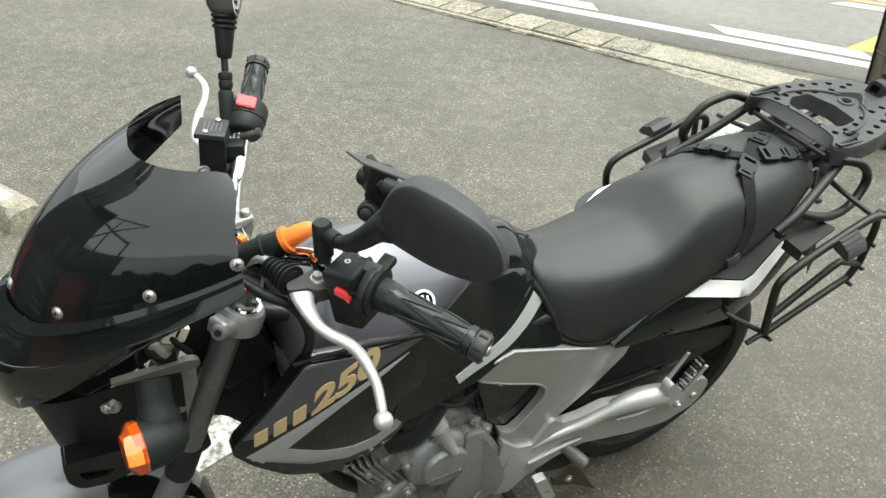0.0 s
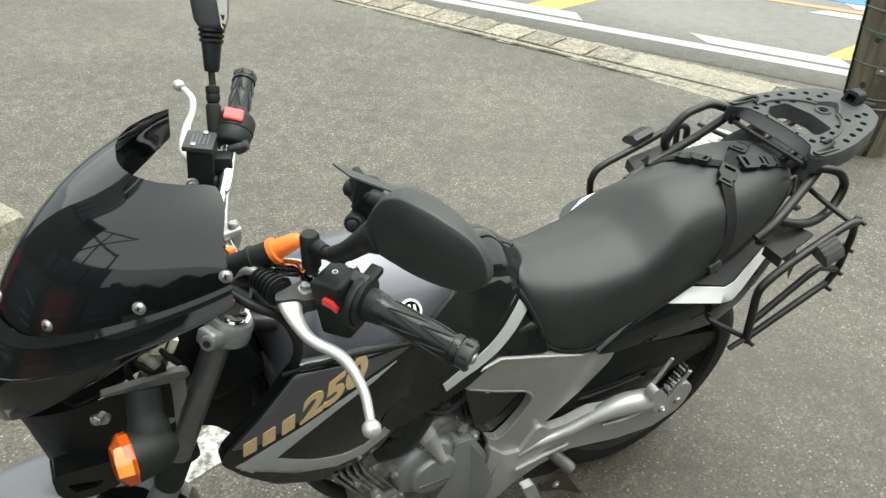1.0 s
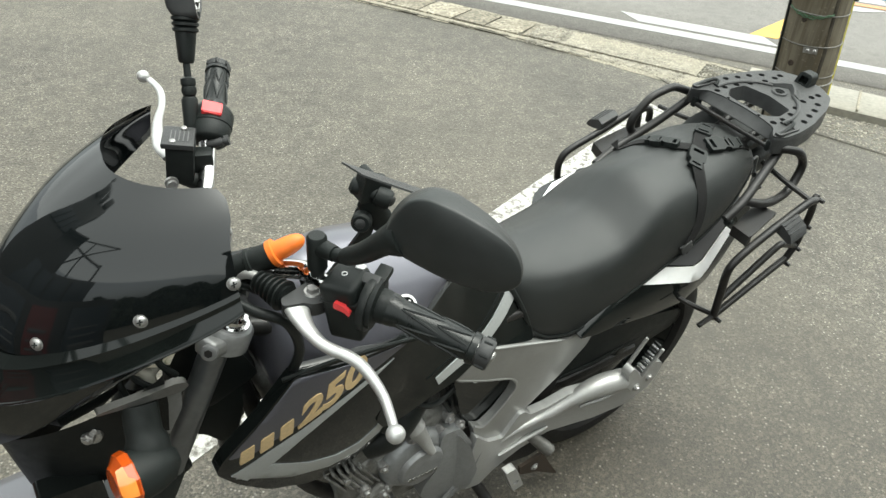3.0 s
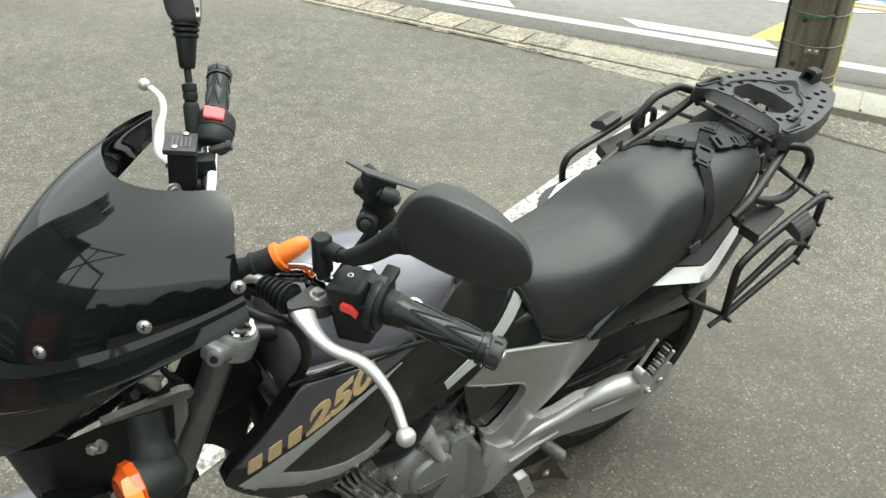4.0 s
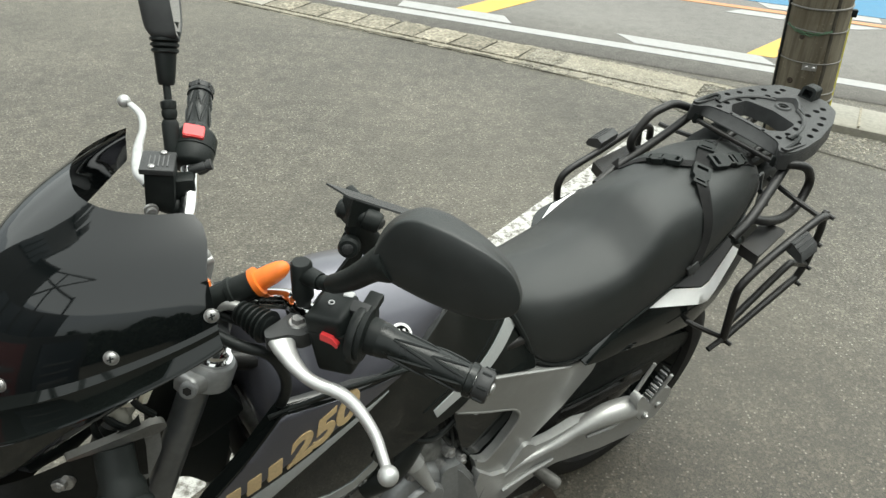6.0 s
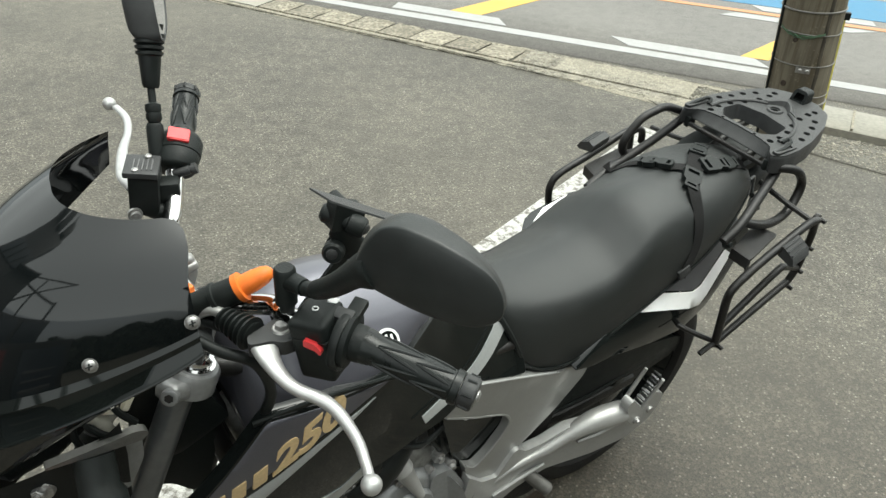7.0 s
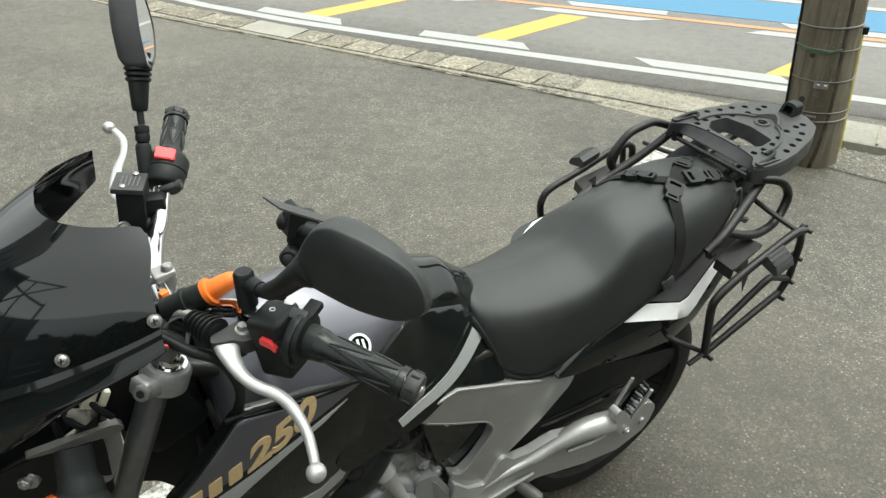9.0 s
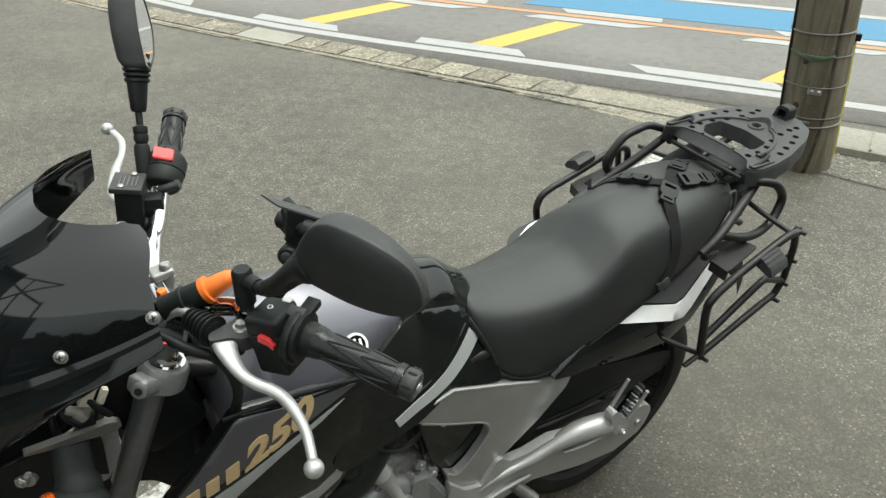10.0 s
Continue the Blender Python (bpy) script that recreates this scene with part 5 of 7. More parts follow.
box(bm, V(0.042, 0.156, 0.712), (0.034, 0.008, 0.022), (14, 20, 0), 0.002)
part("strap_hook", bm, GREYBLACK, strap, "black end clip")
bm = B()
band(bm, strap_run([(0.045, -0.122), (0.015, -0.085), (0.004, -0.045), (-0.010, 0.0), (-0.060, 0.034), (-0.130, 0.049), (-0.195, 0.054), (-0.225, 0.058)], 5), 0.026)
part("webbing", bm, WEB, strap)
buckle(strap, -0.020, 0.062, (0.74, 0.60), 0.062, 0.042)
buckle(strap, -0.130, -0.010, (-0.78, -0.40), 0.052, 0.040)
buckle(strap, 0.008, -0.040, (0.35, -0.9), 0.040, 0.034)
buckle(strap, -0.004, -0.012, (0.4, -0.9), 0.050, 0.030)
buckle(strap, -0.115, 0.046, (-0.97, 0.22), 0.066, 0.040)
buckle(strap, -0.165, 0.052, (-0.97, 0.12), 0.046, 0.036)

# ---- tail cowl ----
def tail_y(x, z):
    return 0.175 - 0.03 * max(0.0, (-0.02 - x) / 0.2) - 0.52 * max(0.0, z - 0.60) - 0.1 * max(0.0, 0.56 - z)


TAIL = [(0.36, 0.592), (0.253, 0.640), (0.185, 0.668), (0.127, 0.690), (0.06, 0.705), (-0.02, 0.725), (-0.10, 0.745), (-0.19, 0.735), (-0.235, 0.66), (-0.228, 0.63), (-0.132, 0.59), (-0.095, 0.553), (-0.006, 0.527), (0.099, 0.538), (0.249, 0.572), (0.30, 0.575)]
WHITE_BAND = [(0.185, 0.652), (0.127, 0.672), (-0.022, 0.630), (-0.057, 0.630), (-0.177, 0.666), (-0.202, 0.649), (-0.084, 0.606), (-0.047, 0.588), (0.004, 0.602)]
GREY_FIELD = [(0.118, 0.676), (-0.018, 0.6345), (-0.055, 0.635), (-0.172, 0.671), (-0.190, 0.70), (-0.116, 0.735), (-0.02, 0.715), (0.044, 0.698)]
for s in (1, -1):
    def tail_at(x, z, h):
        return (x, s * (tail_y(x, z) + h), z)

    bm = B()
    slab(bm, rounded(TAIL, 0.01, 3), [], lambda x, z: tail_at(x, z, -0.02), lambda x, z: tail_at(x, z, 0), 0.02)
    tail = part("tail_cowl", bm, GLOSS, bike, "gloss black tail cowl with white stripe", 60)
    bm = B()
    slab(bm, rounded(WHITE_BAND, 0.004), [], lambda x, z: tail_at(x, z, -0.002), lambda x, z: tail_at(x, z, 0.002), 0.02)
    part("white_stripe", bm, WHITE_STRIPE, tail, "white stripe", 60)
    bm = B()
    slab(bm, rounded(GREY_FIELD, 0.004), [], lambda x, z: tail_at(x, z, -0.002), lambda x, z: tail_at(x, z, 0.0014), 0.02)
    part("grey_field", bm, DARK_SILVER, tail, "dark silver field above the stripe", 60)

# tail lamp housing between the seat and the rack
bm = B()
rings = []
for x, w, lo, hi in ((-0.215, 0.078, 0.745, 0.812), (-0.25, 0.082, 0.748, 0.832), (-0.31, 0.078, 0.752, 0.838), (-0.37, 0.066, 0.760, 0.826), (-0.40, 0.050, 0.772, 0.806)):
    rings.append([V(x, w * math.copysign(abs(math.cos(a)) ** 0.6, math.cos(a)), (lo + hi) / 2 + (hi - lo) / 2 * math.copysign(abs(math.sin(a)) ** 0.6, math.sin(a))) for a in (2 * math.pi * k / 20 for k in range(20))])
skin(bm, rings)
tail_unit = part("tail_unit", bm, MATTE, bike, "black tail lamp housing", 60)
bm = B()
box(bm, (-0.398, 0, 0.790), (0.012, 0.075, 0.026), (0, 0, 0), 0.004)
part("tail_lamp", bm, RED_WIRE, tail_unit, "red tail lamp lens")
bm = B()
tube(bm, spline([(-0.20, 0.098, 0.848), (-0.235, 0.088, 0.840), (-0.252, 0.084, 0.815), (-0.250, 0.092, 0.785), (-0.235, 0.102, 0.762)], 5), 0.003, 6)
part("seat_trim", bm, GREYCAST, bike, "pale edge of the seat base")
bm = B()
slab(bm, rounded([(-0.150, -0.098), (-0.165, 0.060), (-0.300, 0.066), (-0.325, 0.0), (-0.318, -0.104), (-0.22, -0.112)], 0.012), [], lambda x, y: (x, y, 0.822 + 0.25 * (-0.16 - x)), lambda x, y: (x, y, 0.832 + 0.25 * (-0.16 - x) + 0.01 * math.cos(14 * y)), 0.03)
part("tail_cover", bm, MATTE, bike, "black cover between the seat and the rack", 60)
for pts in ([(-0.225, 0.105, 0.80), (-0.262, 0.100, 0.785), (-0.285, 0.090, 0.76)], [(-0.215, 0.118, 0.775), (-0.25, 0.118, 0.765), (-0.278, 0.10, 0.74)]):
    bm = B()
    tube(bm, spline(pts, 5), 0.006, 8)
    part("cable", bm, RUBBER, bike)

# the far cowl's upper face, seen past the seat
bm = B()
slab(bm, rounded([(0.253, -0.147), (0.222, -0.175), (0.186, -0.193), (0.132, -0.202), (0.03, -0.213), (-0.02, -0.195), (-0.02, -0.120), (0.25, -0.115)], 0.006), [], lambda x, y: (x, y, 0.640), lambda x, y: (x, y, 0.706 + 0.10 * (y + 0.16)), 0.03)
upper = part("upper_face", bm, GLOSS, tail, "gloss black upper face of the cowl", 60)
bm = B()
slab(bm, rounded([(0.213, -0.154), (0.150, -0.190), (0.050, -0.208), (0.143, -0.164)], 0.003), [], lambda x, y: (x, y, 0.704 + 0.10 * (y + 0.16)), lambda x, y: (x, y, 0.7085 + 0.10 * (y + 0.16)), 0.03)
part("white_stripe", bm, WHITE_STRIPE, tail, "white stripe", 60)

# ---- rear rack: grab loops, bars and top-case plate ----
bm = B()
tube(bm, spline([(-0.042, 0.172, 0.776), (-0.088, 0.170, 0.802), (-0.165, 0.150, 0.838), (-0.262, 0.122, 0.885)], 5), 0.011, 12)
rack = part("rear_rack", bm, STEELBLACK, bike, "black tubular steel rear rack")
bm = B()
tube(bm, spline([(0.055, -0.150, 0.758), (-0.02, -0.158, 0.784), (-0.090, -0.156, 0.808), (-0.157, -0.150, 0.838), (-0.240, -0.136, 0.892)], 5), 0.011, 12)
part("stay", bm, STEELBLACK, rack)
bm = B()
lathe(bm, (-0.052, 0.172, 0.770), (-0.052, 0.187, 0.774), ((0, 0.012), (0.5, 0.012), (0.52, 0.008), (1, 0.006)), 12)
part("bolt", bm, MATTE, rack)
for loop in ([(-0.225, 0.135, 0.893), (-0.268, 0.160, 0.886), (-0.304, 0.166, 0.846), (-0.293, 0.172, 0.808), (-0.255, 0.180, 0.785), (-0.205, 0.182, 0.778), (-0.150, 0.180, 0.790), (-0.100, 0.168, 0.806)],
             [(-0.242, -0.150, 0.893), (-0.195, -0.168, 0.908), (-0.150, -0.170, 0.905), (-0.107, -0.170, 0.893), (-0.068, -0.170, 0.852), (-0.066, -0.170, 0.824), (-0.086, -0.168, 0.804), (-0.120, -0.158, 0.810)]):
    bm = B()
    tube(bm, spline(loop, 6), 0.0105, 12)
    part("grab_loop", bm, STEELBLACK, rack, "bent black tube loop")
for pts in ([(-0.24, -0.13, 0.905), (-0.25, 0, 0.912), (-0.26, 0.13, 0.905)], [(-0.40, -0.11, 0.905), (-0.41, 0.0, 0.912), (-0.42, 0.11, 0.905)], [(-0.20, 0.04, 0.84), (-0.33, 0.04, 0.89), (-0.45, 0.035, 0.905)], [(-0.20, -0.04, 0.84), (-0.33, -0.04, 0.89), (-0.45, -0.035, 0.905)]):
    bm = B()
    tube(bm, spline(pts, 5), 0.010, 10)
    part("cross_bar", bm, STEELBLACK, rack)
bm = B()
tube(bm, [(-0.214, 0.130, 0.888), (-0.214, -0.130, 0.888)], 0.006, 8)
part("front_rod", bm, STEELBLACK, rack)
for y in (0.112, -0.112):
    bm = B()
    box(bm, (-0.222, y, 0.892), (0.030, 0.012, 0.026), (0, 0, 0), 0.003)
    part("rod_clip", bm, MATTE, rack)

half = [(-0.238, 0.060), (-0.230, 0.098), (-0.206, 0.112), (-0.196, 0.124), (-0.222, 0.140), (-0.270, 0.142), (-0.335, 0.135), (-0.430, 0.109), (-0.487, 0.080), (-0.511, 0.036)]
PLATE = rounded(half + [(x, -y) for x, y in reversed(half)] + [(-0.241, 0.0)], 0.012, 4)
HOLES = [rounded([(-0.252, 0.052), (-0.249, 0.0), (-0.252, -0.052), (-0.284, -0.074), (-0.334, -0.068), (-0.346, 0.0), (-0.334, 0.068), (-0.284, 0.074)], 0.008)]
for x, y in ((-0.248, 0.084), (-0.280, 0.087), (-0.319, 0.081), (-0.357, 0.068), (-0.322, 0.117), (-0.357, 0.107), (-0.392, 0.098), (-0.425, 0.084), (-0.403, 0.057), (-0.441, 0.055), (-0.466, 0.057)):
    HOLES += [circle(x, y, 0.0080, 10), circle(x, -y, 0.0080, 10)]
for y in (0.045, -0.045):
    HOLES.append(circle(-0.2425, y, 0.0045, 8))
HOLES.append(circle(-0.384, 0.0, 0.0095, 12))


def plate_top(x, y):
    return 0.934 - 0.16 * y * y - 0.035 * (x + 0.36)


def skirt_at(x, y, k, w, dz):
    """A place on the plate's rim: k widens it, w draws the hollow front forward to the lower front edge."""
    f = min(1.0, max(0.0, (0.128 - abs(y)) / 0.02)) * w if x > -0.245 else 0.0
    px, py = -0.36 + (x + 0.36) * k, y * k
    return V(px + (-0.216 - px) * f, py, plate_top(x, y) + dz * (1 - 0.42 * f))


bm = B()
slab(bm, PLATE, HOLES, lambda x, y: (x, y, plate_top(x, y) - 0.010), lambda x, y: (x, y, plate_top(x, y)), 0.03)
plate = part("top_case_plate", bm, GREYBLACK, bike, "black plastic top-case mounting plate full of holes", 50)
bm = B()
skin(bm, [[skirt_at(x, y, k, w, dz) for x, y in PLATE] for k, w, dz in ((0.985, 0, -0.001), (1.0, 0.02, -0.003), (1.010, 0.12, -0.009), (1.024, 0.9, -0.036), (1.024, 1.0, -0.042), (1.00, 1.0, -0.044), (0.985, 0.3, -0.012))], True, False, True)
part("skirt", bm, GREYBLACK, plate, "", 50)
bm = B()
hw = HOLES[0]
skin(bm, [[V(-0.298 + (x + 0.298) * k, y * k, plate_top(x, y) + dz) for x, y in hw] for k, dz in ((1.03, 0.0), (1.0, 0.0005), (0.86, -0.034), (0.84, -0.034))], True, False)
part("window_rim", bm, GREYBLACK, plate, "sloping wall of the opening")
# raised arc behind the opening and the hood before the catch
bm = B()
tube(bm, spline([V(x, y, plate_top(x, y) + 0.001) for x, y in ((-0.262, -0.096), (-0.300, -0.096), (-0.345, -0.082), (-0.380, -0.057), (-0.398, -0.030))], 5), 0.0045, 8)
part("ridge", bm, GREYBLACK, plate)
bm = B()
tube(bm, spline([V(x, y, plate_top(x, y) + 0.001) for x, y in ((-0.262, 0.096), (-0.300, 0.096), (-0.345, 0.082), (-0.380, 0.057), (-0.398, 0.030))], 5), 0.0045, 8)
part("ridge", bm, GREYBLACK, plate)
bm = B()
T = lambda x, y, h: V(x, y, plate_top(x, y) + h)
skin(bm, [[T(-0.398, 0.050, 0.0), T(-0.398, 0.036, 0.007), T(-0.398, 0.031, 0.007), T(-0.398, 0.027, -0.001)], [T(-0.430, 0.026, 0.0), T(-0.424, 0.018, 0.010), T(-0.420, 0.015, 0.010), T(-0.414, 0.012, -0.001)], [T(-0.446, 0.0, 0.0), T(-0.436, 0.0, 0.012), T(-0.430, 0.0, 0.012), T(-0.422, 0.0, -0.001)], [T(-0.430, -0.026, 0.0), T(-0.424, -0.018, 0.010), T(-0.420, -0.015, 0.010), T(-0.414, -0.012, -0.001)], [T(-0.398, -0.050, 0.0), T(-0.398, -0.036, 0.007), T(-0.398, -0.031, 0.007), T(-0.398, -0.027, -0.001)]])
part("hood", bm, GREYBLACK, plate)
bm = B()
skin(bm, [[T(-0.384 + r * math.cos(2 * math.pi * k / 18), r * math.sin(2 * math.pi * k / 18), h) for k in range(18)] for r, h in ((0.0205, 0.0), (0.018, 0.004), (0.0125, 0.004), (0.0095, -0.008))], True, False)
part("boss", bm, GREYBLACK, plate)
# catch: a small upright hollow housing at the rear
bm = B()
ring = rounded([(-0.020, 0.0), (0.020, 0.0), (0.018, 0.028), (0.011, 0.033), (-0.011, 0.033), (-0.018, 0.028)], 0.004, 3)
hollow = rounded([(-0.012, 0.007), (0.012, 0.007), (0.011, 0.025), (-0.011, 0.025)], 0.003, 3)
slab(bm, ring, [hollow], lambda y, z: (-0.508 - 0.1 * z, y, 0.934 + z), lambda y, z: (-0.472 - 0.35 * z, y, 0.934 + z))
slab(bm, hollow, [], lambda y, z: (-0.505 - 0.1 * z, y, 0.934 + z), lambda y, z: (-0.499 - 0.1 * z, y, 0.934 + z))
part("catch", bm, MATTE, plate, "upright hollow black catch")
for s in (1, -1):
    bm = B()
    outer = rounded([(-0.206, s * 0.116), (-0.206, s * 0.133), (-0.282, s * 0.135), (-0.282, s * 0.112)], 0.008)
    slot = rounded([(-0.214, s * 0.121), (-0.214, s * 0.127), (-0.268, s * 0.130), (-0.268, s * 0.120)], 0.003)
    slab(bm, outer, [slot], lambda x, y: T(x, y, -0.002), lambda x, y: T(x, y, 0.006 if x > -0.25 else 0.003))
    part("hook_track", bm, GREYBLACK, plate, "raised track with a slot")
    bm = B()
    tube(bm, spline([T(-0.212, s * 0.124, 0.002), T(-0.245, s * 0.124, 0.006), T(-0.272, s * 0.118, 0.010), T(-0.276, s * 0.108, 0.008), T(-0.264, s * 0.104, 0.002)], 4), 0.0045, 8)
    part("hook", bm, MATTE, plate, "raised black hook")

# ---- side racks for panniers ----
for s in (1, -1):
    y0 = 0.245
    if s > 0:
        frame_pts = [(-0.277, 0.800), (-0.235, 0.802), (-0.125, 0.764), (-0.060, 0.736), (-0.018, 0.708), (-0.010, 0.680), (-0.024, 0.620), (-0.045, 0.530)]
        rails = [[(-0.268, 0.801), (-0.284, 0.760), (-0.291, 0.705), (-0.295, 0.660), (-0.280, 0.618)], [(-0.045, 0.528), (-0.160, 0.573), (-0.280, 0.618)], [(-0.034, 0.584), (-0.110, 0.633), (-0.198, 0.686), (-0.225, 0.684), (-0.293, 0.655)]]
        studs = [(-0.060, 0.512), (-0.285, 0.602), (-0.297, 0.648), (-0.283, 0.802), (-0.291, 0.720)]
    else:
        frame_pts = [(-0.185, 0.812), (-0.141, 0.802), (-0.045, 0.772), (0.052, 0.745), (0.077, 0.718), (0.076, 0.680), (0.055, 0.61), (0.03, 0.545)]
        rails = [[(-0.185, 0.812), (-0.200, 0.74), (-0.205, 0.65)], [(0.03, 0.545), (-0.09, 0.60), (-0.205, 0.65)]]
        studs = [(0.02, 0.53), (-0.205, 0.64)]
    bm = B()
    tube(bm, spline([(x, s * y0, z) for x, z in frame_pts], 5), 0.0095, 10)
    side = part("side_rack", bm, STEELBLACK, bike, "black steel pannier frame")
    for pts in rails:
        bm = B()
        tube(bm, spline([(x, s * y0, z) for x, z in pts], 5), 0.0085, 10)
        part("rail", bm, STEELBLACK, side)
    x0, z0 = frame_pts[-1]
    for pts in ([(x0, s * y0, z0), (x0 + 0.05, s * 0.19, z0 + 0.02), (x0 + 0.075, s * 0.12, z0 + 0.03)], [(x0 + 0.003, s * y0, z0), (x0 + 0.046, s * 0.242, z0 - 0.018)], [(-0.262, s * 0.240, 0.800), (-0.25, s * 0.17, 0.815), (-0.245, s * 0.10, 0.830)]):
        bm = B()
        tube(bm, spline(pts, 5), 0.0065, 8)
        part("brace", bm, STEELBLACK, side)
    for x, z in studs:
        bm = B()
        lathe(bm, (x, s * (y0 - 0.012), z), (x, s * (y0 + 0.016), z), ((0, 0.009), (0.4, 0.010), (0.42, 0.006), (1, 0.005)), 8)
        part("stud", bm, STEELBLACK, side)
    mount = [(-0.071, 0.184), (-0.069, 0.232), (-0.190, 0.212), (-0.178, 0.160)] if s > 0 else [(0.0, 0.175), (-0.015, 0.226), (-0.135, 0.232), (-0.120, 0.170)]
    lift = 0.758 if s > 0 else 0.768
    bm = B()
    slab(bm, rounded(mount, 0.007), [], lambda x, y: (x, s * y, lift - 0.10 * (x + 0.13)), lambda x, y: (x, s * y, lift + 0.006 - 0.10 * (x + 0.13)))
    (ax, ay), (bx, by) = mount[0], mount[1]
    slab(bm, [(0, 0), (1, 0), (1, -0.026), (0, -0.026)], [], lambda a, h: (ax + (bx - ax) * a, s * (ay + (by - ay) * a), lift + 0.006 + h - 0.10 * (ax + 0.13)), lambda a, h: (ax + 0.005 + (bx - ax) * a, s * (ay + (by - ay) * a), lift + 0.006 + h - 0.10 * (ax + 0.13)))
    part("mount_plate", bm, STEELBLACK, side, "flat black mounting plate")
    # latch pad: a tilted ribbed wedge clipped on the rail
    c = V(-0.168, 0.262, 0.772) if s > 0 else V(-0.070, -0.262, 0.796)
    bm = B()
    wide = 0.025 if s > 0 else 0.027
    sect = [(-0.022, 0.010), (-0.006, 0.016), (0.022, 0.002), (0.030, -0.014), (0.022, -0.018), (-0.010, -0.010), (-0.022, -0.004)]
    skin(bm, [[c + V(a, s * y, z - 0.30 * a) for y, z in sect] for a in (-wide, -wide * 0.9, 0, wide * 0.9, wide)])
    pad = part("latch_pad", bm, GREYBLACK, side, "black plastic latch pad")
    for y, z in ((-0.002, 0.0145), (0.008, 0.0095), (0.018, 0.0045)):
        bm = B()
        tube(bm, [c + V(a, s * y, z - 0.30 * a) for a in (-wide * 0.9, wide * 0.9)], 0.0022, 6)
        part("pad_rib", bm, GREYBLACK, pad)
bm = B()
tube(bm, spline([(-0.108, -0.20, 0.795), (-0.115, -0.20, 0.828), (-0.142, -0.20, 0.843), (-0.168, -0.20, 0.830), (-0.176, -0.20, 0.798)], 5), 0.009, 10)
part("ring", bm, STEELBLACK, rack, "round bent tube end")

# ---- front end: fork, yoke, fender ----
for s in (1, -1):
    bm = B()
    lathe(bm, (1.072, s * 0.098, 0.985), (1.235, s * 0.098, 0.60), ((0, 0.021), (1, 0.021)), 20)
    stan = part("fork_tube", bm, FORKTUBE, bike, "dark grey metal fork tube")
    bm = B()
    lathe(bm, (1.205, s * 0.098, 0.672), (1.235, s * 0.098, 0.600), ((0, 0.022), (0.1, 0.025), (0.8, 0.025), (1, 0.022)), 20)
    part("lower_yoke_clamp", bm, MATTE, stan)
    bm = B()
    lathe(bm, (1.232, s * 0.098, 0.605), (1.395, s * 0.098, 0.29), ((0, 0.024), (0.5, 0.024), (0.52, 0.030), (1, 0.032)), 20)
    part("fork_leg", bm, FENDER, stan, "silver-grey lower fork leg")
bm = B()
slab(bm, rounded([(1.10, 0.090), (1.055, 0.095), (1.035, 0.05), (1.03, 0.0), (1.035, -0.05), (1.055, -0.095), (1.10, -0.090), (1.10, 0.0)], 0.02), [], lambda x, y: (x, y, 0.915 - 0.42 * (x - 1.09)), lambda x, y: (x, y, 0.940 - 0.42 * (x - 1.09)))
yoke = part("top_yoke", bm, GREYCAST, bike, "cast silver top fork yoke")
for s in (1, -1):
    bm = B()
    lathe(bm, (1.096, s * 0.104, 0.912), (1.082, s * 0.104, 0.946), ((0, 0.032), (0.08, 0.035), (0.85, 0.035), (1, 0.031)), 28)
    clamp = part("yoke_clamp", bm, GREYCAST, yoke, "rounded cast clamp")
    bm = B()
    box(bm, (1.114, s * 0.122, 0.936), (0.048, 0.036, 0.028), (0, -23, s * 25), 0.011, 3)
    part("clamp_lug", bm, GREYCAST, clamp)
    bm = B()
    d = V(0.55, s * 0.75, 0.36).normalized()
    c = V(1.114, s * 0.122, 0.936) + d * 0.0255
    lathe(bm, c - d * 0.006, c + d * 0.0045, ((0, 0.0115), (0.9, 0.0115), (1, 0.0095), (0.98, 0.0072)), 18)
    part("pinch_bolt", bm, GREYCAST, clamp, "socket-head bolt")
    bm = B()
    lathe(bm, c, c + d * 0.0050, ((0, 0.0062), (1, 0.0062)), 6)
    part("socket", bm, STEELBLACK, clamp)
    bm = B()
    lathe(bm, (1.085, s * 0.102, 0.938), (1.072, s * 0.102, 0.972), ((0, 0.027), (0.35, 0.027), (0.37, 0.022), (0.62, 0.022), (0.64, 0.016), (1, 0.015)), 24)
    part("fork_cap", bm, CHROME, yoke, "chrome hexagonal fork cap")
bm = B()
box(bm, (1.20, 0.0, 0.65), (0.055, 0.20, 0.040), (0, 24, 0), 0.012)
part("lower_yoke", bm, MATTE, bike)
bm = B()
rings = []
for a in range(14, 105, 6):
    r = radians(a)
    R = 0.318
    w = 0.075 * min(1.0, 0.6 + 0.4 * math.sin(r))
    x, z = 1.42 + R * math.cos(r), 0.290 + R * math.sin(r)
    ux, uz = math.cos(r), math.sin(r)
    rings.append([V(x - 0.06 * ux, -w * 1.05, z - 0.06 * uz), V(x - 0.02 * ux, -w, z - 0.02 * uz), V(x, -w * 0.6, z), V(x + 0.006 * ux, 0, z + 0.006 * uz), V(x, w * 0.6, z), V(x - 0.02 * ux, w, z - 0.02 * uz), V(x - 0.06 * ux, w * 1.05, z - 0.06 * uz)])
skin(bm, rings, False, False)
bmesh.ops.solidify(bm, geom=list(bm.faces), thickness=0.004)
part("front_fender", bm, FENDER, bike, "silver-grey front fender", 60)
bm = B()
rings = []
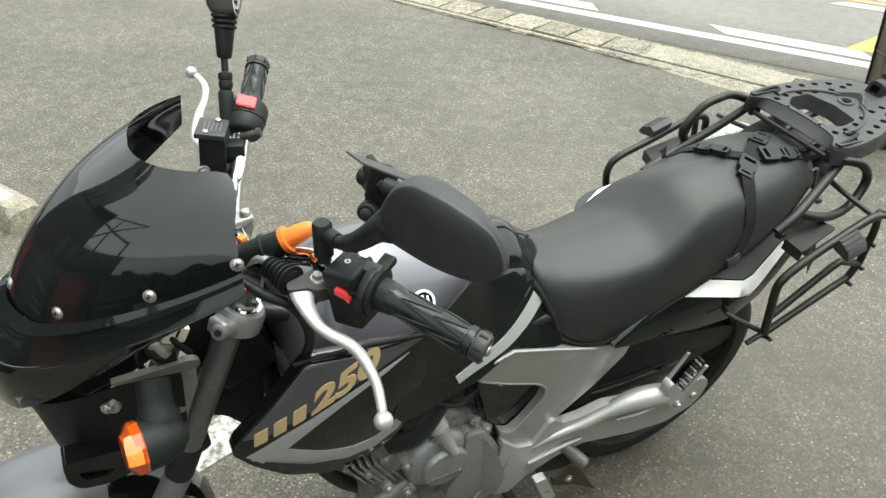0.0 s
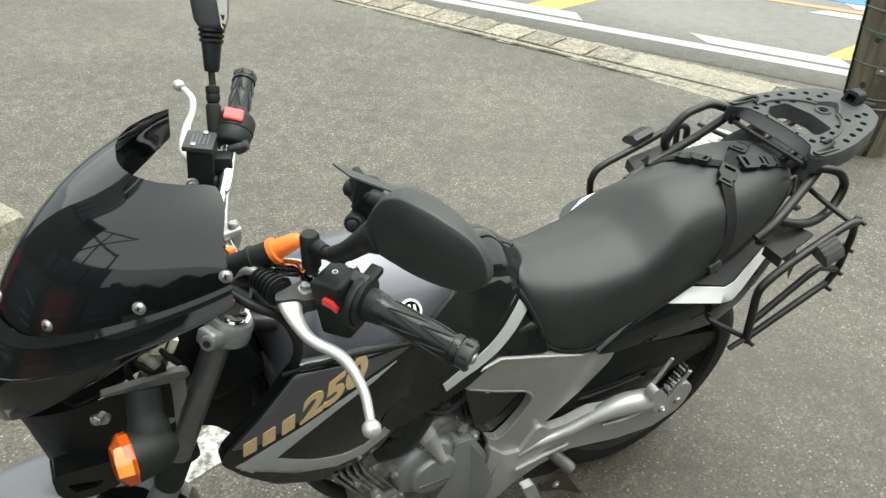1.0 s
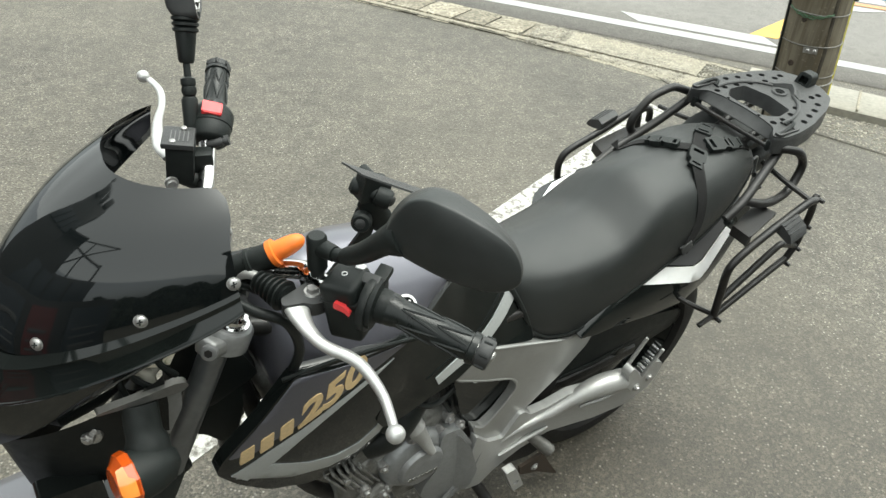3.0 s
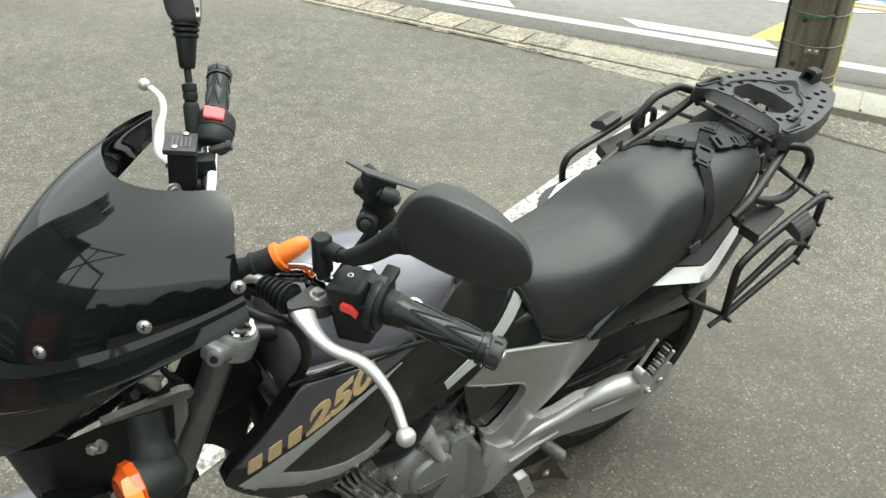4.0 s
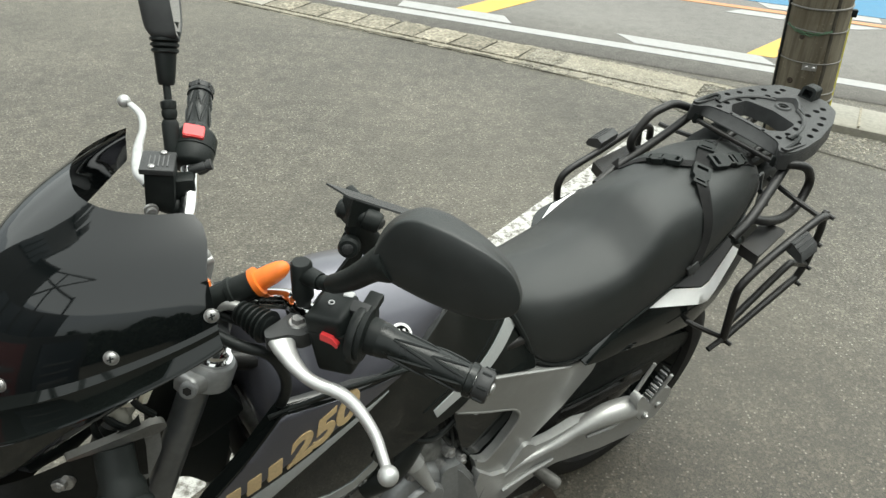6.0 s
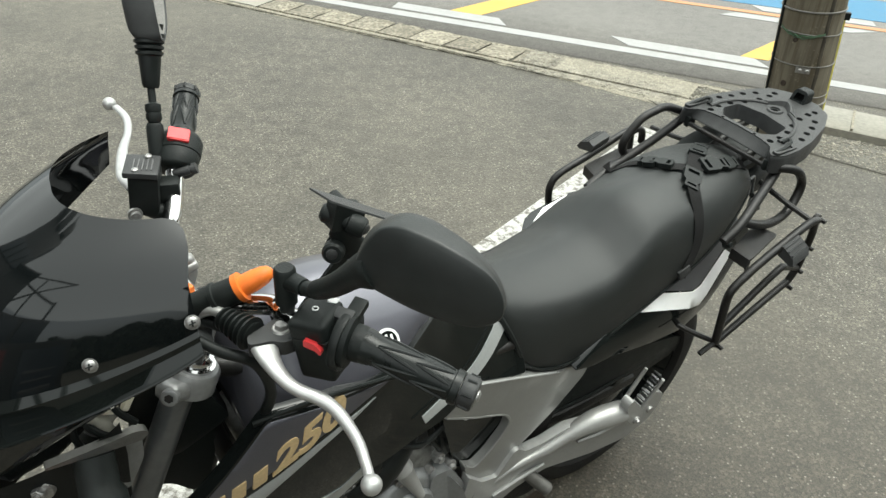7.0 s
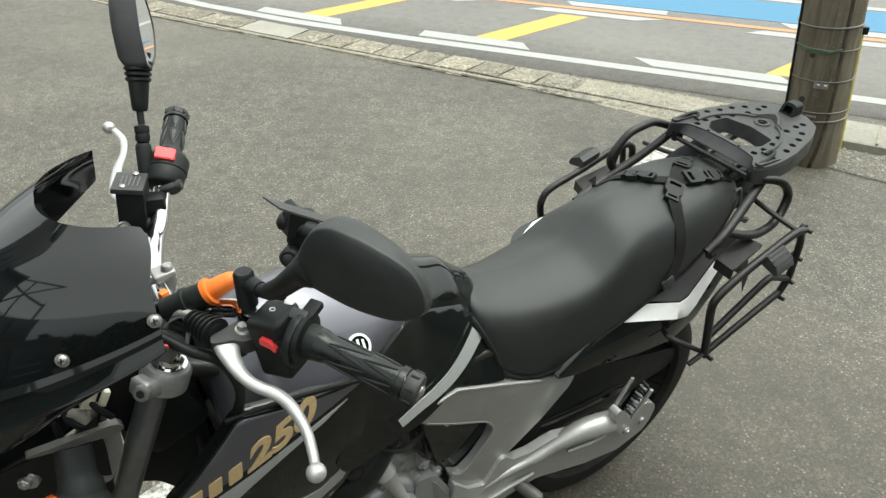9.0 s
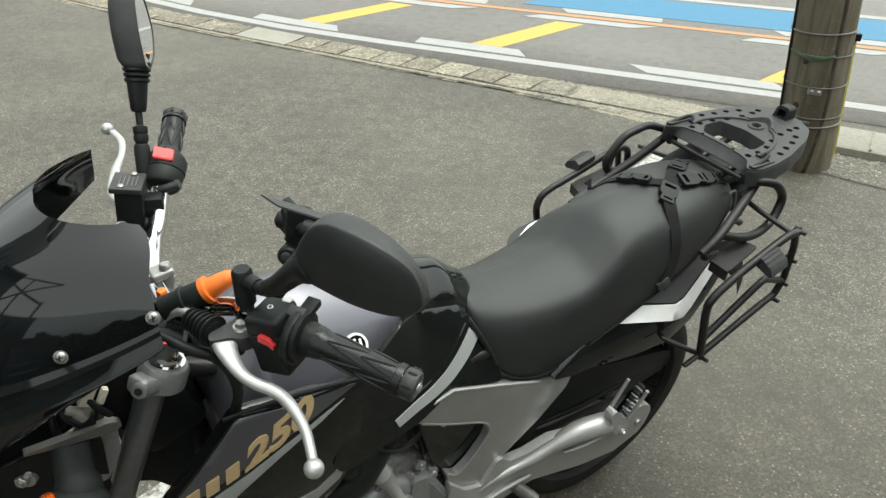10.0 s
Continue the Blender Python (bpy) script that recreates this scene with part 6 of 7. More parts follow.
for a in range(106, 172, 6):
    r = radians(a)
    x, z, w = 1.462 + 0.283 * math.cos(r), 0.282 + 0.283 * math.sin(r), 0.064
    ux, uz = math.cos(r), math.sin(r)
    rings.append([V(x - 0.06 * ux, -w, z - 0.06 * uz), V(x, -w * 0.7, z), V(x + 0.004 * ux, 0, z + 0.004 * uz), V(x, w * 0.7, z), V(x - 0.06 * ux, w, z - 0.06 * uz)])
skin(bm, rings, False, False)
bmesh.ops.solidify(bm, geom=list(bm.faces), thickness=0.004)
part("rear_fender_half", bm, GLOSS, bike, "black rear half of the front fender", 60)
bm = B()
slab(bm, rounded([(1.388, 0.712), (1.390, 0.664), (1.377, 0.640), (1.341, 0.630), (1.300, 0.636), (1.30, 0.70)], 0.01), [rounded([(1.372, 0.680), (1.366, 0.656), (1.335, 0.650), (1.32, 0.662)], 0.006)], lambda x, z: (x, 0.05, z), lambda x, z: (x, 0.088, z))
part("fork_shield", bm, GLOSS, bike, "gloss black vent piece below the chin")

# ---- cowl and screen ----
def u_curve(s, half, depth, x0, span=96, sharp=1.6):
    """A U in plan, open to the rear: s from 1 (left end) to -1 (right end)."""
    a = radians(span * s)
    y = half * math.sin(a)
    f = (math.cos(a) - math.cos(radians(span))) / (1 - math.cos(radians(span)))
    return x0 + depth * max(f, 0.0) ** sharp, y


NS = 40


def cowl_ring(half, depth, x0, z_end, z_nose, span=90, power=1.0, sharp=1.6):
    out = []
    for i in range(NS + 1):
        s = 1 - 2 * i / NS
        x, y = u_curve(s, half, depth, x0, span, sharp)
        f = max(0.0, (x - x0) / depth) ** power
        out.append(V(x, y, z_end + (z_nose - z_end) * f))
    return out


def blunted(ring, amount):
    """Fills out the nose on its brake side."""
    for p in ring:
        w = min(1.0, max(0.0, (0.03 - p.y) / 0.10))
        g = max(0.0, (p.x - 1.085) / 0.28) ** 0.7
        p.x += amount * w * w * (3 - 2 * w) * g
        p.z += 0.35 * amount * w * w * (3 - 2 * w) * g


def drawn(ring, k):
    """A ring moved towards (k > 0) or away from a place above the clutch side, which lays the shell back."""
    c = V(1.235, 0.85, 1.70)
    return [p + (c - p).normalized() * k for p in ring]


SCREEN = [cowl_ring(0.109, 0.106, 1.072, 1.187, 1.184, 88, 1.0, 1.3), cowl_ring(0.133, 0.180, 1.074, 1.160, 1.132, 89, 1.0, 1.4), cowl_ring(0.151, 0.228, 1.085, 1.126, 1.066, 90), cowl_ring(0.162, 0.264, 1.087, 1.092, 1.000), cowl_ring(0.168, 0.277, 1.088, 1.063, 0.960)]


for ring, dx in zip(SCREEN, (0.014, 0.011, 0.0, 0.0, 0.0)):
    for p in ring:
        p.x += dx * max(0.0, min(1.0, (-p.y - 0.02) / 0.06))
for ring, amount in zip(SCREEN, (0.0, 0.012, 0.026, 0.031, 0.033)):
    blunted(ring, amount)
SCREEN = [drawn(r, k) for r, k in zip(SCREEN, (-0.030, -0.015, -0.002, 0.007, 0.013))]


def screen_pt(s, t):
    """On the screen: s across from the left (1) to the right (-1), t from the top (0) to the lower edge (1)."""
    k = t * (len(SCREEN) - 1)
    i = min(int(k), len(SCREEN) - 2)
    f = k - i
    j = (1 - s) / 2 * NS
    a = min(int(j), NS - 1)
    g = j - a
    p = SCREEN[i][a].lerp(SCREEN[i][a + 1], g)
    q = SCREEN[i + 1][a].lerp(SCREEN[i + 1][a + 1], g)
    return p.lerp(q, f)


bm = B()
cols = [spline([r[i] for r in SCREEN], 5) for i in range(NS + 1)]
skin(bm, [[c[k] for c in cols] for k in range(len(cols[0]))], False, False)
bmesh.ops.solidify(bm, geom=list(bm.faces), thickness=0.004)
corner = SCREEN[0][0]
along, down = (SCREEN[0][3] - corner).normalized(), (SCREEN[1][0] - corner).normalized()
for a, b in ((0.007, 0.018), (0.018, 0.007)):
    p, q = corner + along * a, corner + down * b
    out = along.cross(down).cross(q - p).normalized()
    out = out if out.dot(corner - p) > 0 else -out
    bmesh.ops.bisect_plane(bm, geom=list(bm.verts) + list(bm.edges) + list(bm.faces), plane_co=p, plane_no=out)
    bmesh.ops.delete(bm, geom=[f for f in bm.faces if f.calc_center_median().y > 0.03 and (f.calc_center_median() - corner).length < 0.04 and (f.calc_center_median() - p).dot(out) > 0], context="FACES")
END_AT, END_NORMAL = V(1.088, -0.125, 1.132), V(-0.547, 0.482, -0.685)
bmesh.ops.bisect_plane(bm, geom=list(bm.verts) + list(bm.edges) + list(bm.faces), plane_co=END_AT, plane_no=END_NORMAL)
bmesh.ops.delete(bm, geom=[f for f in bm.faces if f.calc_center_median().y < -0.02 and (f.calc_center_median() - END_AT).dot(END_NORMAL) > 0], context="FACES")
screen = part("windscreen", bm, SMOKE, bike, "dark smoked acrylic fly screen", 60)


def screw(parent, s, t, r=0.0085):
    c = screen_pt(s, t)
    a, b = screen_pt(s + 0.02, t) - screen_pt(s - 0.02, t), screen_pt(s, min(t + 0.03, 1)) - screen_pt(s, t - 0.03)
    nrm = a.cross(b).normalized()
    if nrm.dot(V(c.x - 1.1, c.y, 0.15)) < 0:
        nrm = -nrm
    bm = B()
    lathe(bm, c, c + nrm * 0.0045, ((0, r * 1.15), (0.25, r * 1.15), (0.28, r * 0.95), (0.6, r * 0.85), (0.9, r * 0.6), (1, r * 0.3)), 18)
    sc = part("screw", bm, BOLT, parent, "domed cross-head screw")
    bm = B()
    for k in (0, 1):
        d = (a.normalized() if k else b.normalized()) * r * 0.5
        tube(bm, [c + nrm * 0.0042 - d, c + nrm * 0.0042 + d], 0.0011, 5)
    part("recess", bm, MATTE, sc)


for s in (0.955, 0.60, 0.28, -0.10, -0.30):
    screw(screen, s, 0.86, 0.0078)

# upper cowl below the screen: creased bands down to its lower edge
COWL = [cowl_ring(0.162, 0.279, 1.088, 1.068, 0.963), cowl_ring(0.173, 0.298, 1.088, 1.061, 0.949), cowl_ring(0.1745, 0.304, 1.089, 1.054, 0.934), cowl_ring(0.186, 0.331, 1.090, 1.045, 0.902, 90, 0.9), cowl_ring(0.177, 0.337, 1.094, 1.040, 0.880, 90, 0.85), cowl_ring(0.172, 0.337, 1.098, 1.037, 0.836, 90, 1.0), cowl_ring(0.160, 0.327, 1.105, 1.030, 0.800, 90, 1.1)]
for ring in COWL:
    blunted(ring, 0.033)
COWL = [drawn(r, k) for r, k in zip(COWL, (0.013, 0.013, 0.012, 0.012, 0.008, 0.004, 0.0))]
bm = B()
skin(bm, COWL, False, False)
bmesh.ops.solidify(bm, geom=list(bm.faces), thickness=0.005)
bmesh.ops.delete(bm, geom=[f for f in bm.faces if f.calc_center_median().y < -0.05 and f.calc_center_median().x < 1.26], context="FACES")
cowl = part("upper_cowl", bm, GLOSS, bike, "gloss black headlamp cowl", 28)
bm = B()
tube(bm, COWL[3][:26], 0.0022, 6)
part("crease", bm, GLOSS, cowl)
# lower chin with its bolt
bm = B()
CHIN = [cowl_ring(0.130, 0.222, 1.190, 0.925, 0.805, 90, 0.8), cowl_ring(0.120, 0.215, 1.190, 0.850, 0.765, 90, 0.8), cowl_ring(0.108, 0.205, 1.195, 0.775, 0.710, 90), cowl_ring(0.096, 0.195, 1.200, 0.700, 0.655, 90)]
skin(bm, CHIN, False, False)
bmesh.ops.solidify(bm, geom=list(bm.faces), thickness=0.005)
chin = part("chin_cowl", bm, SATIN, bike, "black plastic chin below the headlamp", 60)
bm = B()
c = V(1.296, 0.094, 0.818)
nn = V(0.55, 0.8, 0.1).normalized()
lathe(bm, c - nn * 0.01, c + nn * 0.002, ((0, 0.017), (0.9, 0.017), (1, 0.016)), 22)
part("washer", bm, BOLT, chin, "bright washer")
bm = B()
lathe(bm, c, c + nn * 0.014, ((0, 0.0095), (0.7, 0.0095), (0.8, 0.008), (0.82, 0.005), (1, 0.0045)), 6)
part("bolt", bm, BOLT, chin, "bright hexagonal bolt", 20)
bm = B()
lathe(bm, (1.22, 0, 0.87), (1.34, 0, 0.86), ((0, 0.05), (0.4, 0.07), (0.9, 0.075), (1, 0.065)), 28)
part("headlamp", bm, MATTE, bike, "black headlamp housing inside the cowl")
bm = B()
slab(bm, rounded([(1.150, 0.80), (1.062, 0.80), (1.058, 0.70), (1.077, 0.622), (1.105, 0.606), (1.134, 0.650), (1.165, 0.668)], 0.012), [], lambda x, z: (x, -0.06, z), lambda x, z: (x, 0.05, z))
part("stem_cover", bm, MATTE, bike, "black cover over the steering stem")
bm = B()
box(bm, (1.115, 0.0, 0.83), (0.11, 0.13, 0.20), (0, 22, 0), 0.02)
part("cable_shroud", bm, RUBBER, bike, "black inner shroud between the fork tubes")
# dark bracket arm under the cowl
bm = B()
slab(bm, rounded([(1.164, 0.896), (1.160, 0.887), (1.171, 0.880), (1.230, 0.888), (1.282, 0.897), (1.281, 0.901), (1.230, 0.900), (1.178, 0.901)], 0.004), [], lambda x, z: (x, 0.122, z), lambda x, z: (x, 0.134, z))
part("lamp_bracket", bm, DULL_STEEL, bike, "grey steel lamp bracket arm")
bm = B()
slab(bm, rounded([(1.165, 0.88), (1.215, 0.86), (1.225, 0.77), (1.198, 0.762), (1.170, 0.815)], 0.01), [], lambda x, z: (x, 0.10, z), lambda x, z: (x, 0.108, z))
part("lamp_stay", bm, GREYCAST, bike, "grey lamp stay plate")
for pts in ([(1.20, 0.07, 0.95), (1.225, 0.10, 0.915), (1.20, 0.11, 0.88), (1.18, 0.09, 0.84)], [(1.17, 0.05, 0.97), (1.19, 0.10, 0.93), (1.17, 0.11, 0.89)], [(1.215, 0.06, 0.94), (1.24, 0.09, 0.90), (1.235, 0.10, 0.86)]):
    bm = B()
    tube(bm, spline(pts, 6), 0.005, 8)
    part("cable", bm, RUBBER, bike)
bm = B()
box(bm, (1.190, 0.100, 0.932), (0.017, 0.012, 0.034), (0, -28, 0), 0.003)
part("connector", bm, CREAM, bike, "cream plastic connector")
bm = B()
box(bm, (1.172, 0.100, 0.922), (0.009, 0.010, 0.026), (0, -28, 0), 0.002)
part("connector", bm, CREAM, bike, "cream plastic connector")
bm = B()
tube(bm, spline([(1.222, 0.098, 0.918), (1.206, 0.100, 0.905), (1.204, 0.100, 0.880), (1.200, 0.100, 0.862)], 5), [0.007] * 4 + [0.010] * 12, 10)
tube(bm, spline([(1.184, 0.100, 0.915), (1.198, 0.100, 0.902), (1.204, 0.100, 0.884)], 5), 0.006, 10)
part("bare_bracket", bm, PALE_CONCRETE, bike, "pale bare metal bracket")

# front indicator
ind = None
bm = B()
lathe(bm, (1.205, 0.182, 0.812), (1.267, 0.191, 0.821), ((0, 0.014), (0.2, 0.028), (0.6, 0.036), (1, 0.038)), 24, 1.0)
ind = part("front_indicator", bm, MATTE, bike, "front turn indicator with amber lens")
bm = B()
lathe(bm, (1.266, 0.191, 0.821), (1.291, 0.194, 0.824), ((0, 0.0385), (0.10, 0.0400), (0.55, 0.0385), (0.88, 0.027), (1, 0.024)), 11)
lens = part("lens", bm, ORANGE_LENS, ind, "amber faceted lens", 20)
ld, lu = V(0.03, 0.62, 0.784), V(0.0, -0.784, 0.62)
lc = V(1.276, 0.192, 0.822) + ld * 0.0385
bm = B()
rim = [(-0.007, 0.018), (0.003, 0.020), (0.005, 0.004), (0.012, -0.001), (0.011, -0.024), (-0.009, -0.022), (-0.009, 0.0)]
slab(bm, rounded([(-x, y) for x, y in reversed(rim)], 0.0015), [], lambda x, y: lc + V(-1, 0, 0) * -x + lu * y - ld * (0.006 + 6.0 * y * y), lambda x, y: lc + V(-1, 0, 0) * -x + lu * y + ld * (0.0012 - 5.0 * y * y), 0.005)
part("lens_window", bm, AMBER_LIGHT, lens, "paler amber window")
bm = B()
tube(bm, spline([(1.236, 0.178, 0.815), (1.234, 0.152, 0.848), (1.228, 0.125, 0.880)], 4), [0.030] * 4 + [0.025] * 5, 14)
part("stalk", bm, MATTE, ind, "black rubber stalk")
# right indicator
bm = B()
lathe(bm, (1.215, -0.185, 0.800), (1.29, -0.20, 0.785), ((0, 0.012), (0.2, 0.034), (0.6, 0.043), (0.85, 0.036), (1, 0.012)), 20)
part("front_indicator", bm, MATTE, bike, "front turn indicator")

# ---- handlebar, grips, levers, switches ----
LEFT_IN, LEFT_END = V(0.970, 0.170, 1.028), V(0.832, 0.380, 1.009)
RIGHT_IN, RIGHT_END = V(0.984, -0.225, 1.045), V(0.909, -0.345, 1.104)
bm = B()
tube(bm, spline([LEFT_END, LEFT_IN.lerp(LEFT_END, 0.4), LEFT_IN, (0.972, 0.122, 1.014), (1.006, 0.085, 1.002), (1.045, 0.045, 0.978), (1.05, -0.05, 0.978), (1.029, -0.125, 0.993), (1.009, -0.165, 1.004), (0.991, -0.203, 1.024), RIGHT_IN.lerp(RIGHT_END, 0.2), RIGHT_END], 8), 0.0145, 16)
handlebar = part("handlebar", bm, CHROME, bike, "chrome handlebar tube")
for y in (-0.045, 0.045):
    bm = B()
    box(bm, (1.05, y, 0.965), (0.045, 0.03, 0.06), (0, -20, 0), 0.008)
    part("bar_clamp", bm, CAST, handlebar)
bm = B()
box(bm, (1.040, -0.035, 0.998), (0.034, 0.030, 0.014), (0, 8, 0), 0.005, 3)
clampb = part("clamp_cover", bm, CAST, handlebar, "silver clamp cover")
bm = B()
lathe(bm, (1.034, -0.032, 1.002), (1.034, -0.032, 1.014), ((0, 0.010), (0.7, 0.009), (1, 0.006)), 12)
part("clamp_bolt", bm, BOLT, clampb)
bm = B()
box(bm, (1.055, 0.025, 0.995), (0.014, 0.013, 0.032), (0, 0, 20), 0.004)
part("warning_lens", bm, ORANGE_PLASTIC, bike, "small amber side reflector")


def grip(a, b, r, name_label):
    """A moulded rubber grip with raised arrow-shaped ribs and a separate bar end."""
    ax = b - a
    bm = B()
    lathe(bm, a, a + ax * 0.86, ((0, r * 1.16), (0.05, r * 1.18), (0.10, r * 1.12), (0.16, r), (0.5, r * 1.04), (0.92, r), (0.93, r * 1.15), (0.97, r * 1.15), (1, r * 1.10)), 28)
    g = part("grip", bm, GRIP, bike, name_label)
    e = ax.normalized()
    side = V(0, 0, 1)
    side = (side - e * side.dot(e)).normalized()
    up = e.cross(side)
    on = lambda f, t: a + ax * (0.86 * f) + (side * math.cos(t) + up * math.sin(t)) * (r * 1.03)
    for k in range(5):
        mid = 2 * math.pi * (k + 0.3) / 5
        for f0, f1, t0, t1 in ((0.17, 0.60, 0.05, 0.50), (0.17, 0.60, -0.05, -0.50), (0.55, 0.90, 0.04, 0.40), (0.55, 0.90, -0.04, -0.40)):
            pts = [on(f0 + (f1 - f0) * j / 5, mid + t0 + (t1 - t0) * j / 5) for j in range(6)]
            bm = B()
            tube(bm, pts, [0.0008, 0.0019, 0.0022, 0.0022, 0.0019, 0.0008], 6)
            part("grip_rib", bm, GRIP, g)
    bm = B()
    lathe(bm, a + ax * 0.865, b, ((0, r * 1.0), (0.1, r * 1.08), (0.8, r * 1.10), (0.95, r * 1.0), (1, r * 0.7)), 24)
    be = part("bar_end", bm, GREYBLACK, g, "black bar end")
    for k in range(7):
        ang = 2 * math.pi * k / 7
        d = (side * math.cos(ang) + up * math.sin(ang)) * (r * 1.09)
        bm = B()
        tube(bm, [a + ax * 0.895 + d, a + ax * 0.972 + d], [0.0022, 0.0022], 6)
        part("end_groove", bm, RUBBER, be)
    bm = B()
    lathe(bm, b - e * 0.002, b + e * 0.004, ((0, 0.008), (0.6, 0.008), (1, 0.005)), 12)
    part("end_screw", bm, BOLT, g)


grip(V(0.916, 0.252, 1.028), LEFT_END, 0.0195, "black patterned rubber grip")
grip(V(0.953, -0.262, 1.066), RIGHT_END, 0.0185, "black patterned rubber throttle grip")

# left switch box
AX = (LEFT_END - LEFT_IN).normalized()
ang = math.degrees(math.atan2(AX.y, AX.x))
bm = B()
box(bm, (0.950, 0.210, 1.018), (0.052, 0.058, 0.092), (0, -12, ang), 0.009, 3)
sw = part("switch_box", bm, MATTE, bike, "black handlebar switch box")
bm = B()
lathe(bm, V(0.936, 0.226, 1.030), V(0.912, 0.258, 1.028), ((0, 0.034), (0.3, 0.036), (0.5, 0.036), (0.55, 0.024), (0.8, 0.024), (1, 0.021)), 28)
part("collar", bm, MATTE, sw)
bm = B()
slab(bm, rounded([(-0.014, -0.006), (0.006, -0.006), (0.015, -0.012), (0.017, -0.003), (0.006, 0.007), (-0.014, 0.007)], 0.003), [], lambda a, b: V(0.970, 0.229, 1.036) + AX * (a * 0.8) + V(0, 0, 0.8) * b - V(0.014, 0.010, 0), lambda a, b: V(0.970, 0.229, 1.036) + AX * (a * 0.8) + V(0, 0, 0.8) * b + V(0.007, 0.005, 0.003))
part("red_switch", bm, RED, sw, "red indicator slider")
bm = B()
box(bm, (0.928, 0.200, 1.064), (0.014, 0.011, 0.007), (0, 0, ang), 0.003)
part("grey_button", bm, WHITE_PRINT, sw, "pale grey button")
bm = B()
box(bm, (0.927, 0.226, 1.060), (0.026, 0.018, 0.014), (15, 0, ang), 0.004)
part("rocker", bm, GREYBLACK, sw)
bm = B()
box(bm, (0.908, 0.222, 1.058), (0.020, 0.034, 0.012), (8, 0, ang), 0.003)
part("dimmer_switch", bm, MATTE, sw)
bm = B()
lathe(bm, V(0.934, 0.230, 1.028), V(0.928, 0.239, 1.028), ((0, 0.0385), (0.2, 0.0395), (0.8, 0.0395), (1, 0.0385)), 30)
part("collar_rib", bm, RUBBER, sw)
bm = B()
box(bm, (0.952, 0.207, 1.0385), (0.054, 0.060, 0.0016), (0, -12, ang), 0)
part("case_joint", bm, RUBBER, sw)
for dx, dy in ((0.0, 0.0), (0.012, 0.016)):
    bm = B()
    slab(bm, circle(0, 0, 0.0042, 14), [circle(0, 0, 0.0028, 14)], lambda a, b: (0.953 + a - dx, 0.200 + b + dy, 1.058), lambda a, b: (0.953 + a - dx, 0.200 + b + dy, 1.0645))
    part("print_ring", bm, WHITE_PRINT, sw)
# clutch perch, lever, boot
bm = B()
slab(bm, rounded([(1.034, 0.178), (1.030, 0.164), (1.008, 0.158), (0.979, 0.149), (0.966, 0.160), (0.968, 0.182), (0.980, 0.197), (0.996, 0.196), (1.006, 0.186), (1.024, 0.182)], 0.005), [], lambda x, y: (x, y, 1.000), lambda x, y: (x, y, 1.0225))
perch = part("clutch_perch", bm, GREYBLACK, bike, "black clutch lever perch")
bm = B()
lathe(bm, (0.987, 0.172, 1.020), (0.987, 0.172, 1.0245), ((0, 0.0125), (0.6, 0.0125), (1, 0.011)), 20)
part("pivot_washer", bm, BOLT, perch)
bm = B()
lathe(bm, (0.987, 0.172, 1.022), (0.987, 0.172, 1.031), ((0, 0.0085), (0.8, 0.0085), (1, 0.007)), 6)
part("pivot_bolt", bm, BOLT, perch)
# flat blade at the pivot that narrows into a round finger piece
outer_edge = [(1.032, 0.170), (1.031, 0.192), (1.027, 0.216), (1.020, 0.240), (1.009, 0.260), (0.997, 0.274), (0.989, 0.287), (0.984, 0.302), (0.981, 0.322), (0.981, 0.345), (0.986, 0.370), (0.991, 0.390)]
inner_edge = [(0.996, 0.182), (1.003, 0.200), (1.005, 0.221), (1.001, 0.242), (0.990, 0.258), (0.980, 0.269), (0.973, 0.282), (0.968, 0.299), (0.966, 0.320), (0.967, 0.347), (0.973, 0.373), (0.979, 0.393)]
bm = B()
rings = []
for p, q in zip(spline([V(x, y, 1.014 - 0.219 * (y - 0.17)) for x, y in outer_edge], 4), spline([V(x, y, 1.014 - 0.219 * (y - 0.17)) for x, y in inner_edge], 4)):
    c, h = (p + q) / 2, (p - q) / 2
    w = min(h.length, 0.0085)
    side = h.normalized()
    ring = []
    for k in range(16):
        a = 2 * math.pi * k / 16
        ca, sa = math.cos(a), math.sin(a)
        ring.append(c + side * (ca * w + math.copysign(h.length - w, ca) * min(1.0, abs(ca) * 6)) + V(0, 0, 0.0075 * sa))
    rings.append(ring)
skin(bm, rings)
clutch = part("clutch_lever", bm, POLISHED, bike, "polished alloy clutch lever with ball end", 60)
bm = B()
blob(bm, (0.986, 0.394, 0.966), (0.0125, 0.0125, 0.0125))
part("ball_end", bm, POLISHED, clutch)
bm = B()
boot = [(0, 0.0085), (0.04, 0.0105)]
for k in range(6):
    f, r = 0.06 + 0.15 * k, 0.0155 + 0.0014 * k
    boot += [(f, r * 0.72), (f + 0.02, r), (f + 0.065, r * 1.02), (f + 0.085, r * 0.72)]
boot += [(0.985, 0.019), (1, 0.016)]
lathe(bm, (1.040, 0.104, 1.013), (1.018, 0.160, 1.014), boot, 20)
part("cable_boot", bm, RUBBER, bike, "ribbed black rubber cable boot", 25)
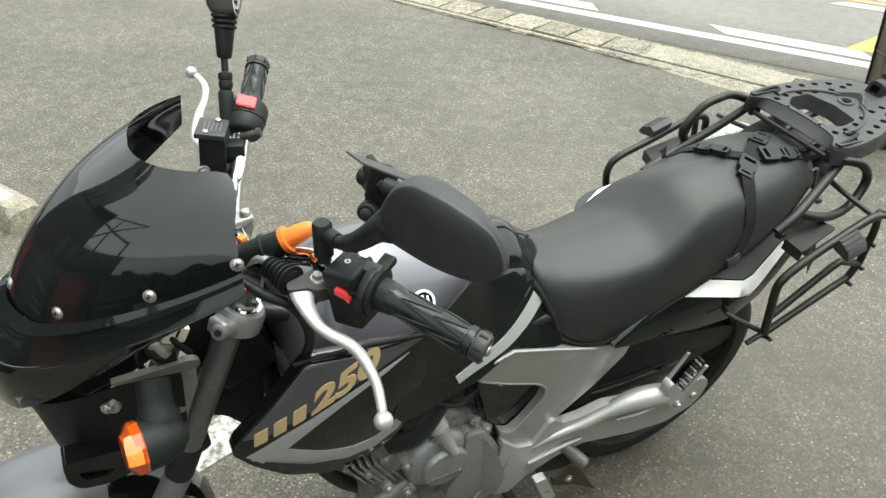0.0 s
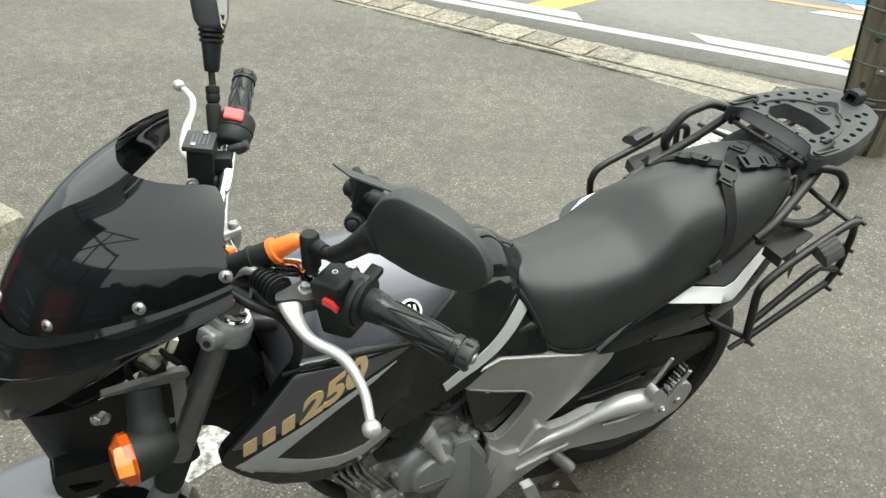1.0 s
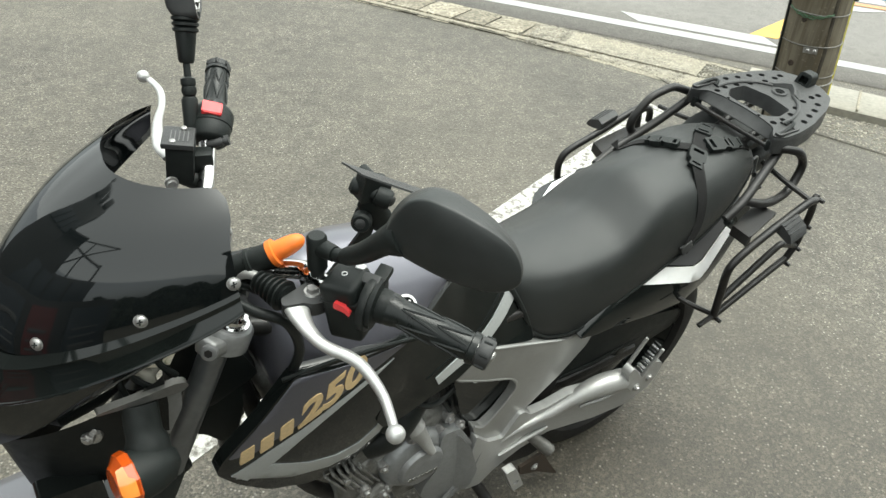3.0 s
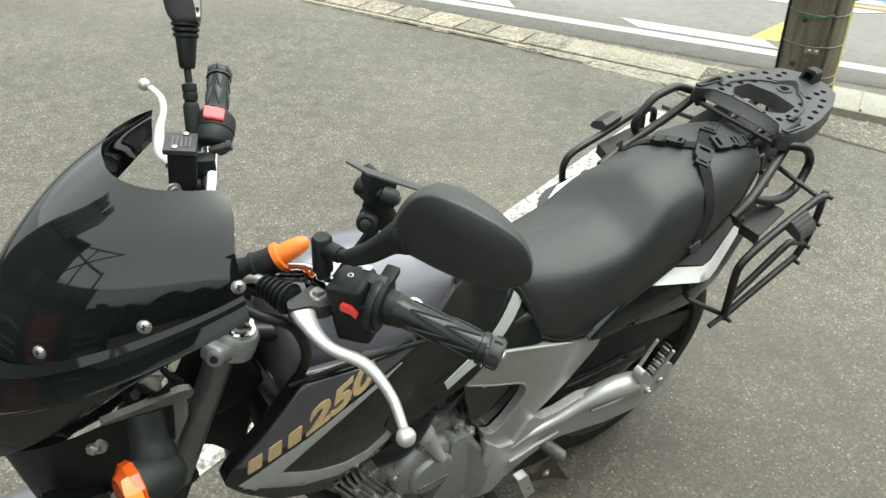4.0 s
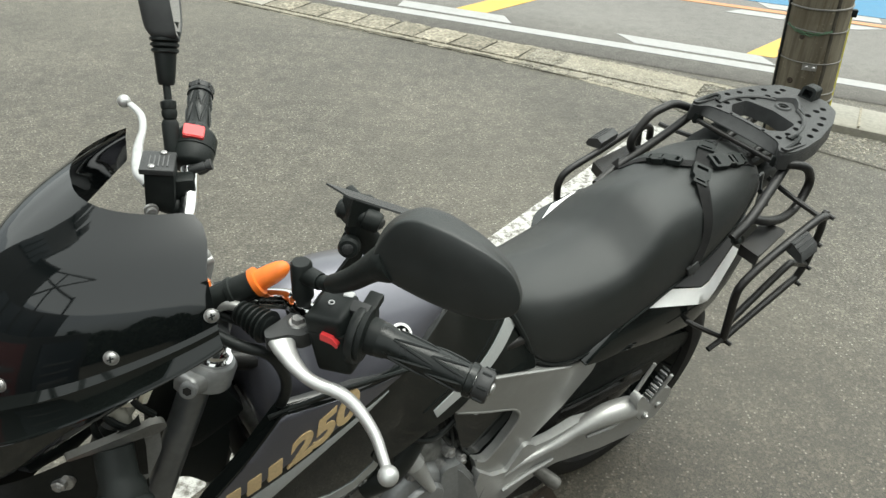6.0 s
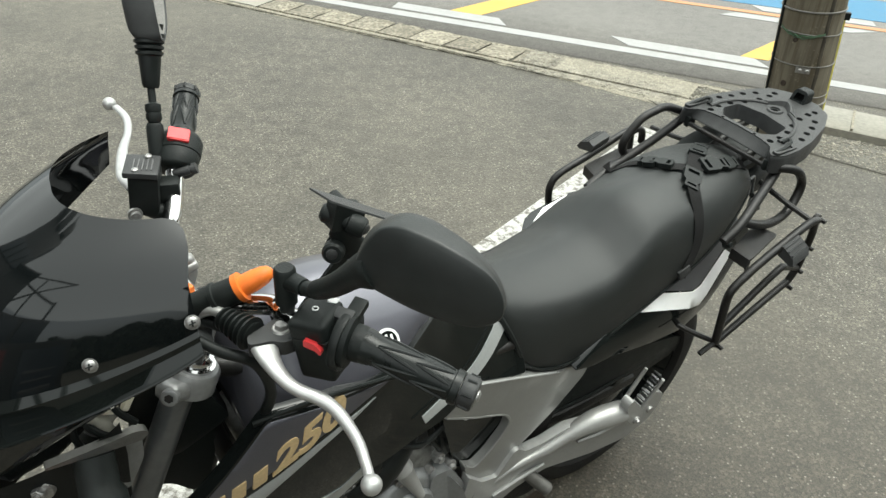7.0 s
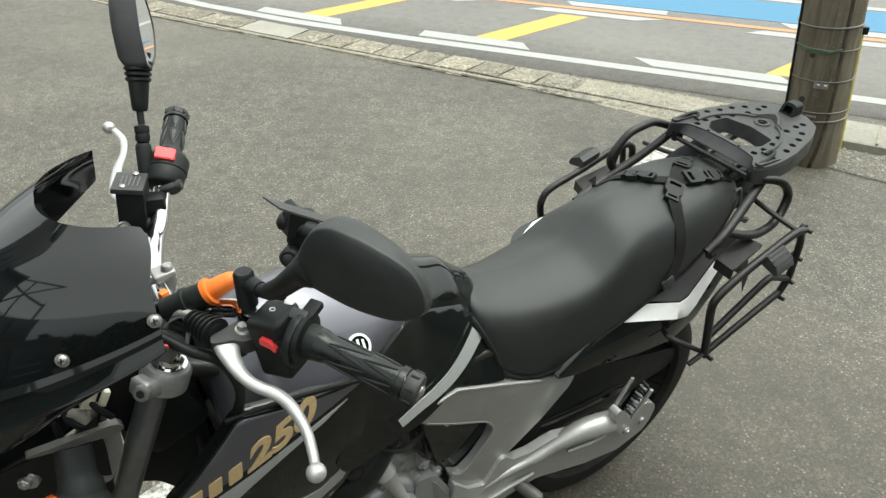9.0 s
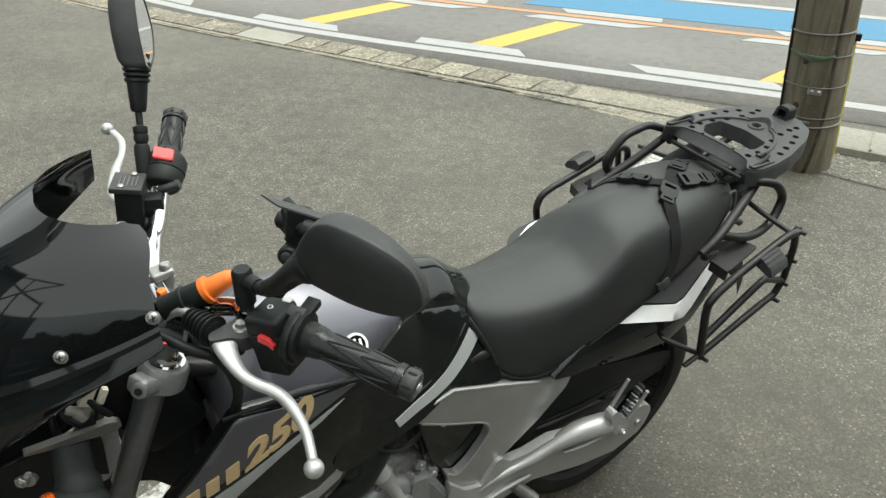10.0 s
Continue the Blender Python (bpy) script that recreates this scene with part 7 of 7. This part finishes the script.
for pts, r, m in (([(1.034, 0.108, 1.012), (1.040, 0.096, 1.014), (1.050, 0.084, 1.011), (1.064, 0.072, 0.996), (1.078, 0.065, 0.975)], 0.0075, CAST), ([(1.10, 0.06, 0.99), (1.06, 0.13, 0.985), (1.02, 0.16, 0.965), (1.00, 0.15, 0.88), (1.02, 0.12, 0.78)], 0.008, RUBBER), ([(1.09, 0.03, 1.0), (1.04, 0.10, 0.99), (0.99, 0.13, 0.975), (0.98, 0.12, 0.93)], 0.007, RUBBER), ([(1.08, 0.05, 1.01), (1.02, 0.06, 1.01), (0.97, 0.09, 0.99), (0.96, 0.10, 0.95)], 0.008, RUBBER), ([(1.11, 0.10, 0.982), (1.08, 0.115, 0.988), (1.05, 0.115, 0.970)], 0.003, RED_WIRE)):
    bm = B()
    tube(bm, spline(pts, 6), r, 10)
    part("cable", bm, m, bike)

# socket with its orange cap
bm = B()
lathe(bm, (1.062, 0.062, 1.004), (1.007, 0.086, 1.032), ((0, 0.019), (0.45, 0.019), (0.47, 0.0215), (0.55, 0.0215), (0.57, 0.019), (1, 0.0185)), 22)
sock = part("power_socket", bm, MATTE, bike, "black tubular socket with orange cap")
bm = B()
lathe(bm, (1.007, 0.086, 1.032), (0.964, 0.102, 1.058), ((0, 0.0205), (0.14, 0.0205), (0.16, 0.0150), (0.5, 0.0142), (0.75, 0.0122), (0.9, 0.009), (0.97, 0.005), (1, 0.001)), 24)
part("orange_cap", bm, ORANGE_PLASTIC, sock, "orange rubber cap")

# device holder: clamped ball joints under a thin plate seen almost edge-on
bm = B()
slab(bm, rounded([(0.956, 1.016), (0.936, 1.010), (0.886, 1.062), (0.878, 1.085), (0.890, 1.092), (0.912, 1.066)], 0.005), [], lambda x, z: (x, 0.146, z), lambda x, z: (x, 0.151, z))
holder = part("device_holder", bm, MATTE, bike, "black ball-jointed device holder")
for c, e, r in (((0.884, 0.132, 1.098), (0.912, 0.168, 1.110), 0.0135), ((0.905, 0.128, 1.150), (0.868, 0.172, 1.136), 0.0135)):
    bm = B()
    lathe(bm, c, e, ((0, r * 0.7), (0.08, r), (0.30, r), (0.33, r * 0.78), (0.62, r * 0.78), (0.65, r * 1.05), (0.93, r * 1.05), (1, r * 0.85)), 18)
    knob = part("joint_knob", bm, MATTE, holder)
    bm = B()
    lathe(bm, V(*e) - V(0, 0.002, 0), V(*e) + (V(*e) - V(*c)).normalized() * 0.003, ((0, r * 0.55), (0.7, r * 0.55), (1, r * 0.4)), 10)
    part("knob_recess", bm, GREYBLACK, knob)
bm = B()
tube(bm, [(0.862, 0.148, 1.078), (0.876, 0.149, 1.100), (0.890, 0.150, 1.126), (0.884, 0.150, 1.140)], [0.017, 0.020, 0.016, 0.014], 12, False, 0.6)
part("link_arm", bm, MATTE, holder)
bm = B()
slab(bm, rounded([(0.908, 1.136), (0.890, 1.132), (0.862, 1.140), (0.858, 1.156), (0.882, 1.166), (0.888, 1.182), (0.899, 1.180)], 0.004), [], lambda x, z: (x, 0.136, z), lambda x, z: (x, 0.158, z))
part("clamp_head", bm, MATTE, holder, "forked black clamp under the plate")
pa, pb, pc = V(0.930, 0.145, 1.201), V(0.854, 0.210, 1.178), V(0.928, 0.188, 1.2085)
pd, pw = pb - pa, pc - pa
pn = pd.cross(pw).normalized()
bm = B()
slab(bm, rounded([(0, 0), (1.0, 0), (1.0, 1.0), (0.04, 1.0)], 0.02), [], lambda a, b: pa + pd * a + pw * b - pn * 0.0012, lambda a, b: pa + pd * a + pw * b + pn * 0.0012)
holder_plate = part("holder_plate", bm, GREYBLACK, holder, "thin dark plate")
bm = B()
tube(bm, [pa + pd * 0.35 + pw * 0.1 + pn * 0.003, pa + pd * 0.98 + pw * 0.1 + pn * 0.003], 0.0022, 6)
part("plate_lip", bm, GREYBLACK, holder_plate)

# ---- mirrors ----
OUTLINE = [(-0.098, -0.015), (-0.080, 0.012), (-0.061, 0.032), (-0.029, 0.047), (0.005, 0.053), (0.049, 0.038), (0.068, 0.023), (0.078, 0.007), (0.080, -0.008), (0.076, -0.024), (0.066, -0.034), (0.049, -0.041), (0.015, -0.047), (-0.025, -0.051), (-0.073, -0.046), (-0.095, -0.040)]


def mirror_body(c, d, up, fw, parent, depth, k=1.0):
    """Teardrop shell: d along its length, up across it, fw towards its back."""
    o = [V(p.x, p.y) * k for p in spline([V(x, y, 0) for x, y in OUTLINE], 3, True)]
    mid = sum(o, V(0, 0)) / len(o)
    rings = []
    for s, f in ((1, 0), (1.005, 0.2), (0.99, 0.42), (0.955, 0.62), (0.89, 0.80), (0.77, 0.92), (0.58, 0.98), (0.30, 1.0), (0.05, 1.0)):
        rings.append([c + d * (mid.x + (p.x - mid.x) * s) + up * (mid.y + (p.y - mid.y) * s) + fw * (depth * f) for p in o])
    bm = B()
    skin(bm, rings)
    shell = part("mirror_shell", bm, GREYBLACK, parent, "grained black mirror shell", 60)
    cc = c + d * mid.x + up * mid.y
    bm = B()
    skin(bm, [[cc + (p - cc) * s - fw * h for p in rings[0]] for s, h in ((1.0, -0.001), (1.0, 0.004), (0.95, 0.004), (0.94, -0.001))], True, False)
    part("rim", bm, GREYBLACK, shell)
    bm = B()
    skin(bm, [[cc + (p - cc) * 0.955 - fw * h for p in rings[0]] for h in (-0.0005, 0.0028)])
    part("mirror_glass", bm, MIRROR_GLASS, shell, "silvered mirror glass")
    return shell


def boxed_mirror(c, d, up, fw, parent, back, rim, depth):
    """Shell with a nearly flat back, a crisp edge round it and a side wall that runs to the glass."""
    outer = [V(p.x, p.y) for p in spline([V(x, y, 0) for x, y in rim], 4, True)]
    inner = [V(p.x, p.y) for p in spline([V(x, y, 0) for x, y in back], 4, True)]
    mid = sum(inner, V(0, 0)) / len(inner)
    at = lambda p, h: c + d * p.x + up * p.y + fw * h
    rings = [[at(p, 0) for p in outer]]
    rings.append([at(p * 1.004, 0.004) for p in outer])
    for f, h in ((0.5, 0.55), (0.93, 0.90)):
        rings.append([at(p.lerp(q, f), depth * h) for p, q in zip(outer, inner)])
    for k, h in ((0.985, 0.965), (0.955, 1.0), (0.85, 1.06), (0.6, 1.15), (0.3, 1.19), (0.02, 1.20)):
        rings.append([at(mid + (q - mid) * k, depth * h) for q in inner])
    bm = B()
    skin(bm, rings)
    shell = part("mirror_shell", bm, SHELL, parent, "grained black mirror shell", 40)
    mo = sum(outer, V(0, 0)) / len(outer)
    bm = B()
    skin(bm, [[at(mo + (p - mo) * k, -h) for p in outer] for k, h in ((1.0, -0.001), (1.0, 0.004), (0.95, 0.004), (0.94, -0.001))], True, False)
    part("rim", bm, GREYBLACK, shell)
    bm = B()
    skin(bm, [[at(mo + (p - mo) * 0.955, -h) for p in outer] for h in (-0.0005, 0.0028)])
    part("mirror_glass", bm, MIRROR_GLASS, shell, "silvered mirror glass")
    return shell


# left mirror
bm = B()
lathe(bm, (0.972, 0.160, 1.020), (0.972, 0.157, 1.106), ((0, 0.013), (0.15, 0.013), (0.17, 0.010), (0.35, 0.010), (0.37, 0.014), (0.95, 0.014), (1, 0.011)), 18)
ml = part("left_mirror", bm, MATTE, bike, "rear-view mirror on the clutch side")
bm = B()
tube(bm, [(0.970, 0.160, 1.088), (0.962, 0.190, 1.094)], [0.013, 0.011], 14)
lathe(bm, (0.962, 0.190, 1.094), (0.958, 0.212, 1.104), ((0, 0.008), (0.3, 0.010), (0.8, 0.010), (1, 0.008)), 14)
tube(bm, spline([(0.958, 0.208, 1.102), (0.950, 0.240, 1.130), (0.936, 0.272, 1.168), (0.925, 0.290, 1.184)], 5), [0.010, 0.012, 0.0125, 0.013, 0.0135, 0.014, 0.0145, 0.015, 0.0155, 0.0165, 0.018, 0.020, 0.022, 0.0235, 0.024, 0.024], 16)
part("mirror_arm", bm, MATTE, ml, "tapered black mirror arm")
MC = V(0.893, 0.352, 1.200)
MD = V(-0.50, 0.86, -0.02).normalized()
MU = V(0.10, -0.42, 0.90)
MU = (MU - MD * MU.dot(MD)).normalized()
MF = MD.cross(MU)
if MF.x < 0:
    MF = -MF
BACK = [(-0.089, -0.022), (-0.084, 0.004), (-0.074, 0.027), (-0.062, 0.042), (-0.044, 0.050), (-0.020, 0.050), (0.006, 0.0475), (0.037, 0.041), (0.061, 0.032), (0.075, 0.016), (0.080, 0.0), (0.078, -0.012), (0.067, -0.0245), (0.047, -0.035), (0.019, -0.040), (-0.011, -0.041), (-0.041, -0.038), (-0.069, -0.033)]
RIM = [(-0.103, -0.036), (-0.097, -0.012), (-0.090, 0.010), (-0.077, 0.031), (-0.053, 0.0485), (-0.028, 0.052), (-0.005, 0.048), (0.026, 0.038), (0.054, 0.020), (0.068, 0.002), (0.074, -0.014), (0.072, -0.026), (0.064, -0.036), (0.044, -0.046), (0.014, -0.051), (-0.020, -0.052), (-0.055, -0.050), (-0.085, -0.046)]
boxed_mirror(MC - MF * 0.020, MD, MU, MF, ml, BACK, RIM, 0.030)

# right mirror
bm = B()
lathe(bm, (1.001, -0.238, 1.045), (0.992, -0.259, 1.104), ((0, 0.013), (0.9, 0.013), (1, 0.010)), 18)
mr = part("right_mirror", bm, MATTE, bike, "rear-view mirror on the brake side")
bm = B()
lathe(bm, (0.991, -0.260, 1.103), (0.985, -0.277, 1.128), ((0, 0.009), (0.2, 0.012), (0.45, 0.012), (0.47, 0.010), (0.6, 0.012), (0.9, 0.012), (1, 0.007)), 14)
lathe(bm, (0.985, -0.276, 1.124), (0.980, -0.290, 1.152), ((0, 0.006), (1, 0.006)), 12)
part("mirror_rod", bm, MATTE, mr, "black mirror rod")
bm = B()
b0, b1 = V(0.980, -0.290, 1.146), V(0.959, -0.326, 1.232)
lathe(bm, b0, b1, ((0, 0.011), (0.05, 0.013), (0.50, 0.017), (0.53, 0.0205), (0.57, 0.0205), (0.59, 0.017), (0.62, 0.0215), (0.66, 0.0215), (0.68, 0.018), (0.71, 0.0225), (0.75, 0.0225), (0.77, 0.019), (0.80, 0.0235), (0.85, 0.0235), (0.87, 0.020), (1, 0.022)), 20)
part("rubber_boot", bm, RUBBER, mr, "ribbed black rubber boot")
RD = (V(0.922, -0.372, 1.312) - V(0.936, -0.312, 1.200)).normalized()
RC = V(0.9352, -0.3485, 1.270)
RF = V(0.80, -0.54, 0.12)
RF = (RF - RD * RF.dot(RD)).normalized()
mirror_body(RC, RD, RF.cross(RD).normalized(), RF, mr, 0.046, 0.76)

# ---- brake side: reservoir, lever, switch box ----
bm = B()
box(bm, (1.036, -0.199, 1.030), (0.044, 0.050, 0.068), (0, -6, -24), 0.005)
res = part("brake_reservoir", bm, MATTE, bike, "black brake fluid reservoir")
bm = B()
box(bm, (1.035, -0.199, 1.069), (0.050, 0.056, 0.010), (0, -6, -24), 0.003)
lid = part("lid", bm, GREYBLACK, res, "black lid with fine print")
for dx, dy in ((-0.014, -0.015), (0.015, 0.014)):
    bm = B()
    lathe(bm, (1.034 + dx, -0.199 + dy, 1.073), (1.034 + dx, -0.199 + dy, 1.078), ((0, 0.005), (0.7, 0.005), (1, 0.003)), 12)
    part("lid_screw", bm, BOLT, lid)
for k in range(5):
    bm = B()
    box(bm, (1.046 - 0.006 * k, -0.201 + 0.0025 * k, 1.0757 - 0.0006 * k), (0.0016, 0.030, 0.0016), (0, -6, -24), 0)
    part("print_line", bm, DIM_PRINT, lid)
bm = B()
lathe(bm, (1.05, -0.205, 1.003), (1.015, -0.175, 0.992), ((0, 0.014), (0.8, 0.016), (1, 0.012)), 14)
box(bm, (1.005, -0.19, 1.02), (0.035, 0.03, 0.045), (0, 0, -18), 0.006)
part("master_cylinder", bm, MATTE, res)
bm = B()
lathe(bm, (1.065, -0.165, 1.006), (1.062, -0.182, 1.006), ((0, 0.008), (0.4, 0.008), (0.42, 0.011), (0.7, 0.011), (0.72, 0.007), (1, 0.007)), 12)
part("banjo_bolt", bm, BOLT, res)
bm = B()
tube(bm, spline([(1.062, -0.174, 1.000), (1.065, -0.16, 0.96), (1.07, -0.12, 0.90), (1.09, -0.06, 0.84)], 6), 0.006, 8)
part("brake_hose", bm, RUBBER, bike, "black brake hose")
bm = B()
lp = spline([(1.046, -0.228, 1.020), (1.052, -0.262, 1.024), (1.035, -0.318, 1.032), (1.012, -0.362, 1.040), (1.002, -0.402, 1.046), (1.008, -0.440, 1.050)], 6)
tube(bm, lp, [0.0130 - 0.0068 * min(1.0, i / (len(lp) * 0.55)) for i in range(len(lp))], 12, False, 0.55, (0.8, -0.5, 0.0))
brake = part("brake_lever", bm, POLISHED, bike, "polished alloy brake lever with ball end")
bm = B()
blob(bm, (1.014, -0.454, 1.050), (0.0115, 0.0115, 0.0115))
part("ball_end", bm, POLISHED, brake)
ra = V(0.953, -0.262, 1.066)
rx_ = (RIGHT_END - RIGHT_IN).normalized()
bm = B()
lathe(bm, ra - rx_ * 0.062 + V(0, 0, -0.006), ra + rx_ * 0.004, ((0, 0.020), (0.04, 0.027), (0.10, 0.030), (0.42, 0.033), (0.44, 0.0325), (0.46, 0.034), (0.80, 0.0345), (0.93, 0.030), (1, 0.021)), 30)
swr = part("switch_box", bm, MATTE, bike, "black throttle switch box")
toward = V(0.28, 0.72, 0.64)
toward = (toward - rx_ * toward.dot(rx_)).normalized()
across = rx_.cross(toward)
rc = ra - rx_ * 0.020
bm = B()
# a rocker: one wedge, higher at its inner end
q = [rc + across * (sx * 0.016) + rx_ * (sy * 0.0105) + toward * hh for low in (True, False) for sx, sy, h0 in ((-1, -1, 0.0375), (1, -1, 0.0355), (1, 1, 0.0375), (-1, 1, 0.0405)) for hh in ((0.026,) if low else (h0,))]
vs = [bm.verts.new(p) for p in q]
for f in ((0, 1, 2, 3), (4, 5, 6, 7), (0, 1, 5, 4), (1, 2, 6, 5), (2, 3, 7, 6), (3, 0, 4, 7)):
    bm.faces.new([vs[i] for i in f])
bmesh.ops.bevel(bm, geom=list(bm.edges), offset=0.0015, segments=2, affect="EDGES")
part("red_switch", bm, RED, swr, "red engine stop switch")
bm = B()
lathe(bm, V(0.990, -0.204, 1.040), V(0.957, -0.190, 1.050), ((0, 0.006), (0.1, 0.0075), (0.7, 0.0075), (0.72, 0.006), (0.8, 0.006), (0.82, 0.009), (1, 0.009)), 10)
part("cable_fitting", bm, GREYBLACK, swr)
bm = B()
lathe(bm, RIGHT_IN.lerp(RIGHT_END, -0.02), RIGHT_IN.lerp(RIGHT_END, 0.10), ((0, 0.019), (0.1, 0.021), (0.9, 0.021), (1, 0.019)), 18)
part("clamp", bm, MATTE, swr)
bm = B()
lathe(bm, (0.966, -0.228, 1.072), (0.962, -0.230, 1.080), ((0, 0.006), (1, 0.005)), 8)
part("clamp_screw", bm, BOLT, swr)
